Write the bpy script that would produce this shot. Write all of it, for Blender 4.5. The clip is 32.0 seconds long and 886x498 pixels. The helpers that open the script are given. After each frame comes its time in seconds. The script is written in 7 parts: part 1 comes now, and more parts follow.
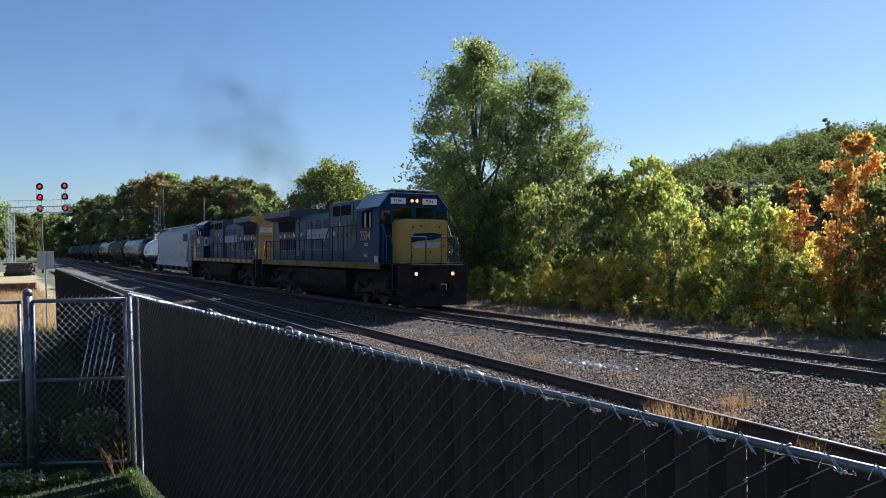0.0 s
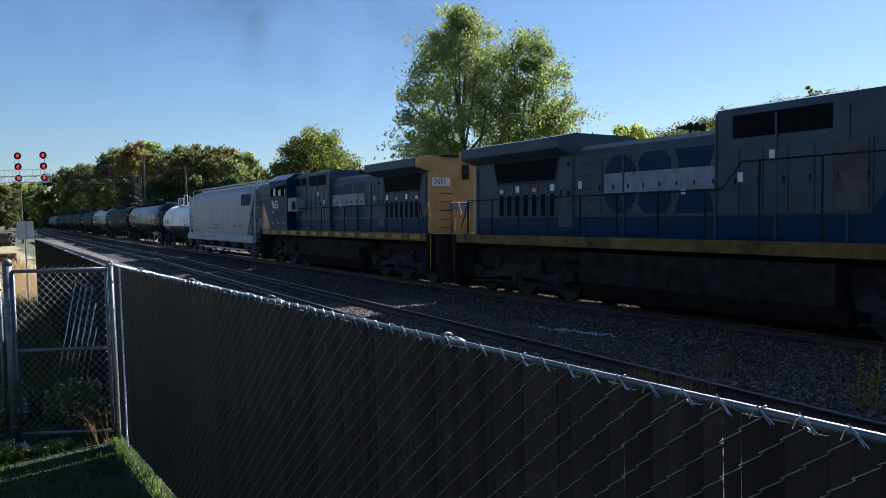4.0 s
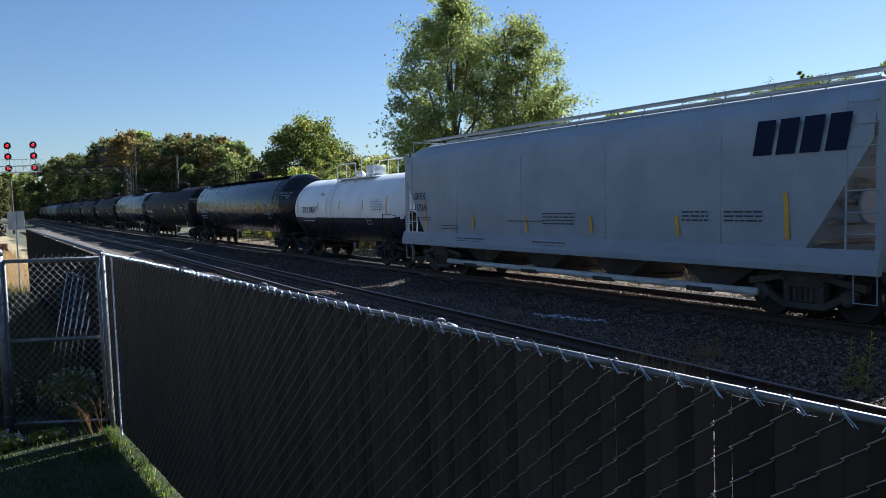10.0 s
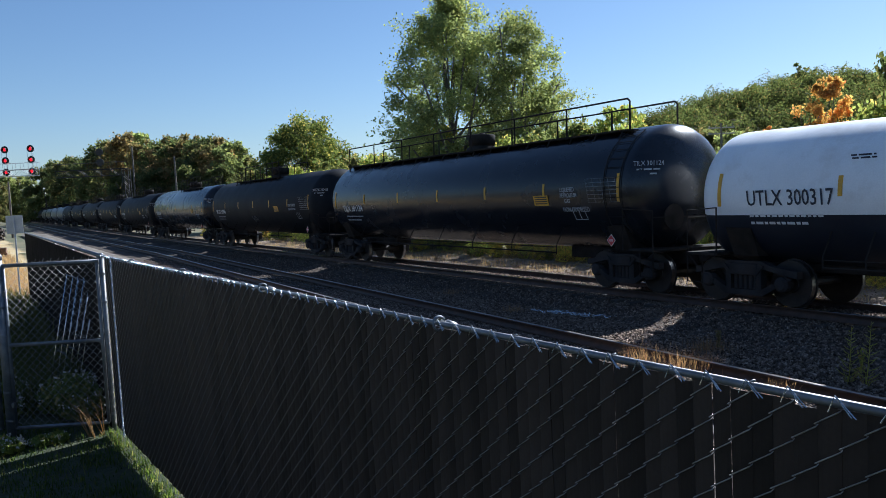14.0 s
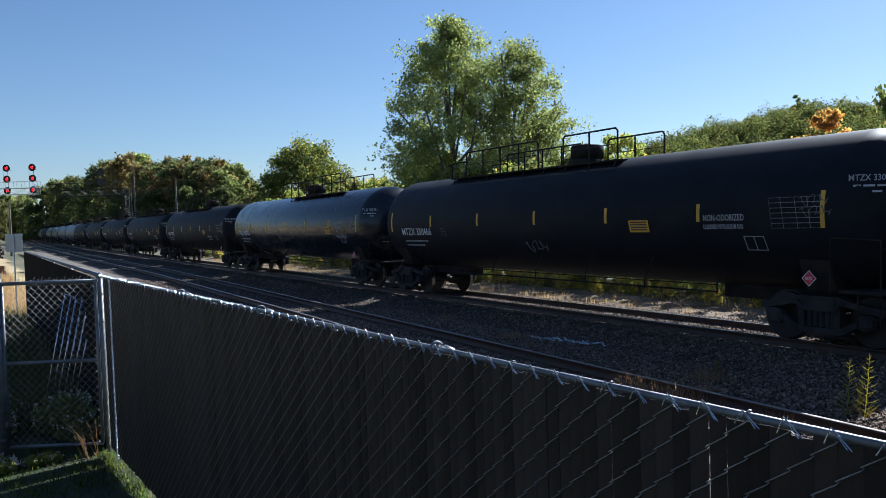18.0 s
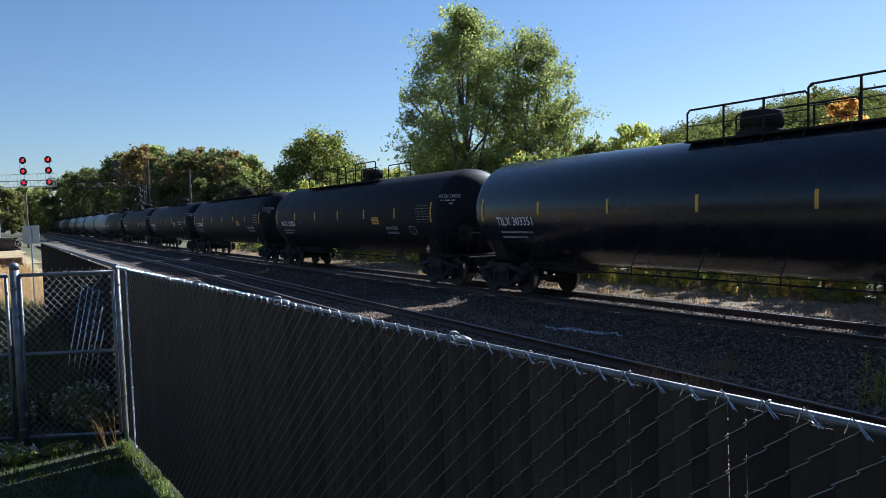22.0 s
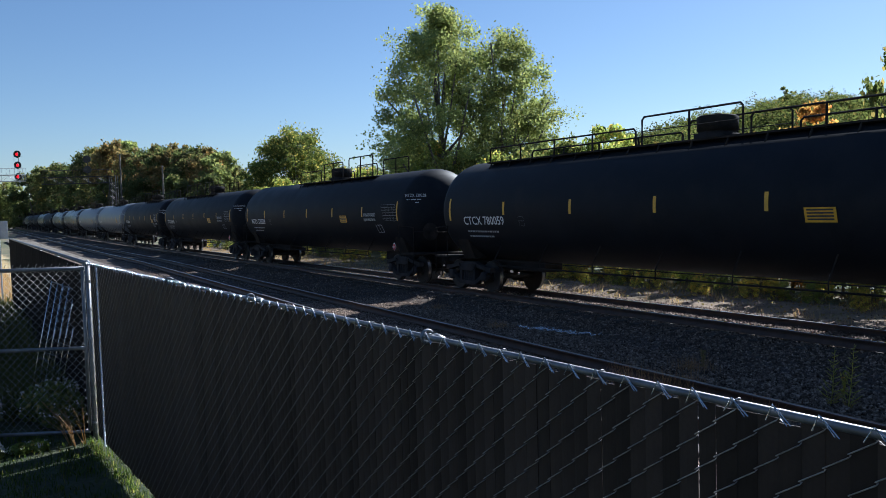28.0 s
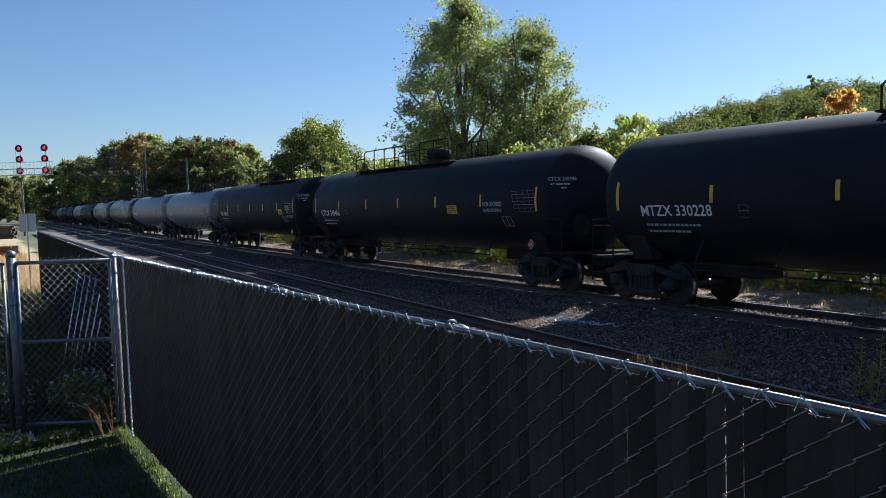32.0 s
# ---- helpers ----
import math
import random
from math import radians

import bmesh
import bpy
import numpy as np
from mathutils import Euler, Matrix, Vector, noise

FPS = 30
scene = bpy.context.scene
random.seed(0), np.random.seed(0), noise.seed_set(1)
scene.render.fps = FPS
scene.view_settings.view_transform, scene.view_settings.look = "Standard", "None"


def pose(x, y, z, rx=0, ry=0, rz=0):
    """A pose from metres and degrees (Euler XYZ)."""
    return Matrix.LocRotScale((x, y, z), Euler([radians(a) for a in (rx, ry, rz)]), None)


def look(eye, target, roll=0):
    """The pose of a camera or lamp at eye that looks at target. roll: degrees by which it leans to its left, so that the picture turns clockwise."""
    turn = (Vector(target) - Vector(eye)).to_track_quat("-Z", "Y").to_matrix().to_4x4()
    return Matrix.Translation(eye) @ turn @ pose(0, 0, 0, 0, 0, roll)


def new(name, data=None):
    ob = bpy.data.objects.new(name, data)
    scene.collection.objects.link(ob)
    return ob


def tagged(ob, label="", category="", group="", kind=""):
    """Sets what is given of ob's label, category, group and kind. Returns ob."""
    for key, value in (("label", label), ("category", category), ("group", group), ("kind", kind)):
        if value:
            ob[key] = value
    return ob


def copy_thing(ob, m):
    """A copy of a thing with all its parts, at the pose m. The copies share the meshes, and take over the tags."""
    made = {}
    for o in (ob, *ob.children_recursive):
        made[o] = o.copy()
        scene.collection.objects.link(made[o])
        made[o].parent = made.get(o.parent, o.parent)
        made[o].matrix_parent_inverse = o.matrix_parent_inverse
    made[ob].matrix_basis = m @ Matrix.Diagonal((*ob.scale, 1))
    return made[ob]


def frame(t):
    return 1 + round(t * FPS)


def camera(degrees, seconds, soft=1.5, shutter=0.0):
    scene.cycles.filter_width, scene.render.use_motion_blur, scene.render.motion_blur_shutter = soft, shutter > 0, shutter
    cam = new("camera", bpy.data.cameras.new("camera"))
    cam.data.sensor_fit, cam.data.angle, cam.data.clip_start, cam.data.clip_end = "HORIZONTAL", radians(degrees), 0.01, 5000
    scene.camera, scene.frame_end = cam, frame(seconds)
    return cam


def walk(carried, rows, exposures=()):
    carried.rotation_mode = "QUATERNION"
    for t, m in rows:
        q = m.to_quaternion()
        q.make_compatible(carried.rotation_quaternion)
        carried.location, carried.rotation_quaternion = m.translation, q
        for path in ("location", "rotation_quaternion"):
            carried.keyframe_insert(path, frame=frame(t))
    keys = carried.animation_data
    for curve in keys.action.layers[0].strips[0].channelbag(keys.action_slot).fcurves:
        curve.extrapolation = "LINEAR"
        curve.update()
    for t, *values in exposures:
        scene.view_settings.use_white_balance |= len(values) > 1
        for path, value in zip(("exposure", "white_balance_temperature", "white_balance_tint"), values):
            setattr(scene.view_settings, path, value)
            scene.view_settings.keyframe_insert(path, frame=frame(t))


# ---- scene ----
cam = camera(57.4, 32.0, soft=0.7)
VIEW = (
    (0, 0.000, 0.000, 2.547, 89.45, 1.45, 0.00), (0.5, 0.002, -0.003, 2.547, 89.42, 1.22, -0.79), (1, 0.002, 0.005, 2.544, 88.73, 1.28, -0.66),
    (1.5, 0.001, 0.002, 2.541, 88.51, 1.14, -0.72), (2, 0.003, 0.000, 2.542, 88.43, 1.12, -0.69), (2.5, 0.000, -0.001, 2.542, 88.10, 1.12, -0.69),
    (3, 0.002, -0.001, 2.544, 87.57, 1.26, -0.74), (3.5, 0.006, 0.002, 2.541, 87.38, 1.45, -0.93), (5.5, 0.013, 0.001, 2.540, 86.76, 1.98, -1.78),
    (6, 0.013, -0.005, 2.542, 87.15, 1.67, -2.25), (6.5, 0.011, -0.000, 2.539, 87.56, 1.11, -2.42), (7, 0.012, 0.001, 2.536, 87.67, 0.81, -2.22),
    (7.5, 0.011, -0.001, 2.535, 87.54, 0.90, -2.02), (8, 0.008, -0.002, 2.536, 87.16, 1.06, -1.55), (8.5, 0.005, -0.000, 2.535, 86.71, 1.30, -1.02),
    (9, 0.008, -0.006, 2.536, 86.57, 1.60, -1.19), (9.5, 0.012, -0.002, 2.535, 86.70, 1.85, -1.57), (10, 0.013, 0.000, 2.535, 86.32, 2.00, -1.64),
    (10.5, 0.011, -0.002, 2.534, 85.87, 2.18, -1.45), (11, 0.015, -0.001, 2.535, 85.85, 2.72, -1.30), (11.5, 0.020, -0.004, 2.537, 85.84, 3.21, -1.32),
    (12, 0.019, -0.005, 2.536, 85.67, 3.35, -1.23), (12.5, 0.017, -0.002, 2.535, 85.64, 3.23, -1.02), (13, 0.019, -0.004, 2.536, 85.84, 3.29, -1.18),
    (13.5, 0.021, -0.004, 2.536, 86.19, 3.18, -1.67), (14, 0.017, -0.005, 2.536, 86.13, 2.88, -1.75), (14.5, 0.015, -0.004, 2.538, 86.22, 2.69, -1.50),
    (16.5, 0.011, -0.012, 2.538, 87.12, 2.07, -1.57), (17, 0.013, -0.007, 2.535, 87.72, 1.87, -1.72), (17.5, 0.014, -0.011, 2.536, 87.96, 1.78, -1.98),
    (18, 0.017, -0.015, 2.537, 87.91, 1.96, -1.77), (18.5, 0.017, -0.023, 2.538, 87.47, 2.24, -1.32), (19, 0.025, -0.018, 2.536, 87.08, 2.77, -1.39),
    (19.5, 0.018, -0.014, 2.538, 86.96, 3.01, -1.43), (20, 0.016, -0.011, 2.537, 86.33, 3.13, -1.39), (20.5, 0.017, -0.012, 2.536, 86.29, 3.25, -1.26),
    (21, 0.013, -0.012, 2.537, 86.75, 2.94, -0.71), (21.5, 0.011, -0.018, 2.539, 87.30, 2.50, -0.65), (22, 0.006, -0.017, 2.537, 87.27, 2.15, -0.84),
    (22.5, 0.002, -0.017, 2.538, 87.00, 2.09, -0.98), (23, 0.005, -0.010, 2.536, 86.79, 2.33, -1.37), (23.5, 0.011, -0.020, 2.536, 86.76, 2.56, -1.93),
    (24, 0.013, -0.017, 2.537, 86.83, 2.60, -2.34), (24.5, 0.011, -0.015, 2.535, 87.18, 2.18, -2.72), (26.5, 0.012, -0.022, 2.537, 87.52, 2.10, -2.85),
    (27, 0.009, -0.021, 2.537, 87.50, 1.84, -2.82), (27.5, 0.009, -0.020, 2.535, 87.19, 1.69, -2.67), (28, 0.007, -0.018, 2.534, 87.14, 1.66, -2.59),
    (28.5, 0.008, -0.016, 2.535, 86.95, 1.77, -2.40), (29, 0.005, -0.018, 2.533, 86.53, 1.73, -2.18), (29.5, 0.006, -0.014, 2.531, 86.60, 1.67, -2.17),
    (30, 0.002, -0.022, 2.535, 86.69, 1.54, -2.23), (30.5, 0.003, -0.020, 2.534, 86.64, 1.51, -2.18), (31, 0.003, -0.021, 2.533, 86.60, 1.59, -1.73),
    (31.5, 0.002, -0.017, 2.532, 86.58, 1.68, -1.21), (32, 0.001, -0.016, 2.531, 86.58, 1.87, -1.04),
)

EYE_Z = 2.547  # eye over the rail tops
walk(cam, [(t, pose(x, y, z, a, b, c)) for t, x, y, z, a, b, c in VIEW],
     exposures=((0, 1.0, 5300, 10), (32, 1.0, 5300, 10)))

# ---- daylight ----
SUN_EL, SUN_AZ = 37.0, 46.0   # sun over the horizon; its bearing, counter-clockwise from +x
world = bpy.data.worlds.new("sky")
scene.world = world
world.use_nodes = True
wt = world.node_tree
sky = wt.nodes.new("ShaderNodeTexSky")
sky.sky_type, sky.sun_disc = "NISHITA", False
sky.sun_elevation, sky.sun_rotation = radians(SUN_EL), radians(90 - SUN_AZ)
sky.air_density, sky.dust_density, sky.ozone_density = 1.0, 0.3, 2.2
bg = wt.nodes["Background"]
wt.links.new(sky.outputs[0], bg.inputs[0])
bg.inputs[1].default_value = 0.047
sun = new("sun", bpy.data.lights.new("sun", "SUN"))
sun.data.energy, sun.data.angle, sun.data.color = 5.0, radians(0.5), (1.0, 0.93, 0.82)
sd = Vector((math.cos(radians(SUN_EL)) * math.cos(radians(SUN_AZ)), math.cos(radians(SUN_EL)) * math.sin(radians(SUN_AZ)), math.sin(radians(SUN_EL))))
sun.matrix_world = look(sd * 80, (0, 0, 0))


# ---- materials ----
def shade(name, a, b, scale=6.0, rough=0.6, metal=0.0, bump=0.0, fine=60.0, dirt=None, dirt_amount=0.0, spread=0.15, per_object=0.0, island=0.0, coord="Object", spec=0.5):
    """Two colours mixed by coarse noise, fine grain in value and relief, blotches of dirt."""
    m = bpy.data.materials.new(name)
    m.use_nodes = True
    t = m.node_tree
    N, L = t.nodes.new, t.links.new
    p = t.nodes["Principled BSDF"]
    co = N("ShaderNodeTexCoord")
    n1, n2 = N("ShaderNodeTexNoise"), N("ShaderNodeTexNoise")
    n1.inputs["Scale"].default_value, n1.inputs["Detail"].default_value = scale, 6
    n2.inputs["Scale"].default_value, n2.inputs["Detail"].default_value = fine, 4
    L(co.outputs[coord], n1.inputs["Vector"])
    L(co.outputs[coord], n2.inputs["Vector"])
    r = N("ShaderNodeValToRGB")
    r.color_ramp.elements[0].color, r.color_ramp.elements[1].color = (*a, 1), (*b, 1)
    r.color_ramp.elements[0].position, r.color_ramp.elements[1].position = 0.35, 0.68
    L(n1.outputs["Fac"], r.inputs["Fac"])
    col = r.outputs["Color"]
    mul = N("ShaderNodeMixRGB")
    mul.blend_type, mul.inputs[0].default_value = "MULTIPLY", 1.0
    g = N("ShaderNodeMapRange")
    g.inputs[3].default_value, g.inputs[4].default_value = 1 - 2 * spread, 1 + 2 * spread
    L(n2.outputs["Fac"], g.inputs[0])
    L(col, mul.inputs[1])
    L(g.outputs[0], mul.inputs[2])
    col = mul.outputs[0]
    if dirt:
        n3 = N("ShaderNodeTexNoise")
        n3.inputs["Scale"].default_value, n3.inputs["Detail"].default_value, n3.inputs["Roughness"].default_value = scale * 0.7, 9, 0.7
        L(co.outputs[coord], n3.inputs["Vector"])
        k = N("ShaderNodeMapRange")
        k.inputs[1].default_value, k.inputs[2].default_value = 0.5, 0.72
        k.inputs[4].default_value = dirt_amount
        L(n3.outputs["Fac"], k.inputs[0])
        mx = N("ShaderNodeMixRGB")
        mx.inputs[2].default_value = (*dirt, 1)
        L(k.outputs[0], mx.inputs[0])
        L(col, mx.inputs[1])
        col = mx.outputs[0]
    for amount, kind, out in ((per_object, "ShaderNodeObjectInfo", "Random"), (island, "ShaderNodeNewGeometry", "Random Per Island")):
        if amount:
            oi, k, mx = N(kind), N("ShaderNodeMapRange"), N("ShaderNodeMixRGB")
            k.inputs[3].default_value, k.inputs[4].default_value = 1 - amount, 1 + amount
            mx.blend_type, mx.inputs[0].default_value = "MULTIPLY", 1.0
            L(oi.outputs[out], k.inputs[0])
            L(col, mx.inputs[1])
            L(k.outputs[0], mx.inputs[2])
            col = mx.outputs[0]
    L(col, p.inputs["Base Color"])
    p.inputs["Metallic"].default_value = metal
    p.inputs["Specular IOR Level"].default_value = spec
    rr = N("ShaderNodeMapRange")
    rr.inputs[3].default_value, rr.inputs[4].default_value = max(0.02, rough - 0.12), min(1, rough + 0.12)
    L(n1.outputs["Fac"], rr.inputs[0])
    L(rr.outputs[0], p.inputs["Roughness"])
    if bump:
        bp = N("ShaderNodeBump")
        bp.inputs["Strength"].default_value, bp.inputs["Distance"].default_value = bump, 0.02
        L(n2.outputs["Fac"], bp.inputs["Height"])
        L(bp.outputs[0], p.inputs["Normal"])
    return m


def leafy(name, a, b, c=None, thin=1.0, patch=0.0, scale=0.6):
    """Leaf: two greens (and a turned colour) chosen leaf by leaf; light passes through it."""
    m = bpy.data.materials.new(name)
    m.use_nodes = True
    t = m.node_tree
    N, L = t.nodes.new, t.links.new
    t.nodes.remove(t.nodes["Principled BSDF"])
    gi, oi = N("ShaderNodeNewGeometry"), N("ShaderNodeObjectInfo")
    r = N("ShaderNodeValToRGB")
    r.color_ramp.elements[0].color, r.color_ramp.elements[1].color = (*a, 1), (*b, 1)
    r.color_ramp.elements[1].position = 0.8
    if c:
        e = r.color_ramp.elements.new(0.95)
        e.color = (*c, 1)
    L(gi.outputs["Random Per Island"], r.inputs[0])
    k, mx = N("ShaderNodeMapRange"), N("ShaderNodeMixRGB")
    k.inputs[3].default_value, k.inputs[4].default_value = 0.85, 1.15
    mx.blend_type, mx.inputs[0].default_value = "MULTIPLY", 1.0
    L(oi.outputs["Random"], k.inputs[0])
    L(r.outputs[0], mx.inputs[1])
    L(k.outputs[0], mx.inputs[2])
    if patch:
        co, no, kp, mp = N("ShaderNodeTexCoord"), N("ShaderNodeTexNoise"), N("ShaderNodeMapRange"), N("ShaderNodeMixRGB")
        no.inputs["Scale"].default_value, no.inputs["Detail"].default_value = scale, 2
        kp.inputs[1].default_value, kp.inputs[2].default_value, kp.inputs[3].default_value, kp.inputs[4].default_value = 0.35, 0.65, 1 - patch, 1 + patch
        mp.blend_type, mp.inputs[0].default_value = "MULTIPLY", 1.0
        L(co.outputs["Object"], no.inputs["Vector"])
        L(no.outputs["Fac"], kp.inputs[0])
        L(mx.outputs[0], mp.inputs[1])
        L(kp.outputs[0], mp.inputs[2])
        mx = mp
    d, tr, gl, m1, m2 = N("ShaderNodeBsdfDiffuse"), N("ShaderNodeBsdfTranslucent"), N("ShaderNodeBsdfGlossy"), N("ShaderNodeMixShader"), N("ShaderNodeMixShader")
    gl.inputs["Roughness"].default_value = 0.45
    m1.inputs[0].default_value, m2.inputs[0].default_value = 0.64, 0.008
    L(mx.outputs[0], d.inputs[0])
    br = N("ShaderNodeMixRGB")
    br.blend_type, br.inputs[0].default_value, br.inputs[2].default_value = "MULTIPLY", 1.0, (1.45 * thin, 1.4 * thin, 0.95 * thin, 1)
    L(mx.outputs[0], br.inputs[1])
    L(br.outputs[0], tr.inputs[0])
    L(d.outputs[0], m1.inputs[1])
    L(tr.outputs[0], m1.inputs[2])
    L(m1.outputs[0], m2.inputs[1])
    L(gl.outputs[0], m2.inputs[2])
    L(m2.outputs[0], t.nodes["Material Output"].inputs[0])
    return m


def glow(name, colour, strength):
    m = bpy.data.materials.new(name)
    m.use_nodes = True
    p = m.node_tree.nodes["Principled BSDF"]
    p.inputs["Base Color"].default_value = (*colour, 1)
    p.inputs["Emission Color"].default_value, p.inputs["Emission Strength"].default_value = (*colour, 1), strength
    return m


def pane(name, tint=(0.3, 0.36, 0.37)):
    m = bpy.data.materials.new(name)
    m.use_nodes = True
    p = m.node_tree.nodes["Principled BSDF"]
    p.inputs["Base Color"].default_value = (*tint, 1)
    p.inputs["Roughness"].default_value, p.inputs["Transmission Weight"].default_value, p.inputs["IOR"].default_value = 0.03, 1.0, 1.45
    return m


M = {}
M["tank_black"] = shade("tank_black", (0.0085, 0.0098, 0.0132), (0.0138, 0.0152, 0.019), 1.3, 0.6, 0, 0.03, 40, (0.026, 0.024, 0.023), 0.5, 0.12, 0.15, spec=0.12)
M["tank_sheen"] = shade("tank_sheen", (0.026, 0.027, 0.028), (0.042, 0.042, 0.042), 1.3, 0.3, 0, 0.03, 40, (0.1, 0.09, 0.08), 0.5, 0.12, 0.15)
M["tank_blue"] = shade("tank_blue_black", (0.008, 0.01, 0.015), (0.0135, 0.016, 0.0215), 1.3, 0.25, 0, 0.03, 40, (0.03, 0.032, 0.037), 0.5, 0.12, spec=0.42)
M["tank_navy"] = shade("tank_navy_black", (0.014, 0.018, 0.03), (0.024, 0.029, 0.043), 1.3, 0.5, 0, 0.03, 40, (0.04, 0.038, 0.036), 0.5, 0.12, spec=0.25)
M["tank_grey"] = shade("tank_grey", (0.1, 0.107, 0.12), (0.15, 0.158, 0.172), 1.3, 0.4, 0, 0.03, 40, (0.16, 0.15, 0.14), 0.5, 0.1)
M["tank_white"] = shade("tank_white", (0.8, 0.81, 0.82), (0.88, 0.88, 0.88), 1.1, 0.38, 0, 0.02, 40, (0.42, 0.36, 0.3), 0.45, 0.05)
M["hopper"] = shade("hopper_paint", (0.295, 0.325, 0.36), (0.365, 0.395, 0.43), 0.9, 0.55, 0, 0.03, 30, (0.24, 0.21, 0.18), 0.32, 0.08, spec=0.3)
M["hopper_end"] = shade("hopper_end_paint", (0.2, 0.18, 0.15), (0.33, 0.31, 0.28), 1.6, 0.7, 0, 0.08, 30, (0.12, 0.08, 0.05), 0.8, 0.12, spec=0.15)
M["rusty"] = shade("rusty_steel", (0.1, 0.05, 0.03), (0.22, 0.13, 0.08), 3, 0.75, 0, 0.2, 50, (0.05, 0.04, 0.035), 0.7)
M["underframe"] = shade("underframe_grime", (0.018, 0.0165, 0.0155), (0.042, 0.036, 0.032), 3, 0.85, 0, 0.2, 40, (0.05, 0.034, 0.024), 0.5, spec=0.06)
M["truck_frame"] = shade("dusty_truck_casting", (0.028, 0.027, 0.028), (0.058, 0.053, 0.052), 3, 0.85, 0, 0.2, 40, (0.07, 0.05, 0.038), 0.5, spec=0.1)
M["wheel"] = shade("wheel_steel", (0.02, 0.017, 0.015), (0.045, 0.036, 0.03), 5, 0.6, 0.3, 0.1, 40)
M["tread"] = shade("tread_steel", (0.22, 0.215, 0.21), (0.34, 0.33, 0.32), 5, 0.35, 1.0, 0, 40)
M["yellow"] = shade("safety_yellow", (0.62, 0.33, 0.02), (0.75, 0.42, 0.03), 4, 0.5, 0, 0, 60, (0.3, 0.2, 0.08), 0.5)
M["white"] = shade("lettering_white", (0.66, 0.66, 0.66), (0.78, 0.78, 0.78), 5, 0.5)
M["dull_white"] = shade("faded_white", (0.34, 0.34, 0.35), (0.46, 0.46, 0.47), 5, 0.6)
M["ink"] = shade("lettering_dark", (0.02, 0.025, 0.04), (0.03, 0.035, 0.06), 5, 0.5)
M["navy"] = shade("lettering_navy", (0.006, 0.011, 0.036), (0.01, 0.016, 0.048), 5, 0.6, spec=0.12)
M["blue"] = shade("loco_blue", (0.003, 0.024, 0.072), (0.005, 0.034, 0.095), 1.2, 0.5, 0, 0.03, 30, (0.02, 0.022, 0.03), 0.6, 0.08, spec=0.12)
M["loco_grey"] = shade("loco_grey", (0.046, 0.063, 0.086), (0.067, 0.09, 0.12), 1.0, 0.55, 0, 0.03, 30, (0.05, 0.043, 0.038), 0.7, 0.08, spec=0.25)
M["loco_yellow"] = shade("loco_yellow", (0.36, 0.23, 0.03), (0.46, 0.3, 0.055), 1.6, 0.5, 0, 0.03, 30, (0.28, 0.17, 0.07), 0.6, 0.08)
M["loco_tan"] = shade("loco_faded_yellow", (0.42, 0.25, 0.09), (0.55, 0.35, 0.14), 1.6, 0.6, 0, 0.03, 30, (0.24, 0.16, 0.09), 0.6, 0.08)
M["roof"] = shade("loco_roof", (0.2, 0.22, 0.26), (0.32, 0.34, 0.38), 1.2, 0.35, 0, 0.02, 30, (0.1, 0.09, 0.08), 0.6)
M["grill"] = shade("dark_grill", (0.005, 0.005, 0.007), (0.012, 0.012, 0.014), 6, 0.8, 0, 0.4, 70, spec=0.08)
M["galv"] = shade("galvanised_pipe", (0.14, 0.148, 0.16), (0.25, 0.26, 0.275), 9, 0.5, 0.6, 0.05, 80, (0.11, 0.107, 0.105), 0.6, 0.14)
M["wire"] = shade("galvanised_wire", (0.33, 0.31, 0.29), (0.48, 0.455, 0.43), 20, 0.5, 0.3, 0, 80)
M["slat"] = shade("brown_slat", (0.033, 0.0248, 0.0198), (0.051, 0.039, 0.0315), 4, 0.65, 0, 0.05, 90, (0.04, 0.034, 0.03), 0.4, 0.1, 0.4, spec=0.2)
M["rail"] = shade("rail_rust", (0.055, 0.035, 0.026), (0.1, 0.062, 0.045), 5, 0.7, 0.2, 0.15, 60)
M["railhead"] = shade("rail_head", (0.5, 0.5, 0.5), (0.68, 0.68, 0.68), 3, 0.22, 1.0, 0, 60, (0.3, 0.25, 0.2), 0.5)
M["railhead_dull"] = shade("rail_head_dull", (0.28, 0.24, 0.21), (0.42, 0.38, 0.34), 3, 0.35, 0.9, 0, 60, (0.2, 0.13, 0.1), 0.6)
M["tie"] = shade("creosoted_tie", (0.035, 0.027, 0.022), (0.09, 0.072, 0.058), 3, 0.85, 0, 0.3, 40, (0.16, 0.14, 0.12), 0.5, 0.2, 0.3)
M["stone"] = shade("ballast_stone", (0.07, 0.052, 0.04), (0.36, 0.27, 0.205), 11, 0.85, 0, 0.5, 30, (0.07, 0.052, 0.04), 0.6, 0.3, 0, 0.6, spec=0.1)
M["ballast"] = shade("ballast_bed", (0.07, 0.058, 0.05), (0.14, 0.118, 0.1), 1.4, 0.9, 0, 1.0, 14, (0.06, 0.045, 0.034), 0.6, 0.4, spec=0.03)
M["gravel"] = shade("pale_gravel", (0.1, 0.088, 0.075), (0.2, 0.178, 0.152), 1.2, 0.9, 0, 0.8, 18, (0.16, 0.14, 0.11), 0.6, 0.3, spec=0.1)
M["dirt"] = shade("dirt_path", (0.15, 0.113, 0.08), (0.29, 0.228, 0.17), 0.7, 0.9, 0, 1.0, 12, (0.1, 0.09, 0.045), 0.9, 0.35, spec=0.03)
M["earth"] = shade("earth", (0.07, 0.075, 0.03), (0.16, 0.13, 0.07), 0.25, 0.95, 0, 0.8, 6, (0.05, 0.07, 0.02), 0.8, 0.3)
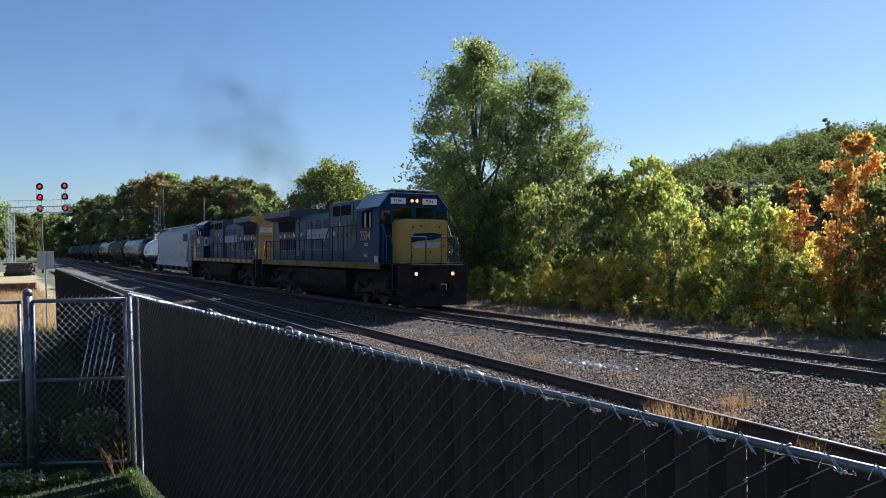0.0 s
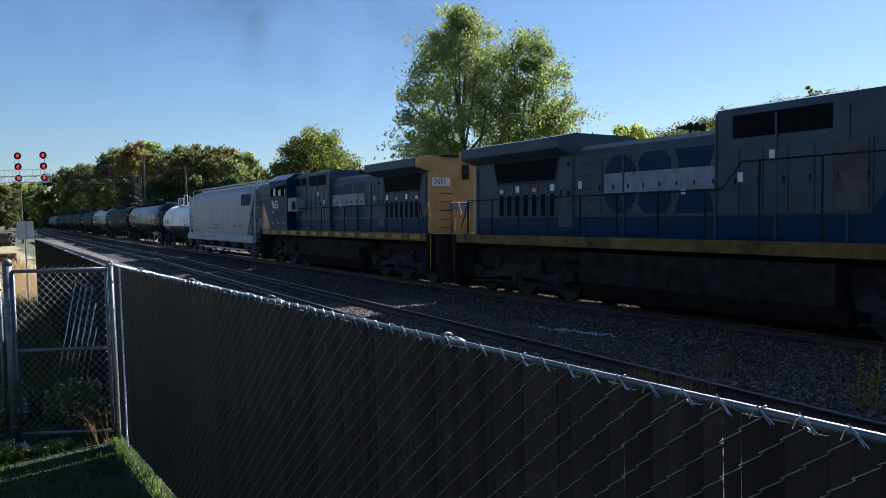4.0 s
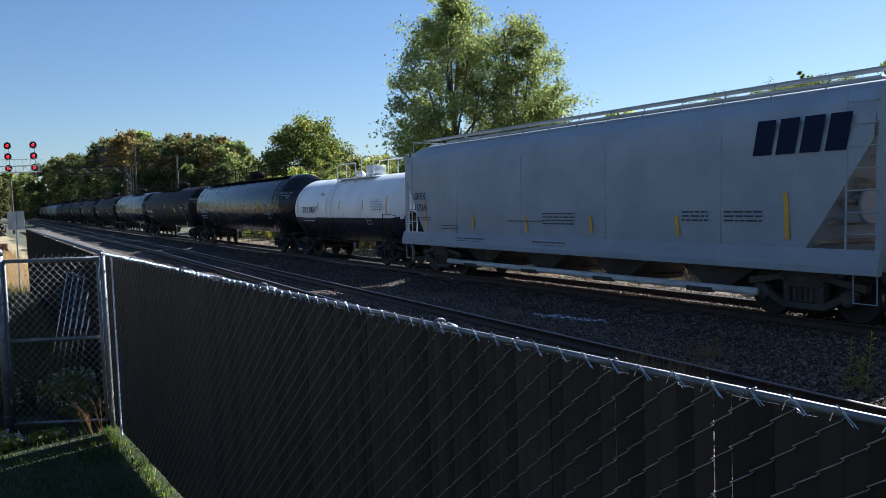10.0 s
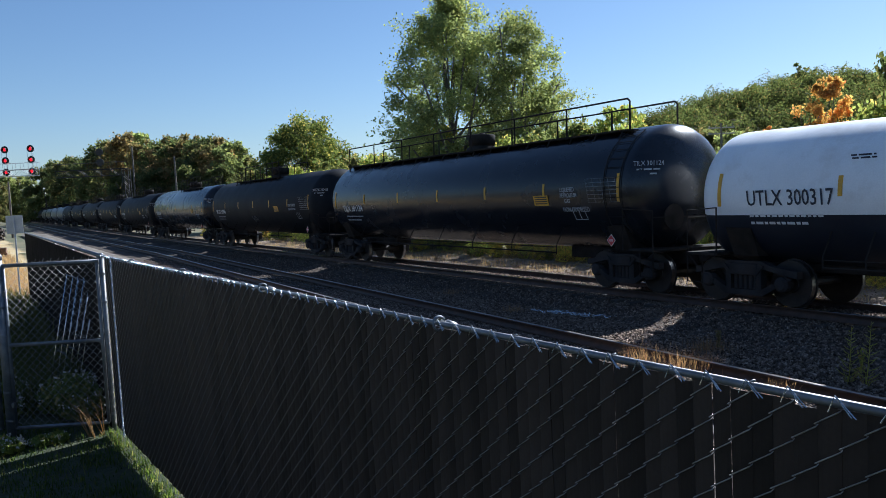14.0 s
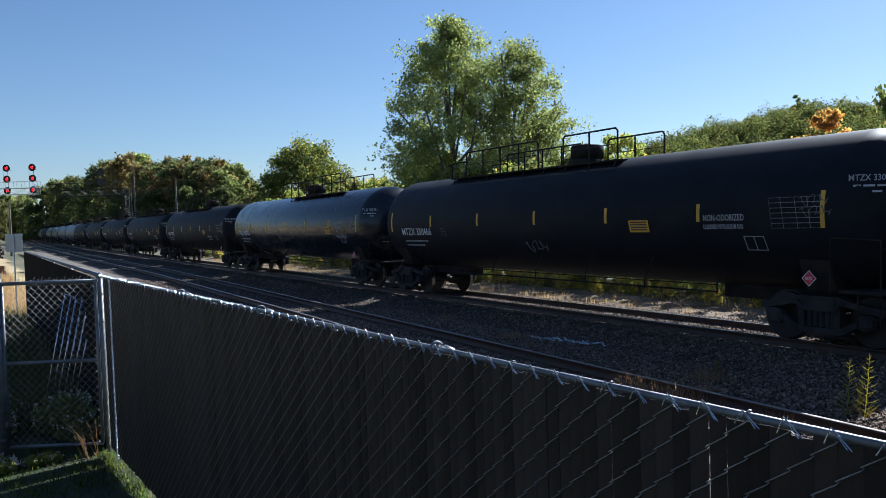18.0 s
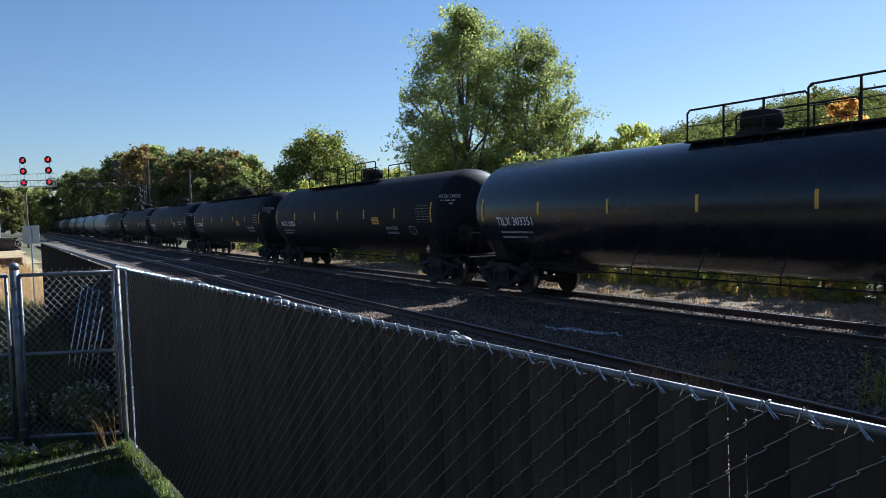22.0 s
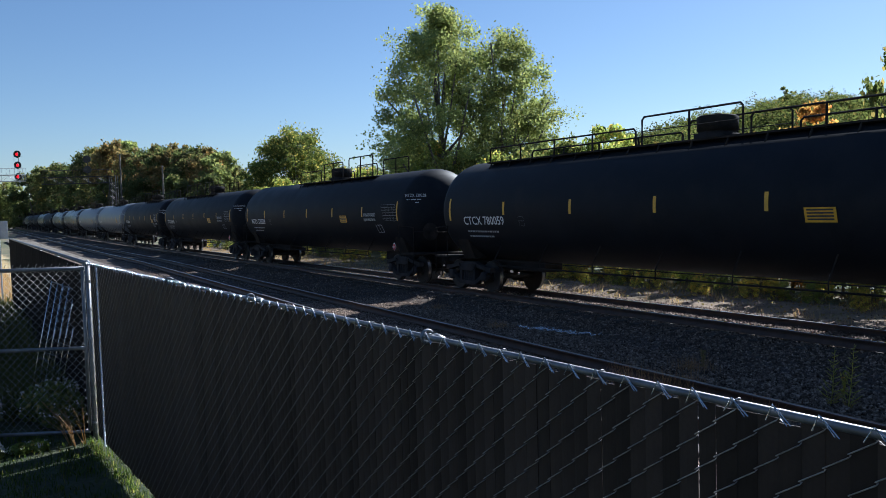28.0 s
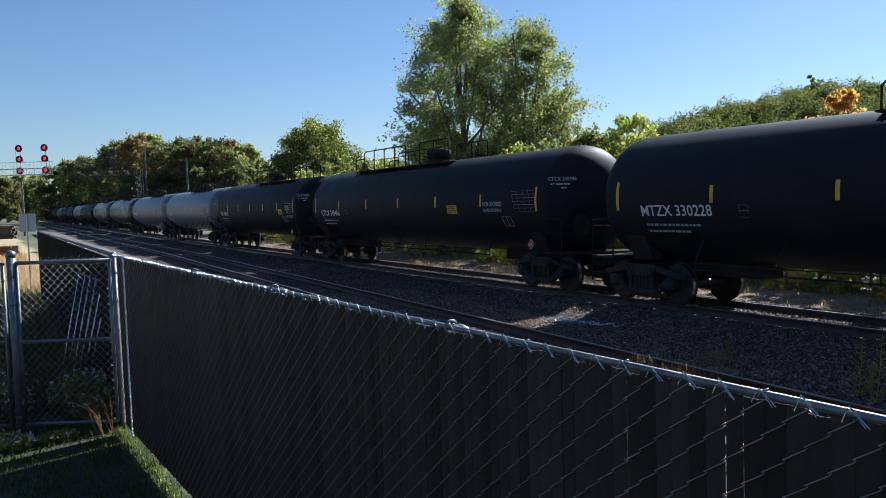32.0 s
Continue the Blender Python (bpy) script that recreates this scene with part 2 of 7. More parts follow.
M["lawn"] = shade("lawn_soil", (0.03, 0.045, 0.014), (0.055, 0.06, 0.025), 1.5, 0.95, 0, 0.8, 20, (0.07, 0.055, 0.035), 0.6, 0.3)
M["field"] = shade("dry_field", (0.36, 0.26, 0.11), (0.46, 0.36, 0.18), 0.35, 0.95, 0, 0.7, 8, (0.3, 0.27, 0.22), 0.9, 0.3)
M["unseen_wall"] = shade("dark_wall", (0.05, 0.05, 0.045), (0.09, 0.085, 0.075), 0.6, 0.85, 0, 0.3, 12)
M["smoke"] = shade("diesel_soot", (0.09, 0.077, 0.064), (0.13, 0.112, 0.094), 2.0, 1.0, spec=0.0)
M["leaf_olive"] = leafy("olive_leaf", (0.095, 0.112, 0.052), (0.175, 0.18, 0.08), (0.3, 0.22, 0.11), 1.05, 0.3, 0.3)
M["leaf_round"] = leafy("round_tree_leaf", (0.07, 0.1, 0.032), (0.15, 0.175, 0.055), (0.36, 0.31, 0.09), 1.0, 0.3, 0.4)
M["far_slat"] = shade("darker_slat", (0.012, 0.010, 0.0085), (0.02, 0.0165, 0.014), 4, 0.95, 0, 0.05, 90, None, 0, 0.1, 0.3, spec=0.04)
M["lawn_blade"] = leafy("lawn_blade", (0.035, 0.065, 0.014), (0.075, 0.105, 0.025), (0.15, 0.15, 0.05))
M["weed_leaf"] = leafy("weed_leaf", (0.04, 0.05, 0.02), (0.085, 0.095, 0.035), (0.17, 0.14, 0.07))
M["sill"] = shade("sill_paint", (0.11, 0.07, 0.018), (0.22, 0.14, 0.03), 2.2, 0.6, 0, 0.1, 40, (0.018, 0.014, 0.012), 1.0, 0.25, spec=0.2)
M["sill_bright"] = shade("sill_reflector", (0.36, 0.17, 0.018), (0.48, 0.24, 0.026), 3.0, 0.5, 0, 0.05, 40, (0.1, 0.06, 0.02), 0.7, 0.2)
M["mark_pale"] = shade("faded_mark", (0.18, 0.205, 0.26), (0.27, 0.3, 0.36), 2.5, 0.6, 0, 0, 60, (0.07, 0.085, 0.11), 0.8)
M["bright_steel"] = shade("bright_steel", (0.62, 0.63, 0.64), (0.78, 0.79, 0.8), 12, 0.25, 0.85, 0.1, 80)
M["bay"] = shade("stained_bay", (0.07, 0.064, 0.06), (0.13, 0.115, 0.105), 1.5, 0.75, 0, 0.1, 30, (0.06, 0.04, 0.028), 0.8, 0.15, spec=0.15)
M["graffiti"] = shade("pale_spray_paint", (0.12, 0.115, 0.1), (0.17, 0.16, 0.14), 9, 0.7)
M["bark"] = shade("bark", (0.1, 0.085, 0.07), (0.2, 0.175, 0.15), 3, 0.9, 0, 0.6, 25)
M["steel_white"] = shade("white_pipe", (0.6, 0.6, 0.58), (0.74, 0.74, 0.72), 5, 0.5, 0, 0, 60, (0.4, 0.33, 0.25), 0.5)
M["signal_black"] = shade("signal_black", (0.012, 0.012, 0.013), (0.025, 0.025, 0.027), 6, 0.6)
M["signal_steel"] = shade("signal_aluminium", (0.42, 0.44, 0.46), (0.56, 0.58, 0.6), 4, 0.45, 0.3)
M["red_light"] = glow("red_signal_light", (1.0, 0.006, 0.014), 0.9)
M["lamp"] = glow("warm_headlight", (1.0, 0.42, 0.14), 0.75)
M["glass"] = pane("lens_glass")
M["cab_glass"] = shade("cab_glass", (0.01, 0.012, 0.015), (0.016, 0.018, 0.02), 2, 0.14, 0, 0, 30)
M["dark_inside"] = shade("cab_inside", (0.03, 0.03, 0.035), (0.06, 0.06, 0.06), 4, 0.7)
M["sign_back"] = shade("sign_back", (0.4, 0.41, 0.42), (0.52, 0.53, 0.54), 4, 0.5, 0.4)
M["red"] = shade("placard_red", (0.5, 0.03, 0.04), (0.6, 0.05, 0.05), 5, 0.5)
M["hill_wood"] = leafy("hill_leaves", (0.075, 0.1, 0.038), (0.13, 0.152, 0.054), (0.19, 0.15, 0.06), 0.95, 0.5, 0.07)
M["leaf_tall"] = leafy("poplar_leaf", (0.144, 0.181, 0.084), (0.252, 0.287, 0.126), (0.324, 0.328, 0.131), 1.15, 0.22, 0.5)
M["leaf_green"] = leafy("green_leaf", (0.150, 0.195, 0.061), (0.293, 0.336, 0.103), (0.546, 0.401, 0.127), 1.15, 0.4, 0.8)
M["leaf_yellow"] = leafy("yellow_green_leaf", (0.275, 0.291, 0.083), (0.525, 0.470, 0.132), (0.700, 0.358, 0.110), 1.2, 0.4, 0.8)
M["leaf_orange"] = leafy("orange_leaf", (0.47, 0.255, 0.085), (0.60, 0.41, 0.135), (0.52, 0.2, 0.085), 1.15, 0.3, 0.9)
M["leaf_red"] = leafy("red_orange_leaf", (0.40, 0.165, 0.07), (0.52, 0.29, 0.1), (0.46, 0.36, 0.11), 1.15, 0.35, 1.2)
M["leaf_dark"] = leafy("dark_green_leaf", (0.096, 0.127, 0.050), (0.198, 0.230, 0.083), (0.384, 0.310, 0.121))
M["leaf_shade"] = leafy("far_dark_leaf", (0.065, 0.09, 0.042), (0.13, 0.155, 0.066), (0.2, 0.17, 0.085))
M["leaf_brown"] = leafy("russet_leaf", (0.15, 0.135, 0.068), (0.25, 0.2, 0.1), (0.34, 0.2, 0.1))
M["blade"] = leafy("sunlit_blade", (0.11, 0.19, 0.04), (0.24, 0.28, 0.07), (0.42, 0.36, 0.14))
M["straw"] = leafy("dry_grass", (0.34, 0.225, 0.13), (0.47, 0.35, 0.21), (0.42, 0.24, 0.15), 0.85)
M["rust_grass"] = leafy("rust_grass", (0.3, 0.17, 0.1), (0.46, 0.29, 0.17), (0.4, 0.19, 0.12), 0.85)
M["old_wood"] = shade("weathered_wood", (0.3, 0.275, 0.24), (0.44, 0.41, 0.37), 6, 0.8, 0, 0.1, 40)
M["petal"] = leafy("pale_aster", (0.5, 0.46, 0.52), (0.72, 0.68, 0.74))


# ---- mesh helpers ----
def mesh_of(bm, name, mats, smooth=False):
    me = bpy.data.meshes.new(name)
    bm.normal_update()
    bm.to_mesh(me)
    bm.free()
    for m in mats if isinstance(mats, (list, tuple)) else [mats]:
        me.materials.append(m)
    if smooth:
        me.polygons.foreach_set("use_smooth", [True] * len(me.polygons))
        me.update()
    return me


def part(name, bm, material, parent=None, label="", smooth=False, m=None):
    ob = new(name, mesh_of(bm, name, material, smooth))
    ob.parent = parent
    if m is not None:
        ob.matrix_basis = m
    return tagged(ob, label) if label else ob


def piece(name, me, parent, m):
    ob = new(name, me)
    ob.parent, ob.matrix_basis = parent, m
    return ob


def thing(name, label, category, group="", m=None):
    ob = new(name)
    if m is not None:
        ob.matrix_basis = m
    return tagged(ob, label, category, group)


def box(bm, x0, x1, y0, y1, z0, z1, bevel=0.0, mi=0):
    v = [bm.verts.new(p) for p in ((x0, y0, z0), (x1, y0, z0), (x1, y1, z0), (x0, y1, z0), (x0, y0, z1), (x1, y0, z1), (x1, y1, z1), (x0, y1, z1))]
    f = [bm.faces.new([v[i] for i in q]) for q in ((3, 2, 1, 0), (4, 5, 6, 7), (0, 1, 5, 4), (1, 2, 6, 5), (2, 3, 7, 6), (3, 0, 4, 7))]
    for q in f:
        q.material_index = mi
    if bevel:
        es = {e for q in f for e in q.edges}
        bmesh.ops.bevel(bm, geom=list(es), offset=bevel, segments=1, affect="EDGES", profile=0.5)
    return bm


def boxes(*rows, bevel=0.0):
    bm = bmesh.new()
    for r in rows:
        box(bm, *r[:6], bevel=bevel, mi=r[6] if len(r) > 6 else 0)
    return bm


def tube(bm, pts, r, n=6, closed=False, mi=0, cap=True):
    """A round bar along the points."""
    pts = [Vector(p) for p in pts]
    rings = []
    for i, p in enumerate(pts):
        a = pts[i - 1] if i or closed else None
        b = pts[(i + 1) % len(pts)] if i < len(pts) - 1 or closed else None
        d = ((p - a).normalized() if a is not None else Vector()) + ((b - p).normalized() if b is not None else Vector())
        d = d.normalized() if d.length > 1e-6 else Vector((0, 0, 1))
        u = d.cross(Vector((0.137, 0.329, 0.934)))
        if u.length < 0.05:
            u = d.cross(Vector((1, 0, 0)))
        u.normalize()
        w = d.cross(u)
        rr = r[i] if isinstance(r, (list, tuple)) else r
        rings.append([bm.verts.new(p + rr * (math.cos(2 * math.pi * k / n) * u + math.sin(2 * math.pi * k / n) * w)) for k in range(n)])
    m = len(pts)
    for i in range(m if closed else m - 1):
        a, b = rings[i], rings[(i + 1) % m]
        for k in range(n):
            bm.faces.new((a[k], a[(k + 1) % n], b[(k + 1) % n], b[k])).material_index = mi
    if cap and not closed:
        bm.faces.new(rings[0][::-1]).material_index = mi
        bm.faces.new(rings[-1]).material_index = mi
    return bm


def lathe(bm, prof, axis="x", n=32, centre=(0, 0, 0), mi=0, cap=True):
    """Turns a profile of (along, radius) round an axis."""
    c = Vector(centre)
    rings = []
    for a, r in prof:
        ring = []
        for k in range(n):
            u, w = r * math.cos(2 * math.pi * k / n), r * math.sin(2 * math.pi * k / n)
            ring.append(bm.verts.new(c + Vector({"x": (a, u, w), "y": (w, a, u), "z": (u, w, a)}[axis])))
        rings.append(ring)
    for a, b in zip(rings, rings[1:]):
        for k in range(n):
            bm.faces.new((a[k], a[(k + 1) % n], b[(k + 1) % n], b[k])).material_index = mi
    if cap:
        bm.faces.new(rings[0][::-1]).material_index = mi
        bm.faces.new(rings[-1]).material_index = mi
    return bm


def prism(bm, poly, x0, x1, axis="x", mi=0):
    """Extrudes a polygon of (p, q) along an axis: x takes (y, z), y takes (x, z), z takes (x, y)."""
    put = {"x": lambda a, p: (a, p[0], p[1]), "y": lambda a, p: (p[0], a, p[1]), "z": lambda a, p: (p[0], p[1], a)}[axis]
    A, B = [bm.verts.new(put(x0, p)) for p in poly], [bm.verts.new(put(x1, p)) for p in poly]
    fs = [bm.faces.new(A[::-1]), bm.faces.new(B)]
    for i in range(len(poly)):
        j = (i + 1) % len(poly)
        fs.append(bm.faces.new((A[i], A[j], B[j], B[i])))
    for f in fs:
        f.material_index = mi
    bmesh.ops.recalc_face_normals(bm, faces=fs)
    return bm


def arr_mesh(name, V, F, mat):
    """A mesh from arrays of corners and faces (all of one size)."""
    me = bpy.data.meshes.new(name)
    V, F = np.asarray(V, np.float32), np.asarray(F, np.int32)
    me.vertices.add(len(V))
    me.vertices.foreach_set("co", V.ravel())
    k = F.shape[1]
    me.loops.add(F.size)
    me.loops.foreach_set("vertex_index", F.ravel())
    me.polygons.add(len(F))
    me.polygons.foreach_set("loop_start", np.arange(len(F), dtype=np.int32) * k)
    me.update(calc_edges=True)
    me.materials.append(mat)
    return me


def words(txt, size, mat, parent, m, name="lettering", narrow=1.0, extrude=0.002):
    """Flat lettering as a mesh, standing in its local x (along) and y (up)."""
    cu = bpy.data.curves.new(name, "FONT")
    cu.body, cu.size, cu.extrude, cu.resolution_u, cu.offset = txt, size, extrude, 2, size * 0.007
    cu.align_x = "LEFT"
    tmp = bpy.data.objects.new("tmp", cu)
    me = bpy.data.meshes.new_from_object(tmp)
    bpy.data.objects.remove(tmp)
    bpy.data.curves.remove(cu)
    if narrow != 1.0:
        for v in me.vertices:
            v.co.x *= narrow
    me.materials.clear()
    me.materials.append(mat)
    ob = new(name, me)
    ob.parent, ob.matrix_basis = parent, m
    return ob


NEAR = pose(0, 0, 0, 90, 0, 0)   # lettering on the side that faces the road of the eye (-y)


def on_side(x, z, y=-1.52, tilt=0.0):
    return pose(x, y, z, 90 + tilt, 0, 0)


# ---- the line of the tracks ----
KN = ((40, 0.110), (10, 0.160), (-20, 0.247), (-50, 0.162), (-80, 0.084), (-120, 0.044), (-160, 0.023), (-220, 0.012), (-620, 0.0))
SS = np.arange(-620.0, 61.0, 1.0)
KK = np.interp(SS, [k for k, _ in KN[::-1]], [c for _, c in KN[::-1]]) * 1e-3
HH = np.concatenate([[0], np.cumsum((KK[1:] + KK[:-1]) / 2)])
HH = HH - HH[620] - 1.07587
XX = np.concatenate([[0], np.cumsum((np.cos(HH[1:]) + np.cos(HH[:-1])) / 2)])
YY = np.concatenate([[0], np.cumsum((np.sin(HH[1:]) + np.sin(HH[:-1])) / 2)])
XX, YY = XX - XX[620] + 5.431, YY - YY[620] + 20.0


def on_line(s, o=0.0):
    """Place and heading on the main track at s metres along it, o metres to its far side."""
    x, y, h = (float(np.interp(s, SS, a)) for a in (XX, YY, HH))
    return x - math.sin(h) * o, y + math.cos(h) * o, h


def second(s):
    """Offset of the siding's centre from the main track: it draws nearer with the distance."""
    return float(np.interp(s, (-200, -36, -14, -3, 8, 14, 60), (-4.2, -4.2, -4.87, -5.3, -5.8, -6.05, -8.0)))


TK = np.arange(0, 32.1, 2.0)
DK = np.array((0.0, 12.0, 23.98, 36.02, 48.09, 60.11, 72.48, 84.97, 97.61, 110.29, 122.85, 135.52, 148.54, 161.81, 175.48, 189.03, 202.35))


def gone(t):
    """Metres that the train has gone at t."""
    i = int(min(max(t // 2, 0), 15))
    u = (t - TK[i]) / 2
    m = [(DK[min(j + 1, 16)] - DK[max(j - 1, 0)]) / (2 if 0 < j < 16 else 1) for j in (i, i + 1)]
    return DK[i] * (1 + 2 * u) * (1 - u) ** 2 + m[0] * u * (1 - u) ** 2 + DK[i + 1] * u * u * (3 - 2 * u) + m[1] * u * u * (u - 1)


# ---- ground ----
def across(x, y):
    """Metres from the main track's centre, positive on its far side (near part of the line)."""
    return (x - 5.431) * 0.8802 + (y - 20.0) * 0.4746


def lie(x, y):
    """Height of the bare ground."""
    n = across(x, y)
    z = -0.62
    if n < -8:
        k = min(1, max(0, (-n - 8.6) / 3.2))
        k = k * k * (3 - 2 * k)
        far = min(1, max(0, (y - 16) / 14))
        z = -0.62 + k * (0.87 * (1 - far) + 0.45 * far)
    elif n > 3.2:
        z = -0.62 + 0.1 * min(1, (n - 3.2) / 3)
    return z + 0.03 * noise.noise(Vector((x * 0.35, y * 0.35, 3.1)))


def sheet(xs, ys, f):
    V = np.array([(x, y, f(x, y)) for y in ys for x in xs])
    nx = len(xs)
    F = [(j * nx + i, j * nx + i + 1, (j + 1) * nx + i + 1, (j + 1) * nx + i) for j in range(len(ys) - 1) for i in range(nx - 1)]
    return V, F


gx = np.concatenate([np.linspace(-2500, -120, 14), np.linspace(-110, -22, 23), np.linspace(-20, 30, 101), np.linspace(34, 120, 14), np.linspace(180, 2500, 10)])
gy = np.concatenate([np.linspace(-2500, -60, 8), np.linspace(-40, -4, 10), np.linspace(-3, 50, 107), np.linspace(54, 160, 28), np.linspace(200, 3000, 14)])
V, F = sheet(gx, gy, lie)
ground = tagged(new("ground", arr_mesh("ground", V, F, M["earth"])), "bare earth and grass beside the railway line", "ground", kind="structure")


def strip(name, lo, hi, mat, label, rise, s0=-420, s1=52, step=2.0, crown=None):
    """A band of ground along the line between two offsets, rise metres over the rail tops."""
    V, F = [], []
    ss = np.arange(s0, s1, step)
    prof = crown
    for s in ss:
        for u, z in prof:
            o = lo(s) + (hi(s) - lo(s)) * u if callable(lo) else lo + (hi - lo) * u
            x, y, h = on_line(s, o)
            V.append((x, y, z + 0.02 * noise.noise(Vector((x * 0.8, y * 0.8, 0)))))
    k = len(prof)
    for i in range(len(ss) - 1):
        for j in range(k - 1):
            F.append((i * k + j, (i + 1) * k + j, (i + 1) * k + j + 1, i * k + j + 1))
    ob = new(name, arr_mesh(name, V, F, mat))
    for p in ob.data.polygons:
        p.use_smooth = True
    return tagged(ob, label, "ballast" if "ballast" in name else "path", kind="structure")


strip("ballast", lambda s: second(s) - 3.4, lambda s: 3.4, M["ballast"], "dark crushed stone ballast under two railway tracks", 0,
      crown=((0, -0.75), (0.14, -0.42), (0.22, -0.37), (0.42, -0.37), (0.5, -0.42), (0.62, -0.22), (0.7, -0.2), (0.8, -0.2), (0.88, -0.22), (1, -0.75)))
strip("dirt_path", lambda s: 3.3, lambda s: 7.6, M["dirt"], "pale dirt track strewn with gravel beside the line", 0, crown=((0, -0.56), (0.3, -0.5), (0.7, -0.49), (1, -0.56)), s0=-70)
strip("gravel_ballast_edge", lambda s: second(s) - 5.6, lambda s: second(s) - 2.0, M["gravel"], "pale gravel shoulder beside the siding", 0, crown=((0, -0.25), (0.45, -0.2), (0.8, -0.34), (1, -0.48)), s0=-120, s1=-3)

V, F = sheet(np.linspace(-75, -5, 110), np.linspace(9.5, 110, 90), lambda x, y: lie(x, y) + 0.015)
keep = [f for f in F if across(*V[list(f)].mean(0)[:2]) < (-16.2 if V[list(f)].mean(0)[1] < 25 else -11.5)]
tagged(new("dry_field", arr_mesh("dry_field", V, keep, M["field"])), "dry yellow grass field with bare gravel", "field", kind="structure")

# plain unseen wall added behind the viewer; it blocks part of the sky's fill light
bm = boxes((-70, 70, -0.2, 0.2, 0, 5.0))
wall = part("wall_rear", bm, M["unseen_wall"], None, m=pose(-9.0, -7.0, -0.6, 0, 0, -61.7))
tagged(wall, "plain dark unseen wall added to hold back sky light", "wall", kind="structure")

# ---- tracks ----
PROF = ((-0.07, -0.17), (-0.07, -0.155), (-0.01, -0.14), (-0.01, -0.045), (-0.036, -0.035), (-0.036, -0.004), (-0.03, 0.0), (0.03, 0.0), (0.036, -0.004), (0.036, -0.035), (0.01, -0.045), (0.01, -0.14), (0.07, -0.155), (0.07, -0.17))


def rail(name, parent, off, z, head, s0=-420, s1=58):
    V, F, mi = [], [], []
    ss = np.concatenate([np.arange(s0, -60, 10.0), np.arange(-60, s1, 2.0)])
    k = len(PROF)
    for s in ss:
        for u, w in PROF:
            x, y, h = on_line(s, off(s) + u)
            V.append((x, y, z + w))
    for i in range(len(ss) - 1):
        for j in range(k - 1):
            F.append((i * k + j, (i + 1) * k + j, (i + 1) * k + j + 1, i * k + j + 1))
            mi.append(1 if PROF[j][1] >= -0.004 and PROF[j + 1][1] >= -0.004 else 0)
    me = arr_mesh(name, V, F, M["rail"])
    me.materials.append(head)
    me.polygons.foreach_set("material_index", mi)
    ob = new(name, me)
    ob.parent = parent
    return ob


CANT = 0.022
main_track = thing("railway_track", "worn main railway track with polished rail heads on wooden ties", "railway track")
rail("rail", main_track, lambda s: -0.752, CANT, M["railhead"])
rail("rail", main_track, lambda s: 0.752, -CANT, M["railhead"])
siding = thing("railway_track", "rusty siding track with dull rail heads beside the main track", "railway track")
SZ = -0.14
rail("rail", siding, lambda s: second(s) - 0.752, SZ, M["railhead_dull"])
rail("rail", siding, lambda s: second(s) + 0.752, SZ, M["railhead_dull"])

# ---- the slatted fence ----
FC, FB = Vector((-3.25, 8.34)), Vector((0.90, 1.42))     # its line: corner post to the near end of view
FD = (FB - FC).normalized()
FN = Vector((FD.y, -FD.x))       # towards the eye or away
if FN.dot(-FC) < 0:
    FN = -FN
FA = math.atan2(FD.y, FD.x)
FTOP, FLOW = 2.085, 0.27
FLEN = 11.2
W2 = 0.0525


def fence_point(d, out=0.0, z=0.0):
    p = FC + FD * d + FN * out
    return (p.x, p.y, z)


# near lawn behind the fence
V, F = [], []
DL, OL = np.linspace(-1.6, 11.6, 45), np.linspace(-0.05, 7.0, 26)
for d in DL:
    for o in OL:
        p = fence_point(float(d), float(o))
        V.append((p[0], p[1], lie(p[0], p[1]) + 0.012))
for i in range(len(DL) - 1):
    for j in range(len(OL) - 1):
        k = i * len(OL) + j
        F.append((k, k + 1, k + len(OL) + 1, k + len(OL)))
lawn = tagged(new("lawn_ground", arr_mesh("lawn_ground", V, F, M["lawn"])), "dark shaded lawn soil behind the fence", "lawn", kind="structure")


def wires(n, w, z0, z1, gap, r, hh=0.06, knuckle=0.003):
    """Zigzag wires of chain link: x along, y across, z up, hooked round one another; drawn as three-sided bars."""
    V, F = [], []
    base = np.array([(0, 1), (0.87, -0.5), (-0.87, -0.5)]) * r
    nz = int((z1 - z0) / hh)
    for i in range(n):
        pts = []
        for k in range(nz + 1):
            right = (k + i) % 2 == 0
            x = (i + (1 if right else 0)) * w + (0.0009 if right else -0.0009)
            z = z1 - k * hh
            front = gap if right else -gap        # the leg down to the left passes in front
            pts += [(x, -front, z + knuckle), (x, front, z - knuckle)]
        for p, q in zip(pts, pts[1:]):
            n0 = len(V)
            d = np.array((q[0] - p[0], q[2] - p[2]))
            d = d / np.hypot(*d)
            for (x, y, z) in (p, q):
                for a, b in base:
                    V.append((x - d[1] * a, y + b, z + d[0] * a))
            for a, b in ((0, 1), (1, 2), (2, 0)):
                F.append((n0 + a, n0 + b, n0 + 3 + b, n0 + 3 + a))
    return V, F


def fence_matrix(c, d):
    """x along d from c; y to the side of the eye."""
    m = Matrix.Identity(4)
    n = Vector((d.y, -d.x))
    if n.dot(-c) < 0:
        n = -n
    m[0][0], m[1][0], m[0][1], m[1][1], m[2][2] = d.x, d.y, n.x, n.y, 1
    m[0][3], m[1][3] = c.x, c.y
    return m


FM = fence_matrix(FC, FD)


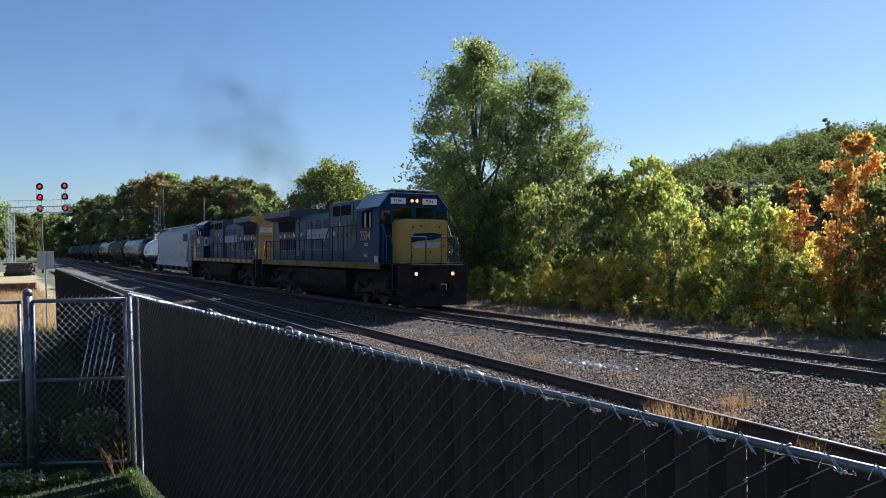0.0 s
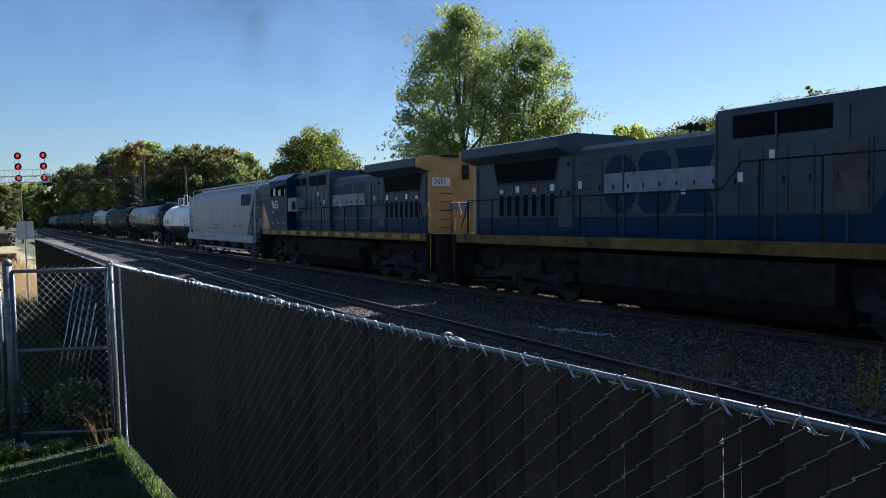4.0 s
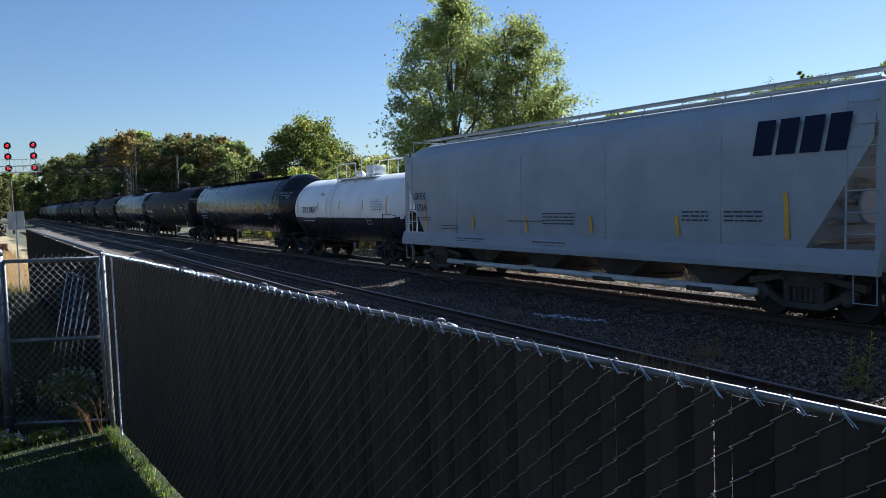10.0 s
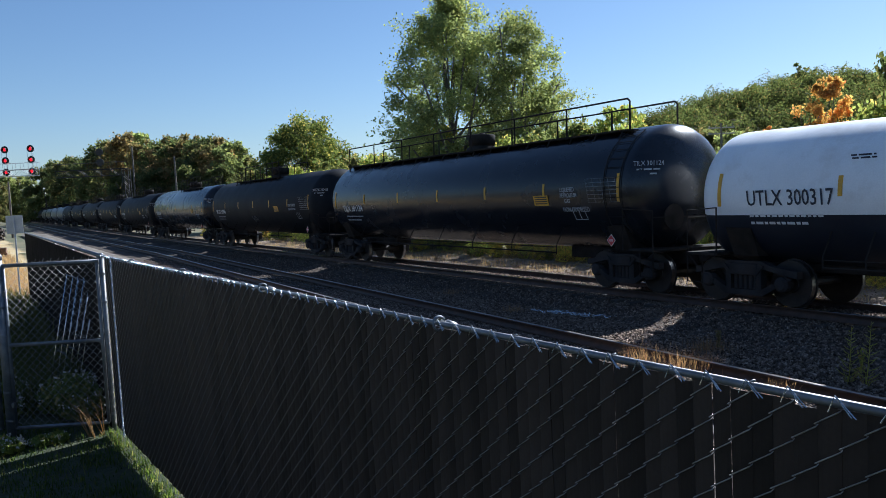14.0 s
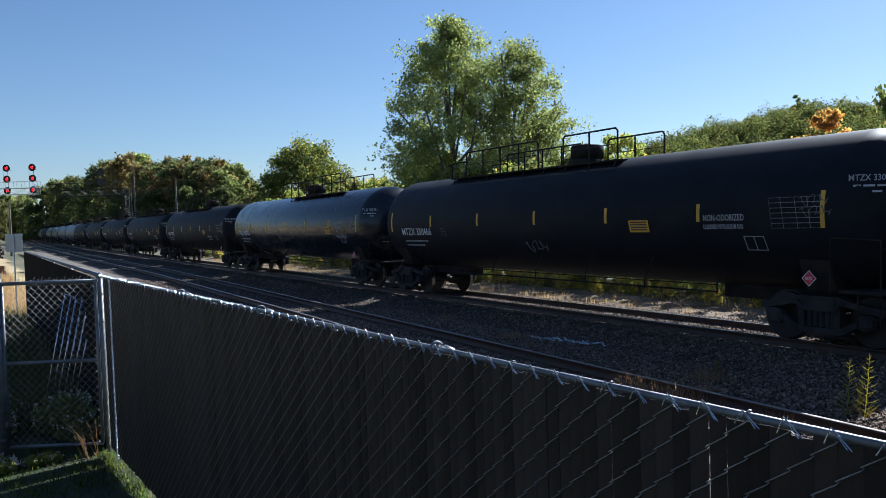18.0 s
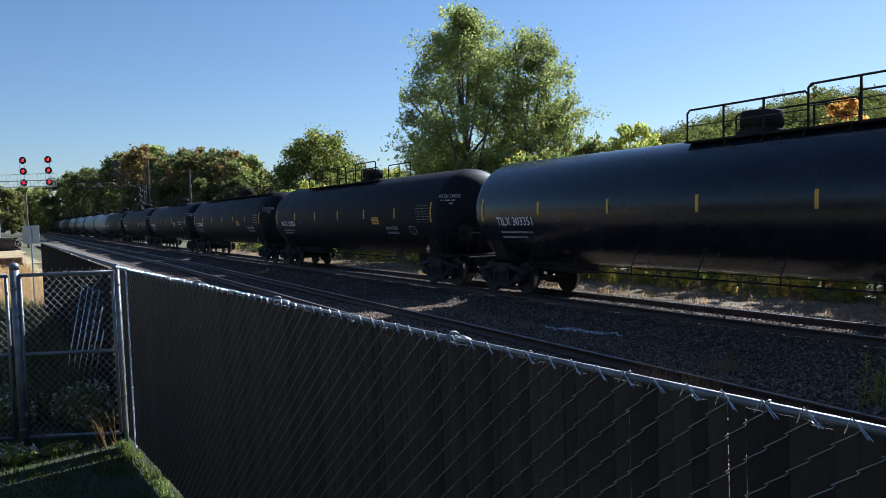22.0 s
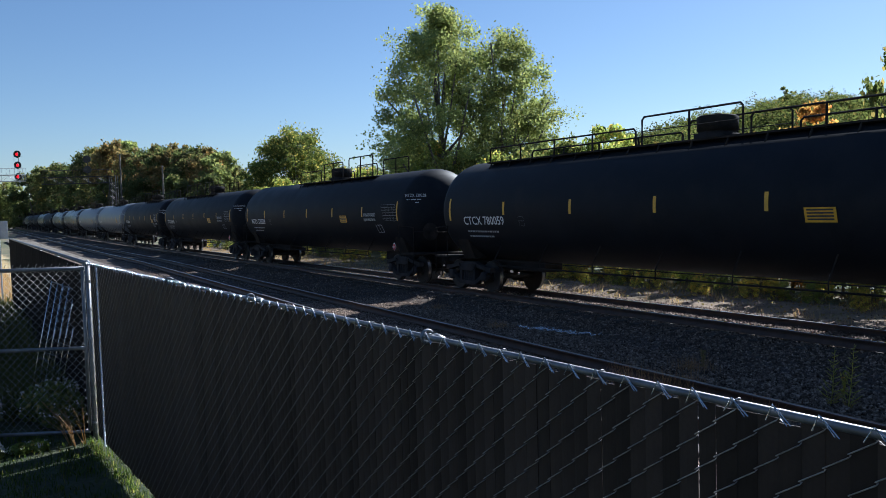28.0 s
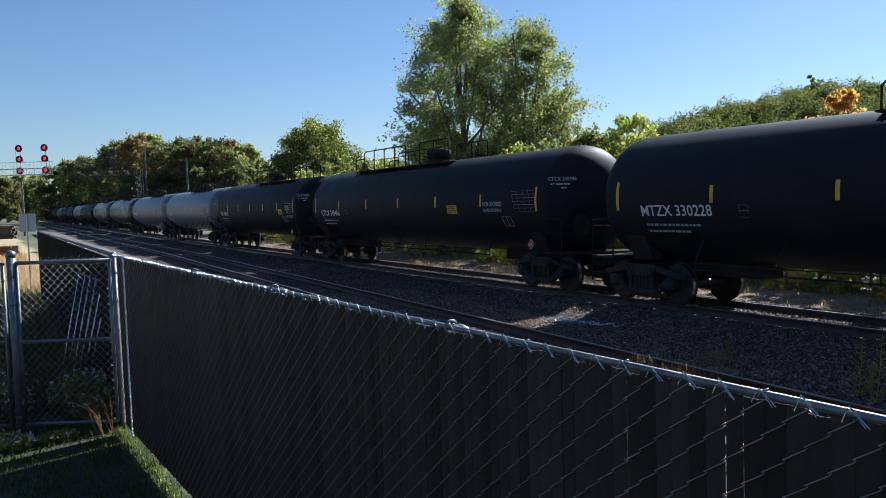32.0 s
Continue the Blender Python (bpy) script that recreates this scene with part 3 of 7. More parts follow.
def slat_fence():
    f = thing("slat_fence", "chain-link fence with dark brown privacy slats and galvanised top rail", "fence", m=FM)
    bm = bmesh.new()
    tube(bm, [(0.02, -0.0, FTOP), (FLEN * 0.5, 0, FTOP), (FLEN, 0, FTOP)], 0.0098, 12)
    part("top_rail", bm, M["galv"], f, "galvanised steel pipe", True)
    bm = bmesh.new()
    tube(bm, [(0.02, -0.03, FLOW + 0.06), (FLEN, -0.03, FLOW + 0.06)], 0.002, 6)
    part("tension_wire", bm, M["wire"], f)
    n = int(FLEN / W2)
    V, F = wires(n, W2, FLOW + 0.06, FTOP - 0.012, 0.0075, 0.0019, 0.041)
    part_ob = new("wire_mesh", arr_mesh("wire_mesh", V, F, M["wire"]))
    part_ob.parent = f
    tagged(part_ob, "woven galvanised chain-link wire", kind="stuff")
    # line posts with loop caps
    for d in (FC - Vector((-0.87, 4.30))).length, (FC - Vector((0.10, 2.83))).length, 3.1, 8.4, 10.2, 1.45:
        bm = bmesh.new()
        tube(bm, [(d, -0.06, FLOW - 0.1), (d, -0.06, FTOP - 0.05)], 0.024, 10)
        part("line_post", bm, M["galv"], f, "", True)
        bm = bmesh.new()
        tube(bm, [(d, -0.06, FTOP - 0.05), (d, -0.05, FTOP - 0.02), (d, -0.03, FTOP + 0.0)], [0.027, 0.026, 0.014], 10)
        tube(bm, [(d, 0.024 * math.cos(a), FTOP + 0.024 * math.sin(a)) for a in np.linspace(0, 2 * math.pi, 13)[:-1]], 0.006, 6, True)
        part("loop_cap", bm, M["galv"], f, "cast loop cap round the top rail", True)
    # wire ends standing over the rail, and ties round it
    rnd = random.Random(5)
    for k in range(n // 2):
        x = (2 * k + 1) * W2
        if x > 9.9:
            break
        bm = bmesh.new()
        lean, big = rnd.uniform(-0.006, 0.006), x > 5.0
        top, tail, r = (0.016, 0.036, 0.0016) if big else (0.011, 0.02, 0.002)
        top *= rnd.uniform(0.8, 1.25)
        knob = (x + lean, 0.012, FTOP + top)
        tube(bm, [(x - 0.02, 0.012, FTOP - 0.018), knob, (x + lean + tail, 0.015, FTOP - 0.02)], r, 5)
        tube(bm, [(x + lean + 0.004, 0.014, FTOP + top - 0.001), (x + lean + tail + 0.009, 0.015, FTOP - 0.016 + rnd.uniform(-0.006, 0.004))], r, 5)
        part("wire_end", bm, M["bright_steel"], f)
        if k % 4 == 1:
            bm = bmesh.new()
            tube(bm, [(x + 0.01 * math.sin(a), 0.0135 * math.cos(a), FTOP + 0.0135 * math.sin(a)) for a in np.linspace(-0.6, 4.0, 10)], 0.0024, 5)
            part("tie_wire", bm, M["galv"], f)
    return f


fence = slat_fence()

# the same fence beyond the corner, with darker slats
FE = Vector((-10.82, 22.54))
far_fence = thing("slat_fence", "dark slatted fence running on beside the siding", "fence", m=fence_matrix(FC, (FE - FC).normalized()))
FFL = (FE - FC).length
bm = bmesh.new()
tube(bm, [(0.05, 0, FTOP), (FFL, 0, FTOP - 0.03)], 0.021, 8)
part("top_rail", bm, M["galv"], far_fence, "", True)
for d in np.arange(0.6, FFL + 0.1, 3.05):
    bm = bmesh.new()
    tube(bm, [(d, -0.05, -0.3), (d, -0.05, FTOP - 0.03)], 0.03, 8)
    part("line_post", bm, M["galv"], far_fence, "", True)


# ---- the gate ----
GP = Vector((-4.28, 8.305))
GD = (FC - GP).normalized()
GM = fence_matrix(GP, GD)
GW = (FC - GP).length


def pipe(name, parent, pts, r, mat="galv", n=10, label=""):
    bm = bmesh.new()
    tube(bm, pts, r, n)
    return part(name, bm, M[mat], parent, label, True)


def ball_cap(bm, x, y, z, r):
    lathe(bm, [(-0.035, r * 1.06), (0.004, r * 1.08), (r * 0.4, r * 0.95), (r * 0.7, r * 0.7), (r * 0.85, r * 0.35), (r * 0.88, 0.004)], "z", 12, (x, y, z))


def post(name, x, y, r, top, label):
    p = thing(name, label, "fence post", m=Matrix.Translation((x, y, 0)))
    pipe("pole", p, [(0, 0, 0.1), (0, 0, top)], r, n=14)
    bm = bmesh.new()
    ball_cap(bm, 0, 0, top, r)
    part("cap", bm, M["galv"], p, "", True)
    for k in range(6):
        bm = bmesh.new()
        lathe(bm, [(-0.011, r + 0.002), (-0.011, r + 0.004), (0.011, r + 0.004), (0.011, r + 0.002)], "z", 14, (0, 0, 0.45 + k * 0.29))
        part("tension_band", bm, M["galv"], p)
    return p


post("corner_post", FC.x, FC.y, 0.023, FTOP + 0.012, "galvanised steel corner post with a rounded cap")
post("gate_post", GP.x, GP.y, 0.045, FTOP + 0.045, "thick galvanised steel gate post with a domed cap")


def gate(name, c, d, w, label):
    """A leaf of chain link: pipe frame, middle rail, mesh of diamonds."""
    g = thing(name, label, "gate", m=fence_matrix(c, d))
    top, mid, low = FTOP - 0.05, 1.22, 0.36
    pipe("top_bar", g, [(0.03, 0, top), (w - 0.03, 0, top)], 0.019)
    pipe("middle_bar", g, [(0.05, 0, mid), (w - 0.05, 0, mid)], 0.019)
    pipe("bottom_bar", g, [(0.05, 0, low), (w - 0.05, 0, low)], 0.019)
    pipe("upright", g, [(0.05, 0, low), (0.05, 0, top)], 0.017)
    pipe("upright", g, [(w - 0.05, 0, low), (w - 0.05, 0, top)], 0.017)
    V, F = wires(int(w / 0.038), 0.038, low, top + 0.03, 0.004, 0.0017, 0.04)
    o = new("wire_mesh", arr_mesh("wire_mesh", V, F, M["wire"]))
    o.parent = g
    tagged(o, "woven galvanised chain-link wire", kind="stuff")
    for k in range(int(w / 0.076)):
        bm = bmesh.new()
        x = 0.07 + k * 0.076
        if x > w - 0.06:
            break
        tube(bm, [(x - 0.008, 0, top + 0.0), (x, 0, top + 0.04), (x + 0.012, 0, top + 0.055)], 0.0022, 5)
        part("wire_end", bm, M["wire"], g)
    for z in (0.6, 1.75):
        bm = bmesh.new()
        box(bm, -0.03, 0.06, -0.03, 0.03, z - 0.03, z + 0.03, 0.008)
        part("hinge", bm, M["galv"], g)
    return g


gate("chain_link_gate", GP, GD, GW, "galvanised chain-link gate leaf with a middle bar, closed")
gate("chain_link_gate", GP - GD * 1.28 + FN * 0.0, GD, 1.24, "second chain-link gate leaf hinged on the thick post")


# ---- rolling stock ----
def wheelset(parent, x, r=0.46, name="wheelset"):
    bm = bmesh.new()
    tube(bm, [(0, -1.0, 0), (0, 1.0, 0)], 0.085, 8)
    for sgn in (-1, 1):
        y = sgn * 0.752
        lathe(bm, [(y - sgn * 0.07, r * 0.3), (y - sgn * 0.075, r * 0.8), (y - sgn * 0.07, r + 0.028), (y - sgn * 0.045, r + 0.026)], "y", 24)
        lathe(bm, [(y - sgn * 0.045, r), (y + sgn * 0.065, r - 0.006)], "y", 48, mi=1, cap=False)
        lathe(bm, [(y + sgn * 0.064, r - 0.012), (y + sgn * 0.066, r * 0.86), (y + sgn * 0.03, r * 0.8), (y + sgn * 0.035, r * 0.42), (y + sgn * 0.085, r * 0.36), (y + sgn * 0.085, 0.09), (y + sgn * 0.2, 0.085)], "y", 48)
        for k in range(4):
            a = k * math.pi / 2
            box(bm, r * 0.58 * math.cos(a) - 0.04, r * 0.58 * math.cos(a) + 0.04, y + sgn * 0.028 - 0.012, y + sgn * 0.028 + 0.03, r * 0.58 * math.sin(a) - 0.04, r * 0.58 * math.sin(a) + 0.04)
    return part(name, bm, [M["wheel"], M["tread"]], parent, m=Matrix.Translation((x, 0, r)))


def truck(parent, x, mat="truck_frame"):
    """A two-axle freight truck: cast side frames, bolster, springs, bearings, brake beams."""
    bm = bmesh.new()
    for sgn in (-1, 1):
        y0, y1 = sorted((sgn * 0.93, sgn * 1.1))
        prism(bm, ((-1.22, 0.58), (-1.22, 0.72), (-0.62, 0.8), (-0.42, 0.88), (0.42, 0.88), (0.62, 0.8), (1.22, 0.72), (1.22, 0.58), (0.52, 0.72), (-0.52, 0.72)), y0, y1, "y")
        prism(bm, ((-1.1, 0.56), (-0.44, 0.2), (0.44, 0.2), (1.1, 0.56), (0.98, 0.62), (0.38, 0.31), (-0.38, 0.31), (-0.98, 0.62)), y0, y1, "y")
        for sx in (-1, 1):
            box(bm, *sorted((sx * 0.3, sx * 0.42)), y0, y1, 0.29, 0.74)
        for sx in (-1, 1):
            lathe(bm, [(sgn * 0.98, 0.15), (sgn * 1.12, 0.15), (sgn * 1.16, 0.1), (sgn * 1.17, 0.03)], "y", 12, (sx * 0.89, 0, 0.46))
        for k in range(5):
            lathe(bm, [(0.32, 0.055), (0.6, 0.055)], "z", 8, (-0.24 + 0.12 * k, sgn * 1.0, 0))
        y0, y1 = sorted((sgn * 1.095, sgn * 1.13))
        box(bm, -0.34, 0.34, y0, y1, 0.6, 0.84, 0.02)
        prism(bm, ((-0.34, 0.62), (-0.5, 0.78), (-0.44, 0.82), (-0.26, 0.64)), y0, y1, "y")
        prism(bm, ((0.34, 0.62), (0.5, 0.78), (0.44, 0.82), (0.26, 0.64)), y0, y1, "y")
    box(bm, -0.22, 0.22, -1.0, 1.0, 0.58, 0.82, 0.03)
    for sx in (-1, 1):
        box(bm, sx * 0.4 - 0.04, sx * 0.4 + 0.04, -0.8, 0.8, 0.36, 0.46)
    lathe(bm, [(0.8, 0.2), (0.95, 0.2)], "z", 12)
    t = part("truck", bm, M[mat], parent, m=Matrix.Translation((x, 0, 0)))
    return t, [wheelset(t, -0.89), wheelset(t, 0.89)]


def coupler(parent, x, sgn):
    bm = bmesh.new()
    box(bm, *sorted((x, x + sgn * 0.62)), -0.09, 0.09, 0.74, 0.92, 0.02)
    box(bm, *sorted((x + sgn * 0.5, x + sgn * 0.78)), -0.17, 0.15, 0.7, 0.96, 0.04)
    tube(bm, [(x, -0.32, 0.85), (x + sgn * 0.25, -0.3, 0.6), (x + sgn * 0.55, -0.18, 0.48), (x + sgn * 0.75, -0.05, 0.55)], 0.03, 6)
    return part("coupler", bm, M["underframe"], parent)


def bars(parent, x, z, w, rows, mat="white", y=-1.52, h=0.035, gap=0.06, tilt=0, seed=1, name="marking"):
    """Writing too small to read, as rows of short bars."""
    bm, rnd = bmesh.new(), random.Random(seed)
    for r in range(rows):
        u = 0
        while u < w:
            k = min(rnd.uniform(0.08, 0.26), w - u)
            box(bm, u, u + k, -(r * gap) - h, -(r * gap), -0.002, 0.002)
            u += k + 0.035
    return part(name, bm, M[mat], parent, m=pose(x, y, z, 90 + tilt, 0, 0))


def tank_y(z, zc, r):
    return -math.sqrt(max(0.01, r * r - (z - zc) ** 2)) - 0.006


def on_tank(x, z, zc, r):
    """Pose of flat marking on the near side of a tank."""
    return pose(x, tank_y(z, zc, r), z, 90 - math.degrees(math.asin((z - zc) / r)), 0, 0)


def ruled(xs, ys, w):
    """A flat ruled table, all its lines joined."""
    bm = bmesh.new()
    g = [[bm.verts.new((x, y, 0.002)) for x in xs] for y in ys]
    for i in range(len(ys) - 1):
        for j in range(len(xs) - 1):
            bm.faces.new((g[i][j], g[i][j + 1], g[i + 1][j + 1], g[i + 1][j]))
    bmesh.ops.wireframe(bm, faces=bm.faces[:], thickness=w, use_replace=True, use_boundary=True, use_even_offset=True)
    return bm


def tank_car(label, paint, marks, number, zc=2.42, r=1.5, half=8.68, head=0.8, style="a", low=None, lettering="white", note=(5.75, -0.14, 0.72)):
    """A pressure tank car: shell with rounded heads, manway housing, platform and railings, stub sills, trucks."""
    c = thing("tank_car", label, "tank car", "freight train")
    bm = bmesh.new()
    hp = [(half + head * math.sin(a), r * math.cos(a)) for a in np.linspace(0, math.pi / 2 - 0.03, 9)]
    prof = [(-x, rr) for x, rr in hp[::-1]]
    prof += hp
    lathe(bm, prof, "x", 48, (0, 0, zc))
    mats = [M[paint]]
    if low:
        for f in bm.faces:
            f.material_index = 1 if f.calc_center_median().z < low else 0
        mats.append(M["tank_navy"])
    part("shell", bm, mats, c, "", True)
    # underside: stub sills, bolsters, saddle, discharge
    for sgn in (-1, 1):
        xe = sgn * (half + head + 0.05)
        bm = bmesh.new()
        box(bm, *sorted((sgn * (half - 3.4), xe)), -0.32, 0.32, 0.66, 1.06, 0.02)
        prism(bm, ((-1.25, 1.55), (-1.0, 0.98), (1.0, 0.98), (1.25, 1.55), (0.7, 1.15), (-0.7, 1.15)), sgn * (half - 0.6) - 0.3, sgn * (half - 0.6) + 0.3, "x")
        box(bm, *sorted((xe - sgn * 0.85, xe - sgn * 0.05)), -1.42, 1.42, 0.98, 1.04, 0.01)
        part("stub_sill", bm, M["underframe"], c)
        coupler(c, xe - sgn * 0.05, sgn)
        # end railing, ladder and brake gear
        bm = bmesh.new()
        for y in (-1.4, 1.4):
            tube(bm, [(xe - sgn * 0.1, y, 1.0), (xe - sgn * 0.1, y, 1.9), (xe - sgn * 0.95, y * 1.07, 1.95), (xe - sgn * 0.95, y * 1.07, 1.0)], 0.017, 6)
            tube(bm, [(xe - sgn * 0.1, y, 0.98), (xe - sgn * 0.1, y, 0.42), (xe - sgn * 0.5, y, 0.42), (xe - sgn * 0.5, y, 0.98)], 0.017, 6)
        tube(bm, [(xe - sgn * 0.1, -1.4, 1.75), (xe - sgn * 0.1, 1.4, 1.75)], 0.017, 6)
        part("end_railing", bm, M["underframe"], c)
    bm = bmesh.new()
    lathe(bm, [(0.0, 0.26), (0.05, 0.3), (0.07, 0.3), (0.08, 0.05)], "x", 16, (half + head - 0.1, -0.75, 1.75))
    part("brake_wheel", bm, M["underframe"], c)
    for sgn in (-1, 1):
        bm = bmesh.new()
        y = sgn * 1.46
        tube(bm, [(-half + 2.6, y, 0.86), (half - 2.6, y, 0.86)], 0.02, 6)
        tube(bm, [(-half + 2.6, y, 1.0), (half - 2.6, y, 1.0)], 0.012, 6)
        for x in np.linspace(-half + 2.6, half - 2.6, 7):
            tube(bm, [(x, y, 0.82), (x, y, 1.04), (x, sgn * 1.2, 1.5)], 0.015, 6)
        part("side_railing", bm, M["underframe"], c)
    # top: housing, walkway, railings
    zt = zc + r
    bm = bmesh.new()
    lathe(bm, [(-0.12, 0.5), (0.06, 0.5), (0.06, 0.42), (0.14, 0.4), (0.14, 0.44), (0.44, 0.44), (0.47, 0.4), (0.47, 0.1), (0.52, 0.1), (0.52, 0.02)], "z", 20, (0.4, 0, zt))
    if style == "s":
        bm = bmesh.new()
        box(bm, 0.7, 1.33, -0.3, 0.3, zt - 0.1, zt + 0.42, 0.02)
        valve = bmesh.new()
        lathe(valve, [(-0.1, 0.22), (0.16, 0.22), (0.2, 0.14), (0.26, 0.12), (0.27, 0.02)], "z", 16, (-0.55, 0, zt))
        part("safety_valve", valve, M["steel_white"], c, "", True)
    part("manway_housing", bm, M["steel_white" if paint == "tank_white" else "underframe"], c, "", True)
    pm = "steel_white" if paint == "tank_white" else "underframe"
    spans = {"a": (-5.4, 2.5), "b": (-2.6, 5.2), "s": (-1.3, 2.5), "n": (-1.0, 5.4), "l": (-8.5, 8.1), "m": (-7.4, 8.5)}[style]
    for sgn in (-1, 1):
        bm = bmesh.new()
        y = sgn * 0.78
        box(bm, spans[0], spans[1], *sorted((sgn * 0.48, sgn * 0.82)), zt - 0.12, zt - 0.08)
        for x in np.arange(spans[0] + 0.2, spans[1], 0.95):
            tube(bm, [(x, y, zt - 0.1), (x, sgn * 0.9, zt - 0.33)], 0.02, 5)
        part("walkway", bm, M[pm], c)
        loops = {"a": ((-5.4, -4.5, 0.5), (-4.5, -0.75, 0.78), (0.35, 2.45, 0.78)), "b": ((-2.5, 0.0, 0.5), (0.3, 2.3, 0.72), (2.9, 5.1, 0.82)),
                 "s": ((-1.2, 0.7, 0.62), (1.3, 2.4, 0.8)), "n": ((-0.95, 2.1, 0.7), (2.1, 5.3, 0.82)), "l": ((-8.5, 8.1, 0.74),), "m": ((-7.3, -1.3, 0.42), (-1.1, 1.7, 0.66), (1.9, 8.4, 0.42))}[style]
        if style == "s" and sgn > 0:
            loops = ((-0.3, 2.4, 0.8),)
        for a, b, h in loops:
            bm = bmesh.new()
            z0, z1 = zt - 0.1, zt - 0.1 + h
            tube(bm, [(a, y, z0), (a, y, z1 - 0.07), (a + 0.07, y, z1), (b - 0.07, y, z1), (b, y, z1 - 0.07), (b, y, z0)], 0.024, 6)
            k = max(1, round((b - a) / (2.4 if style == "l" else 1.7 if style == "m" else 1.0)))
            for i in range(1, k):
                x = a + (b - a) * i / k
                tube(bm, [(x, y, z0 - 0.05), (x, y, z1)], 0.024, 6)
            if h > 0.6 and style not in "ls":
                tube(bm, [(a, y, (z0 + z1) / 2), (b, y, (z0 + z1) / 2)], 0.011, 5)
            part("railing", bm, M[pm], c)
    lx = {"s": -0.85, "l": 8.25, "m": 8.5}.get(style)
    if lx is not None:
        ladder = None
        for lo_a, hi_a, mat, rungs in ((-0.26, 1.1, pm, 9), (-0.8, -0.3, "underframe", 4)) if style == "s" else ((-0.75, 1.1, pm, 13),):
            arc = [(-(r + 0.03) * math.cos(a), zc + (r + 0.03) * math.sin(a)) for a in np.linspace(lo_a, hi_a, 10)]
            for x in (-0.28, 0.28):
                bm = bmesh.new()
                tube(bm, [(lx + x, y, z) for y, z in arc], 0.012, 5)
                ladder = part("ladder", bm, M[mat], c) if ladder is None else part("ladder_rail", bm, M[mat], ladder).parent
            for a in np.linspace(lo_a, hi_a, rungs):
                bm = bmesh.new()
                y, z = -(r + 0.03) * math.cos(a), zc + (r + 0.03) * math.sin(a)
                tube(bm, [(lx - 0.28, y, z), (lx + 0.28, y, z)], 0.009, 5)
                part("rung", bm, M[mat], ladder)
    # markings on the near side
    zs = zc + 0.03 if half > 6 else zc + 0.15
    xs = np.linspace(-half + 0.25, half - 0.25, 7) if half > 6 else (-4.75, -2.13, 0.29, 2.63, 4.75)
    for i, x in enumerate(xs):
        tall = 0.36 if 0 < i < len(xs) - 1 else 0.66
        bm = bmesh.new()
        n = 4
        zz = np.linspace(zs - tall / 2, zs + tall / 2, n + 1)
        for a, b in zip(zz, zz[1:]):
            v = [bm.verts.new(p) for p in ((x - 0.045, tank_y(a, zc, r), a), (x + 0.045, tank_y(a, zc, r), a), (x + 0.045, tank_y(b, zc, r), b), (x - 0.045, tank_y(b, zc, r), b))]
            bm.faces.new(v)
        part("reflector_stripe", bm, M["yellow"], c)
    zt1 = zc - 0.42 if half > 6 else zc - 0.17
    words(marks + " " + number, 0.35 if half > 6 else 0.42, M[lettering], c, on_tank(-half + 1.0 if half > 6 else -4.09, zt1, zc, r), narrow=0.98 if half > 6 else 0.76)
    if half > 6:
        part("stencil_box", ruled((0, 0.22), (0, 0.14, 0.26), 0.009), M["dull_white"], c, m=on_tank(-half + 3.75, zt1 - 0.03, zc, r))
    mk = "white" if lettering == "white" else "ink"
    mlow = "white"
    for dz, w, sd_ in ((0.22, 1.5, 1), (0.36, 1.2, 2)):
        bm, rnd = bmesh.new(), random.Random(len(number) + sd_)
        u = 0
        while u < w:
            k = rnd.uniform(0.06, 0.16)
            box(bm, u, u + k, 0, 0.052, -0.002, 0.003)
            u += k + 0.035
        part("marking", bm, M[mlow if low else "dull_white"], c, m=on_tank(-half + (1.1 if half > 6 else 0.95), zt1 - dz, zc, r))
    # data panel, placard holder, orange notice
    til = marks == "TILX"
    if half > 6:
        bm = ruled((0, 0.3, 0.65, 0.95, 1.25), [0.087 * k for k in range(7)], 0.011)
        part("data_panel", bm, M["dull_white"], c, m=on_tank(half - 1.3, zc - 0.3, zc, r) @ Matrix.Diagonal((0.85, 1.1, 1, 1)))
        bm = bmesh.new()
        box(bm, 0, 0.85, 0, 0.38, -0.003, 0.003, mi=0)
        for k in range(4):
            box(bm, 0.07, 0.78, 0.06 + k * 0.08, 0.1 + k * 0.08, 0.003, 0.005, mi=1)
        part("notice", bm, [M["yellow"], M["ink"]], c, "yellow notice with lines of small print", m=on_tank(5.2 if til else 3.6, zc - 0.36, zc, r) @ Matrix.Diagonal((0.72, 0.72, 1, 1)))
        words("NON-ODORIZED", 0.18, M["dull_white"], c, on_tank(6.35 if til else note[0], zc + (-0.52 if til else note[1]), zc, r), narrow=note[2])
        if til:
            for k, w in enumerate(("LIQUEFIED", "PETROLEUM", "GAS")):
                words(w, 0.15, M["dull_white"], c, on_tank(6.3 + 0.16 * (k == 2), zc - 0.02 - 0.14 * k, zc, r), narrow=0.8)
        else:
            words("LIQUEFIED PETROLEUM GAS", 0.13, M["dull_white"], c, on_tank(note[0], zc + note[1] - 0.16, zc, r), narrow=note[2] * 0.83)
        bm = bmesh.new()
        for a in ((0, 0.62, 0, 0.02), (0, 0.62, 0.4, 0.42), (0, 0.02, 0, 0.42), (0.6, 0.62, 0, 0.42), (0.3, 0.32, 0, 0.42)):
            box(bm, *a[:2], *a[2:], -0.002, 0.003)
        part("stencil_frame", bm, M["dull_white"], c, m=on_tank(half - 1.95, zc - 0.72, zc, r) @ Matrix.Diagonal((0.75, 0.75, 1, 1)))
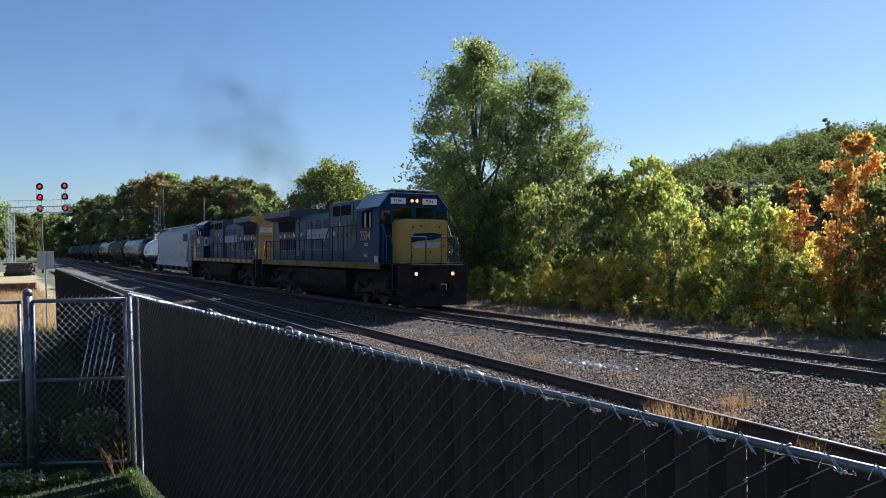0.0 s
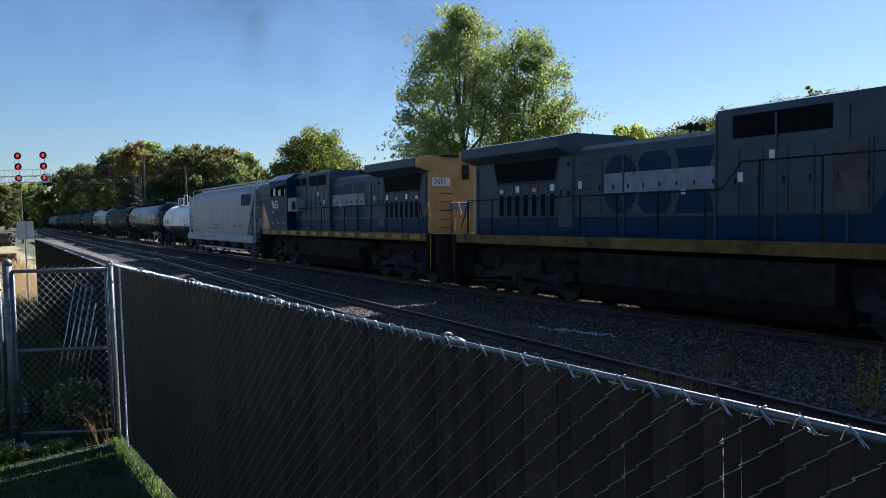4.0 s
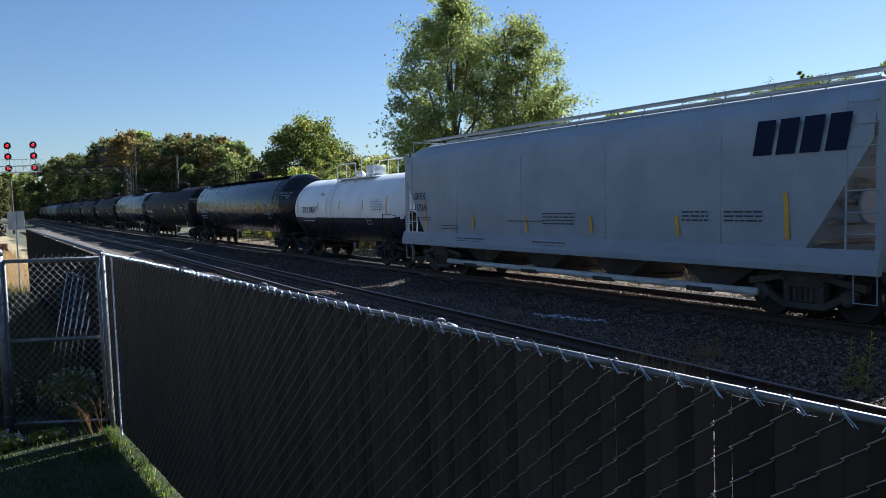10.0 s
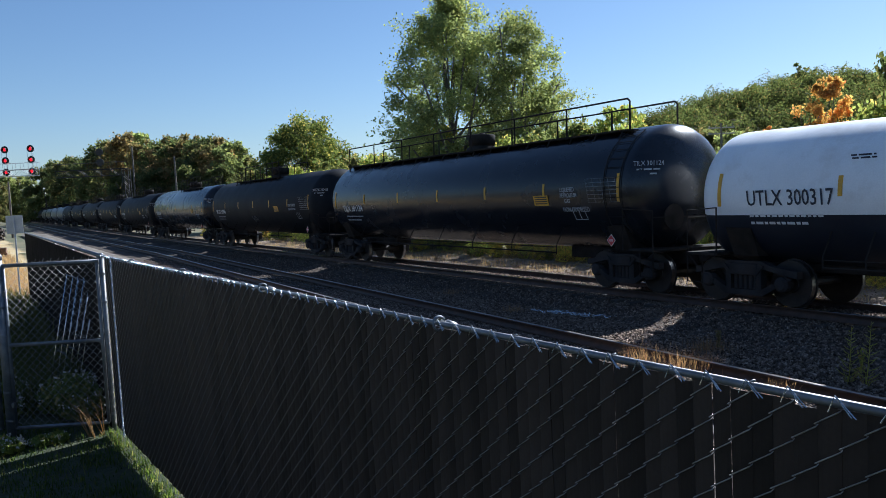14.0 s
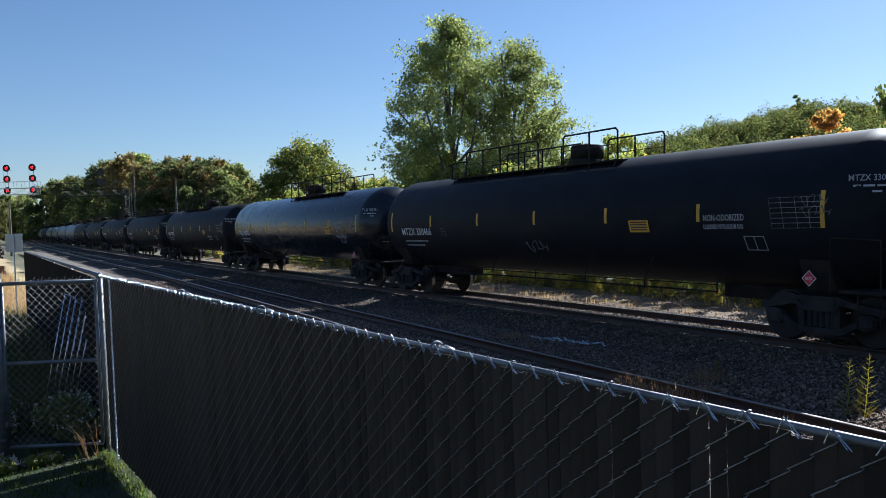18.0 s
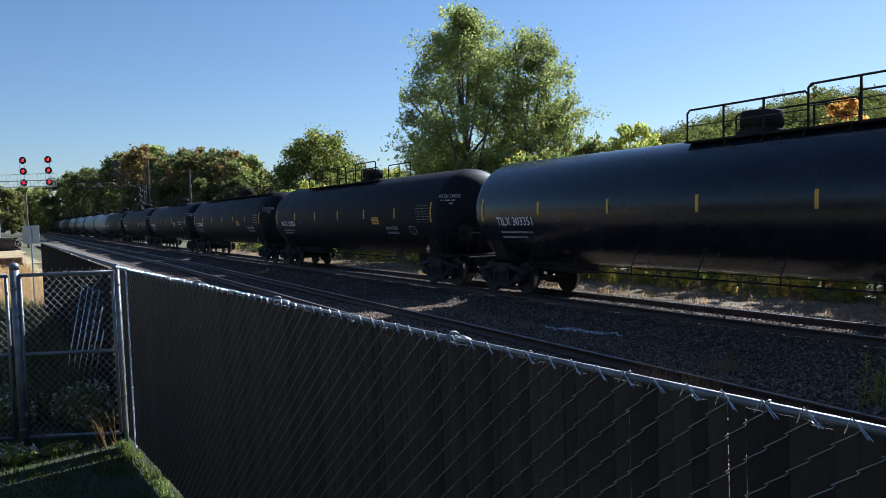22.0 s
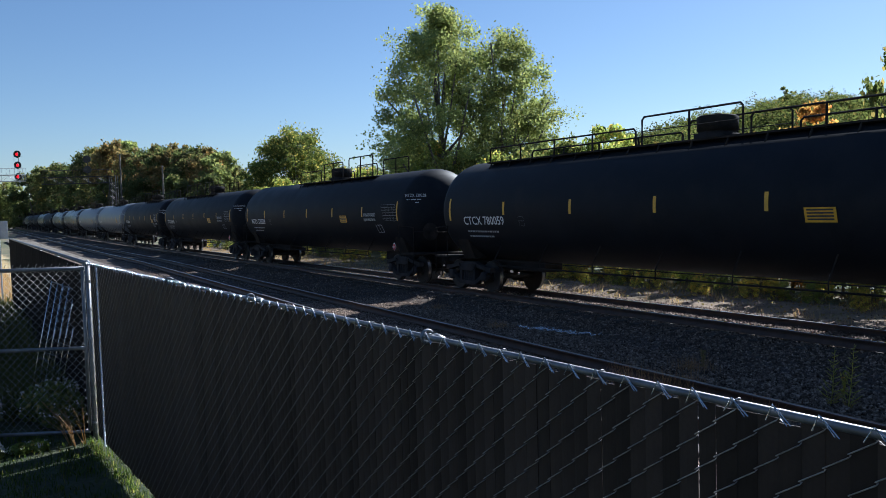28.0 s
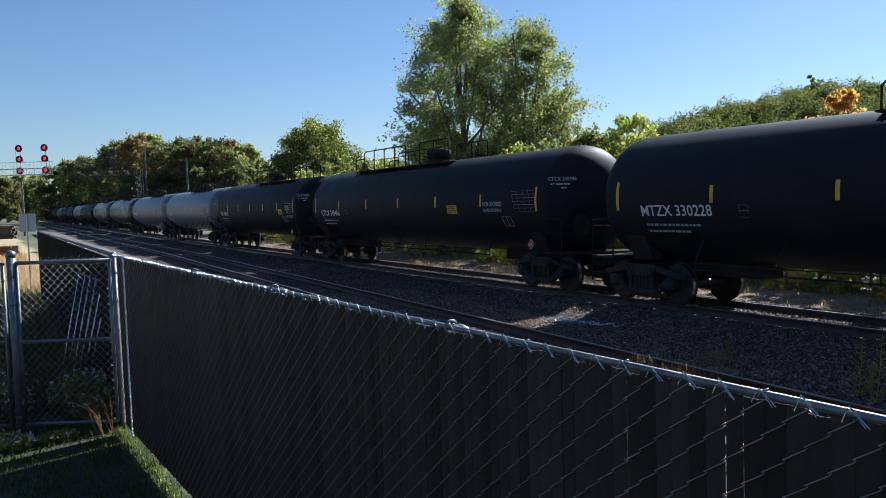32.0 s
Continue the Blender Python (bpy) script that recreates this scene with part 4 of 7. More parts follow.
        for x, y, rz in ((half - 0.55, -1.44, 0),):
            bm = bmesh.new()
            prism(bm, ((0, -0.145), (0.145, 0), (0, 0.145), (-0.145, 0)), -0.004, 0.004, "z")
            pl = part("placard", bm, M["white"], c, "", m=pose(x, y, 1.22, 90, 0, rz))
            bm = bmesh.new()
            prism(bm, ((0, -0.13), (0.13, 0), (0, 0.13), (-0.13, 0)), 0.004, 0.007, "z")
            part("placard_face", bm, M["red"], pl)
            words("1075", 0.08, M["white"], pl, pose(-0.09, -0.03, 0.009))
        # marks on the head that faces the way ahead
        words(marks + " " + number, 0.15, M["dull_white"], c, pose(half + 0.17, -1.4, zc + 0.5, 90, 0, 40), narrow=0.85)
        for k in range(2):
            row = bars(c, 0, 0, 0.55 - 0.1 * k, 1, "dull_white", h=0.035, seed=3 + k)
            row.matrix_basis = pose(half + 0.24, -1.37, zc + 0.43 - 0.1 * k, 90, 0, 40)
    else:
        bm = ruled((0, 0.45, 0.75, 1.0, 1.3), [0.077 * k for k in range(8)], 0.014)
        part("data_panel", bm, M["ink"], c, m=on_tank(3.45, zc - 0.1, zc, r) @ Matrix.Diagonal((0.77, 0.8, 1, 1)))
        bars(c, -2.0, zc + 0.68, 0.45, 5, "ink", y=tank_y(zc + 0.55, zc, r), h=0.03, gap=0.055, tilt=22)
        bm = bmesh.new()
        for a in ((0, 0.5, 0, 0.02), (0, 0.5, 0.4, 0.42), (0, 0.02, 0, 0.42), (0.48, 0.5, 0, 0.42), (0, 0.5, 0.2, 0.22)):
            box(bm, *a[:2], *a[2:], -0.002, 0.003)
        part("stencil_frame", bm, M["white"], c, m=on_tank(2.9, zc - 0.6, zc, r) @ Matrix.Diagonal((0.8, 0.8, 1, 1)))
    for sgn in (-1, 1):
        truck(c, sgn * (half - 0.6))
    return c


def scrawl(c, x0=-0.58, z0=1.7, size=1.0):
    """Pale sprayed loops on the shell."""
    bm = bmesh.new()
    pts = [(x0 + size * (0.98 * u + 0.07 * math.sin(31 * u)), z0 + size * (0.13 * math.sin(19 * u) * (1 - 0.3 * u) + 0.05 * math.cos(43 * u))) for u in np.linspace(0, 1, 50)]
    tube(bm, [(x, tank_y(z, 2.42, 1.5), z) for x, z in pts], 0.014 * size, 4)
    part("graffiti", bm, M["graffiti"], c, "pale sprayed scrawl")


def hopper_car():
    """A covered hopper with a smooth bulging body, slope sheets at the ends and discharge gates below."""
    c = thing("covered_hopper", "grey-white covered hopper car, streaked with rust", "hopper car", "freight train")
    L_, zs, zt = 8.5, 1.06, 3.86
    side = [(-1.52, 1.12), (-1.55, 1.9), (-1.55, 3.2), (-1.5, 3.62), (-1.38, 3.88), (-1.05, 4.12), (-0.55, 4.3), (0, 4.36)]
    poly = side + [(-y, z) for y, z in side[-2::-1]]
    # body, cut back at the foot of both ends
    bm = bmesh.new()
    rings = []
    for x, k in ((-L_ + 0.15, 1.0), (-L_ + 0.45, 1.0), (L_ - 0.45, 1.0), (L_ - 0.15, 1.0)):
        rings.append([bm.verts.new((x + (-1 if x > 0 else 1) * max(0.0, (3.1 - z)) * 0.72 * (1 if abs(x) > L_ - 0.5 else 1), y, z)) for y, z in poly])
    for a, b in zip(rings, rings[1:]):
        for i in range(len(poly)):
            j = (i + 1) % len(poly)
            bm.faces.new((a[i], a[j], b[j], b[i]))
    bm.faces.new(rings[0])
    bm.faces.new(rings[-1][::-1])
    bmesh.ops.recalc_face_normals(bm, faces=bm.faces[:])
    part("body", bm, M["hopper"], c)
    for sgn in (-1, 1):
        bm = bmesh.new()
        prism(bm, ((sgn * 1.5, 0.94), (sgn * 1.64, 0.94), (sgn * 1.64, 1.06), (sgn * 1.56, 1.36), (sgn * 1.5, 1.36)), -L_, L_, "x")
        part("side_sill", bm, M["hopper"], c)
        # end: corner posts, ladder, slope-sheet ribs, platform
        xe = sgn * L_
        for y in (-1.5, 1.5):
            bm = bmesh.new()
            box(bm, *sorted((xe - sgn * 0.14, xe)), *sorted((y, y - math.copysign(0.1, y))), 1.0, 4.0, 0.01)
            for k in range(8):
                tube(bm, [(xe - sgn * 0.07, y * 1.02, 1.25 + k * 0.37), (xe - sgn * 0.62, y * 1.035, 1.25 + k * 0.37)], 0.014, 5)
            tube(bm, [(xe - sgn * 0.62, y * 1.035, 1.2), (xe - sgn * 0.62, y * 1.035, 4.0)], 0.02, 5)
            for k in range(7):
                tube(bm, [(xe, y, 1.3 + k * 0.4), (xe, y * 0.7, 1.3 + k * 0.4)], 0.013, 5)
            tube(bm, [(xe, y * 0.7, 1.0), (xe, y * 0.7, 4.0)], 0.02, 5)
            tube(bm, [(xe - sgn * 0.08, y, 1.0), (xe - sgn * 0.08, y, 0.45), (xe - sgn * 0.5, y, 0.45), (xe - sgn * 0.5, y, 1.0)], 0.016, 5)
            part("end_ladder", bm, M["hopper"], c)
        bm = bmesh.new()
        for k in range(5):
            z = 1.45 + k * 0.36
            x = sgn * (L_ - 0.15 - (3.1 - z) * 0.72 + 0.04)
            tube(bm, [(x, -1.38, z), (x, 1.38, z)], 0.055, 6)
        box(bm, *sorted((xe - sgn * 0.16, xe - sgn * 0.1)), -1.5, 1.5, 3.25, 3.5)
        part("end_rib", bm, M["hopper_end"], c, "rust-stained ribs of the slope sheet")
        bm = bmesh.new()
        box(bm, *sorted((xe - sgn * 2.6, xe + sgn * 0.05)), -0.35, 0.35, 0.68, 1.06, 0.02)
        box(bm, *sorted((xe - sgn * 0.9, xe)), -1.5, 1.5, 1.0, 1.06, 0.01)
        part("end_platform", bm, M["hopper"], c)
        coupler(c, xe + sgn * 0.03, sgn)
        bm = bmesh.new()
        box(bm, *sorted((xe - sgn * 0.12, xe + sgn * 0.0)), -0.45, 0.45, 4.34, 4.38)
        for y in (-1.2, -0.5, 0.5, 1.2):
            tube(bm, [(xe - sgn * 0.1, y, 3.9), (xe - sgn * 0.1, y, 4.4)], 0.016, 5)
        tube(bm, [(xe - sgn * 0.1, -1.2, 4.4), (xe - sgn * 0.1, 1.2, 4.4)], 0.016, 5)
        part("roof_step", bm, M["hopper"], c)
    bm = bmesh.new()
    lathe(bm, [(0, 0.3), (0.05, 0.32), (0.07, 0.3), (0.08, 0.05)], "x", 16, (L_ - 0.7, -0.8, 2.1))
    box(bm, L_ - 1.0, L_ - 0.72, -1.0, -0.6, 1.8, 2.3, 0.03)
    part("brake_wheel", bm, M["hopper"], c)
    bm = bmesh.new()
    for y in (-0.62, 0.62):
        box(bm, -L_ + 0.1, L_ - 0.1, y - 0.2, y + 0.2, 4.46, 4.49)
        for x in np.linspace(-L_ + 0.3, L_ - 0.3, 15):
            tube(bm, [(x, y - 0.18, 4.47), (x, y + math.copysign(0.16, y), 4.47), (x, y + math.copysign(0.3, y), 4.2)], 0.017, 5)
    part("running_board", bm, M["hopper"], c)
    bm = bmesh.new()
    box(bm, -L_ + 0.8, L_ - 0.8, -0.32, 0.32, 4.33, 4.43, 0.03)
    part("roof_hatch", bm, M["hopper"], c)
    # the bays' dark colour holds rust stain and also the shade under the body
    for i, x in enumerate((-4.5, -1.5, 1.5, 4.5)):
        bm = bmesh.new()
        prism(bm, ((x - 1.45, 1.15), (x + 1.45, 1.15), (x + 0.4, 0.5), (x - 0.4, 0.5)), -0.85, 0.85, "y")
        part("discharge_hopper", bm, M["bay"], c)
        bm = bmesh.new()
        box(bm, x - 0.45, x + 0.45, -0.9, 0.9, 0.36, 0.5, 0.03)
        tube(bm, [(x - 0.35, -1.32, 0.42), (x + 0.35, -1.32, 0.42)], 0.07, 8)
        part("gate", bm, M["bay"], c)
    bm = bmesh.new()
    tube(bm, [(-5.9, -1.3, 0.46), (5.9, -1.3, 0.46)], 0.075, 10)
    part("discharge_pipe", bm, M["steel_white"], c, "pale discharge pipe under the hoppers", True)
    # vertical joints, stripes and lettering
    for x in (-5.0, -1.6, 1.8, 5.2):
        bm = bmesh.new()
        box(bm, x - 0.012, x + 0.012, -1.556, -1.548, 1.3, 3.5)
        part("body_seam", bm, M["hopper"], c)
    for x in (-6.9, -3.98, -1.3, 1.33, 4.1, 6.75):
        bm = bmesh.new()
        h = 0.42 if abs(x) < 6 else 0.85
        v = [bm.verts.new(p) for p in ((x - 0.05, -1.565, 1.5), (x + 0.05, -1.565, 1.5), (x + 0.0, -1.565, 1.5 + h), (x - 0.1, -1.565, 1.5 + h))]
        bm.faces.new(v)
        part("reflector_stripe", bm, M["yellow"], c)
    words("GPFX", 0.34, M["ink"], c, on_side(-7.75, 2.42, -1.57))
    words("11769", 0.34, M["ink"], c, on_side(-7.72, 2.04, -1.57))
    for x, z, w, n, mt in ((-7.7, 1.86, 1.1, 2, "ink"), (-5.9, 1.95, 1.1, 3, "dull_white"), (-5.9, 1.6, 1.0, 2, "ink"), (-0.6, 1.98, 1.3, 4, "ink"), (-2.2, 1.78, 1.6, 1, "rusty"), (4.2, 2.02, 0.7, 3, "ink"), (5.3, 2.02, 0.9, 3, "ink"), (-4.9, 1.24, 1.6, 2, "ink"), (-1.0, 1.24, 1.4, 2, "rusty")):
        bars(c, x, z, w, n, mt, -1.616 if z < 1.3 else -1.566, h=0.03, gap=0.085, seed=int(x * 10))
    # owner's mark: four slanting dark blue blocks
    bm = bmesh.new()
    for i in range(4):
        x = i * 0.5
        prism(bm, ((x, 0), (x + 0.4, 0), (x + 0.52, 0.64), (x + 0.12, 0.64)), -0.002, 0.002, "z")
    part("owner_mark", bm, M["navy"], c, "dark blue slanting mark", m=on_side(5.98, 3.05, -1.575))
    for sgn in (-1, 1):
        truck(c, sgn * 6.75, "bay")
    return c


def loco_truck(parent, x):
    bm = bmesh.new()
    for sgn in (-1, 1):
        y0, y1 = sorted((sgn * 0.95, sgn * 1.12))
        prism(bm, ((-2.5, 0.55), (-2.5, 0.75), (-2.15, 0.86), (-1.7, 0.66), (-1.15, 0.66), (-0.7, 0.9), (0.7, 0.9), (1.15, 0.66), (1.7, 0.66), (2.15, 0.86), (2.5, 0.75), (2.5, 0.55), (1.55, 0.42), (0.9, 0.52), (-0.9, 0.52), (-1.55, 0.42)), y0, y1, "y")
        for k in (-1.95, 0, 1.95):
            box(bm, k - 0.2, k + 0.2, *sorted((sgn * 1.05, sgn * 1.2)), 0.34, 0.72, 0.04)
            lathe(bm, [(sgn * 1.1, 0.14), (sgn * 1.24, 0.13), (sgn * 1.25, 0.04)], "y", 12, (k, 0, 0.52))
        for k in (-1.0, 1.0):
            lathe(bm, [(0.7, 0.1), (1.1, 0.1)], "z", 10, (k, sgn * 1.08, 0))
            lathe(bm, [(sgn * 1.1, 0.12), (sgn * 1.2, 0.12)], "y", 10, (k * 0.95, 0, 0.86))
        tube(bm, [(-2.4, sgn * 1.16, 0.3), (-1.2, sgn * 1.16, 0.36), (1.2, sgn * 1.16, 0.36), (2.4, sgn * 1.16, 0.3)], 0.03, 6)
    box(bm, -1.6, 1.6, -0.9, 0.9, 0.55, 1.0, 0.05)
    box(bm, -2.45, 2.45, -0.68, 0.68, 0.14, 0.6, 0.04)
    t = part("truck", bm, M["truck_frame"], parent, m=Matrix.Translation((x, 0, 0)))
    for k in (-1.95, 0, 1.95):
        wheelset(t, k, 0.52)
    return t


def locomotive(number, label, second_unit=False):
    """A six-axle road diesel: short nose, cab, electrical cabinet, engine hood, radiator wings, walkways."""
    c = thing("locomotive", label, "locomotive", "freight train")
    dk, FX = 1.72, (9.95 if second_unit else 9.3)
    RX = -10.0 if second_unit else -9.5
    HX = -8.3 if second_unit else -8.95     # end of the long hood
    EX = HX - 0.15
    bm = bmesh.new()
    box(bm, RX, FX, -1.5, 1.5, dk - 0.06, dk, 0.01)
    box(bm, RX + 0.3, FX - 0.3, -0.9, 0.9, 1.0, dk - 0.06, 0.02)
    part("deck", bm, M["underframe"], c)
    for sgn in (-1, 1):
        bm = bmesh.new()
        box(bm, -9.2, 9.4 if second_unit else 7.6, *sorted((sgn * 1.46, sgn * 1.53)), dk - 0.26, dk + 0.01, 0.01)
        part("side_sill", bm, M["sill"], c)
        if second_unit:
            for x in np.arange(-8.8, 8.6, 1.42):
                bm = bmesh.new()
                box(bm, x, x + 0.72, *sorted((sgn * 1.53, sgn * 1.537)), dk - 0.2, dk - 0.05)
                part("reflector_stripe", bm, M["sill_bright"], c)
    # fuel tank and air tanks
    bm = bmesh.new()
    prism(bm, ((-1.4, 1.35), (-1.42, 0.6), (-1.1, 0.2), (1.1, 0.2), (1.42, 0.6), (1.4, 1.35)), -3.3, 3.7, "x")
    part("fuel_tank", bm, M["underframe"], c)
    for y in (-1.25, 1.25):
        bm = bmesh.new()
        tube(bm, [(-4.4, y, 1.2), (-3.35, y, 1.2)], 0.17, 12)
        part("air_tank", bm, M["underframe"], c, "", True)
    zr = 4.47
    if second_unit:
        # wide nose: full-width, its top sloping up to the windscreen
        bm = bmesh.new()
        prism(bm, ((8.12, dk - 0.2), (8.12, 3.5), (9.42, 3.22), (9.55, 3.1), (9.55, dk - 0.2)), -1.4, 1.4, "y")
        part("nose", bm, M["blue"], c, "full-width sloping blue nose")
        for sg in (-1, 1):
            bm = bmesh.new()
            prism(bm, ((8.25, dk + 0.01), (9.548, dk + 0.01), (9.548, 3.08), (9.45, 3.1)), *sorted((sg * 1.402, sg * 1.41)), "y")
            part("nose_flash", bm, M["loco_tan"], c, "faded yellow slanting flash")
        bm = bmesh.new()
        box(bm, 9.552, 9.56, -1.38, 1.38, dk, 3.05)
        part("nose_front", bm, M["loco_tan"], c)
        cx0, cx1, wins, numx = 5.3, 8.15, ((6.2, 6.95), (7.03, 7.8), (5.5, 5.95)), 7.78
    else:
        bm = bmesh.new()
        prism(bm, ((-0.95, dk), (-0.95, 3.3), (-0.85, 3.42), (0.85, 3.42), (0.95, 3.3), (0.95, dk)), 7.5, 8.58, "x")
        part("nose", bm, M["loco_yellow"], c, "yellow short nose with chipped paint")
        bm = bmesh.new()
        prism(bm, ((-0.66, 2.62), (-0.5, 2.86), (0.1, 2.9), (0.7, 2.86), (0.72, 2.72), (0.3, 2.62), (-0.3, 2.58), (-0.62, 2.5)), 8.582, 8.59, "x")
        prism(bm, ((-0.55, 2.3), (0.55, 2.3), (0.7, 2.56), (-0.4, 2.5)), 8.582, 8.59, "x", 1)
        part("nose_mark", bm, [M["blue"], M["dull_white"]], c, "worn blue and white mark")
        for y, z in ((0.2, 2.15), (-0.55, 3.1), (0.6, 3.12), (-0.2, 3.15), (-0.6, 2.0), (0.78, 2.4)):
            bm = bmesh.new()
            lathe(bm, [(8.58, 0.035), (8.62, 0.035)], "x", 8, (0, y, z))
            part("nose_fitting", bm, M["underframe"], c)
        cx0, cx1, wins, numx = 5.2, 7.52, ((5.8, 6.25), (6.32, 6.72)), 5.55
    wz0, wz1, ez = (3.42, 3.92, 4.22) if second_unit else (3.15, 3.76, 3.96)
    bm = bmesh.new()
    for sg in (-1, 1):
        y0, y1 = sorted((sg * 1.45, sg * 1.5))
        ed = sorted([cx0, cx1] + [e for w in wins for e in w])
        for a, b in zip(ed, ed[1:]):
            if any(abs(a - w[0]) < 1e-6 for w in wins):
                box(bm, a, b, y0, y1, dk - 0.2, wz0)
                box(bm, a, b, y0, y1, wz1, ez)
            else:
                box(bm, a, b, y0, y1, dk - 0.2, ez)
        bmesh.ops.remove_doubles(bm, verts=bm.verts[:], dist=1e-4)
        part("cab_side", bm, M["blue"], c, "dark blue painted cab side with windows")
        bm = bmesh.new()
    fw = ((-1.42, -1.02, 3.1, 3.8), (-0.92, -0.1, 3.5, 3.92), (0.1, 0.92, 3.5, 3.92), (1.02, 1.42, 3.1, 3.8))
    ed = sorted([-1.45, 1.45] + [e for w in fw for e in w[:2]])
    for a, b in zip(ed, ed[1:]):
        hole = [w for w in fw if abs(w[0] - a) < 1e-6]
        if hole:
            box(bm, cx1 - 0.06, cx1, a, b, dk - 0.2, hole[0][2])
            box(bm, cx1 - 0.06, cx1, a, b, hole[0][3], ez)
        else:
            box(bm, cx1 - 0.06, cx1, a, b, dk - 0.2, ez)
    bmesh.ops.remove_doubles(bm, verts=bm.verts[:], dist=1e-4)
    part("cab_front", bm, M["blue"], c, "dark blue cab front with windows")
    bm = bmesh.new()
    prism(bm, ((-1.5, ez + 0.002), (-1.08, zr), (1.08, zr), (1.5, ez + 0.002)), cx1 - 0.06, cx1, "x")
    part("cab_brow", bm, M["blue"], c)
    bm = bmesh.new()
    prism(bm, ((-1.5, dk - 0.2), (-1.5, ez - 0.01), (-1.08, zr), (1.08, zr), (1.5, ez - 0.01), (1.5, dk - 0.2)), cx0, cx0 + 0.06, "x")
    part("cab_back", bm, M["blue"], c, "dark blue cab rear wall")
    bm = bmesh.new()
    box(bm, cx0 + 0.06, cx1 - 0.06, -1.44, 1.44, dk, dk + 0.4)
    box(bm, cx0 + 0.3, cx0 + 0.8, -1.1, -0.6, dk + 0.4, 3.35, 0.05)
    part("cab_interior", bm, M["dark_inside"], c)
    bm = bmesh.new()
    prism(bm, ((-1.56, ez - 0.03), (-1.1, zr + 0.035), (1.1, zr + 0.035), (1.56, ez - 0.03), (1.53, ez - 0.03), (1.09, zr + 0.004), (-1.09, zr + 0.004), (-1.53, ez - 0.03)), cx0 - 0.05, cx1 + 0.06, "x")
    part("cab_roof", bm, M["roof"], c, "pale weathered blue-grey roof")
    for sg in (-1, 1):
        y = sg * 1.515
        for x0, x1 in wins:
            bm = bmesh.new()
            for a in ((x0 - 0.03, x1 + 0.03, wz0 - 0.03, wz0), (x0 - 0.03, x1 + 0.03, wz1, wz1 + 0.03), (x0 - 0.03, x0, wz0, wz1), (x1, x1 + 0.03, wz0, wz1)):
                box(bm, a[0], a[1], *sorted((y - sg * 0.03, y + sg * 0.02)), a[2], a[3])
            w = part("side_window", bm, M["underframe"], c)
            bm = bmesh.new()
            box(bm, x0, x1, *sorted((sg * 1.47, sg * 1.476)), wz0, wz1)
            part("pane", bm, M["glass"], w, "clear cab window glass").visible_shadow = False
        bm = bmesh.new()
        prism(bm, ((sg * 1.5, 3.9), (sg * 1.84, 3.78), (sg * 1.84, 3.81), (sg * 1.5, 3.94)), wins[0][0] - 0.15, wins[1][1] + 0.15, "x")
        part("sun_visor", bm, M["blue"], c)
        flip = sg > 0
        nx = (numx if second_unit else numx + 1.3) if flip else (numx - 1.35 if second_unit else numx)
        words(number, 0.56, M["white" if second_unit else "loco_yellow"], c, pose(nx, sg * 1.512, 2.62 if not second_unit else 2.8, 90, 0, 180 if flip else 0), narrow=0.98)
        bars(c, nx - 0.45 if flip else nx + 0.45, 2.5 if not second_unit else 2.66, 0.4, 2, "dull_white", sg * 1.512, h=0.04)
        if second_unit:
            for lx in (5.75, 6.6, 7.45):
                bm = bmesh.new()
                box(bm, lx, lx + 0.2, *sorted((sg * 1.5, sg * 1.508)), 2.02, 2.1)
                part("label_plate", bm, M["dull_white"], c)
            for px0, px1 in ((5.45, 6.35), (6.45, 7.35)):
                bm = ruled((px0, px1), (1.75, 2.5), 0.018)
                part("panel_joint", bm, M["underframe"], c, m=pose(0, sg * 1.503, 0, 90, 0, 0))
            bm = bmesh.new()
            box(bm, 3.95, 5.2, *sorted((sg * 1.05, sg * 1.5)), 2.62, 3.28, 0.02)
            ac = part("cooling_box", bm, M["mark_pale"], c, "pale air-conditioner box with a dark vent")
            bm = bmesh.new()
            box(bm, 4.05, 4.6, *sorted((sg * 1.5, sg * 1.508)), 2.7, 3.1)
            part("vent", bm, M["grill"], ac)
    if not second_unit:
        words("MEC", 0.22, M["dull_white"], c, pose(5.95, -1.512, 1.93, 90, 0, 0))
        bm = bmesh.new()
        box(bm, 7.05, 7.42, -1.518, -1.51, 1.72, 2.0)
        part("notice", bm, M["dull_white"], c)
        bm = bmesh.new()
        prism(bm, ((3.95, dk), (5.2, dk), (5.2, 3.3), (4.95, 3.3)), -1.3, -1.12, "y")
        part("side_flash", bm, M["blue"], c)
    # front of the cab: windows, number boards, headlight
    fx = cx1 + 0.004
    for y0, y1, z0, z1 in ((-1.42, -1.02, 3.1, 3.8), (1.02, 1.42, 3.1, 3.8), (-0.92, -0.1, 3.5, 3.92), (0.1, 0.92, 3.5, 3.92)):
        bm = bmesh.new()
        box(bm, cx1 - 0.035, cx1 - 0.028, y0, y1, z0, z1)
        part("front_window", bm, M["glass"], c, "clear cab front glass").visible_shadow = False
    for y in (-1.02, 0.38):
        bm = bmesh.new()
        box(bm, fx, fx + 0.05, y, y + 0.64, 4.06, 4.3, 0.01)
        nb = part("number_board", bm, M["white"], c, "white number board")
        words(number, 0.19, M["ink"], nb, pose(fx + 0.053, y + 0.09, 4.11, 90, 0, 90))
    bm = bmesh.new()
    box(bm, fx, fx + 0.07, -0.24, 0.24, 4.06, 4.32, 0.02)
    hl = part("headlight_box", bm, M["underframe"], c)
    for y in (-0.11, 0.11):
        bm = bmesh.new()
        lathe(bm, [(fx + 0.07, 0.068), (fx + 0.09, 0.062)], "x", 14, (0, y, 4.19))
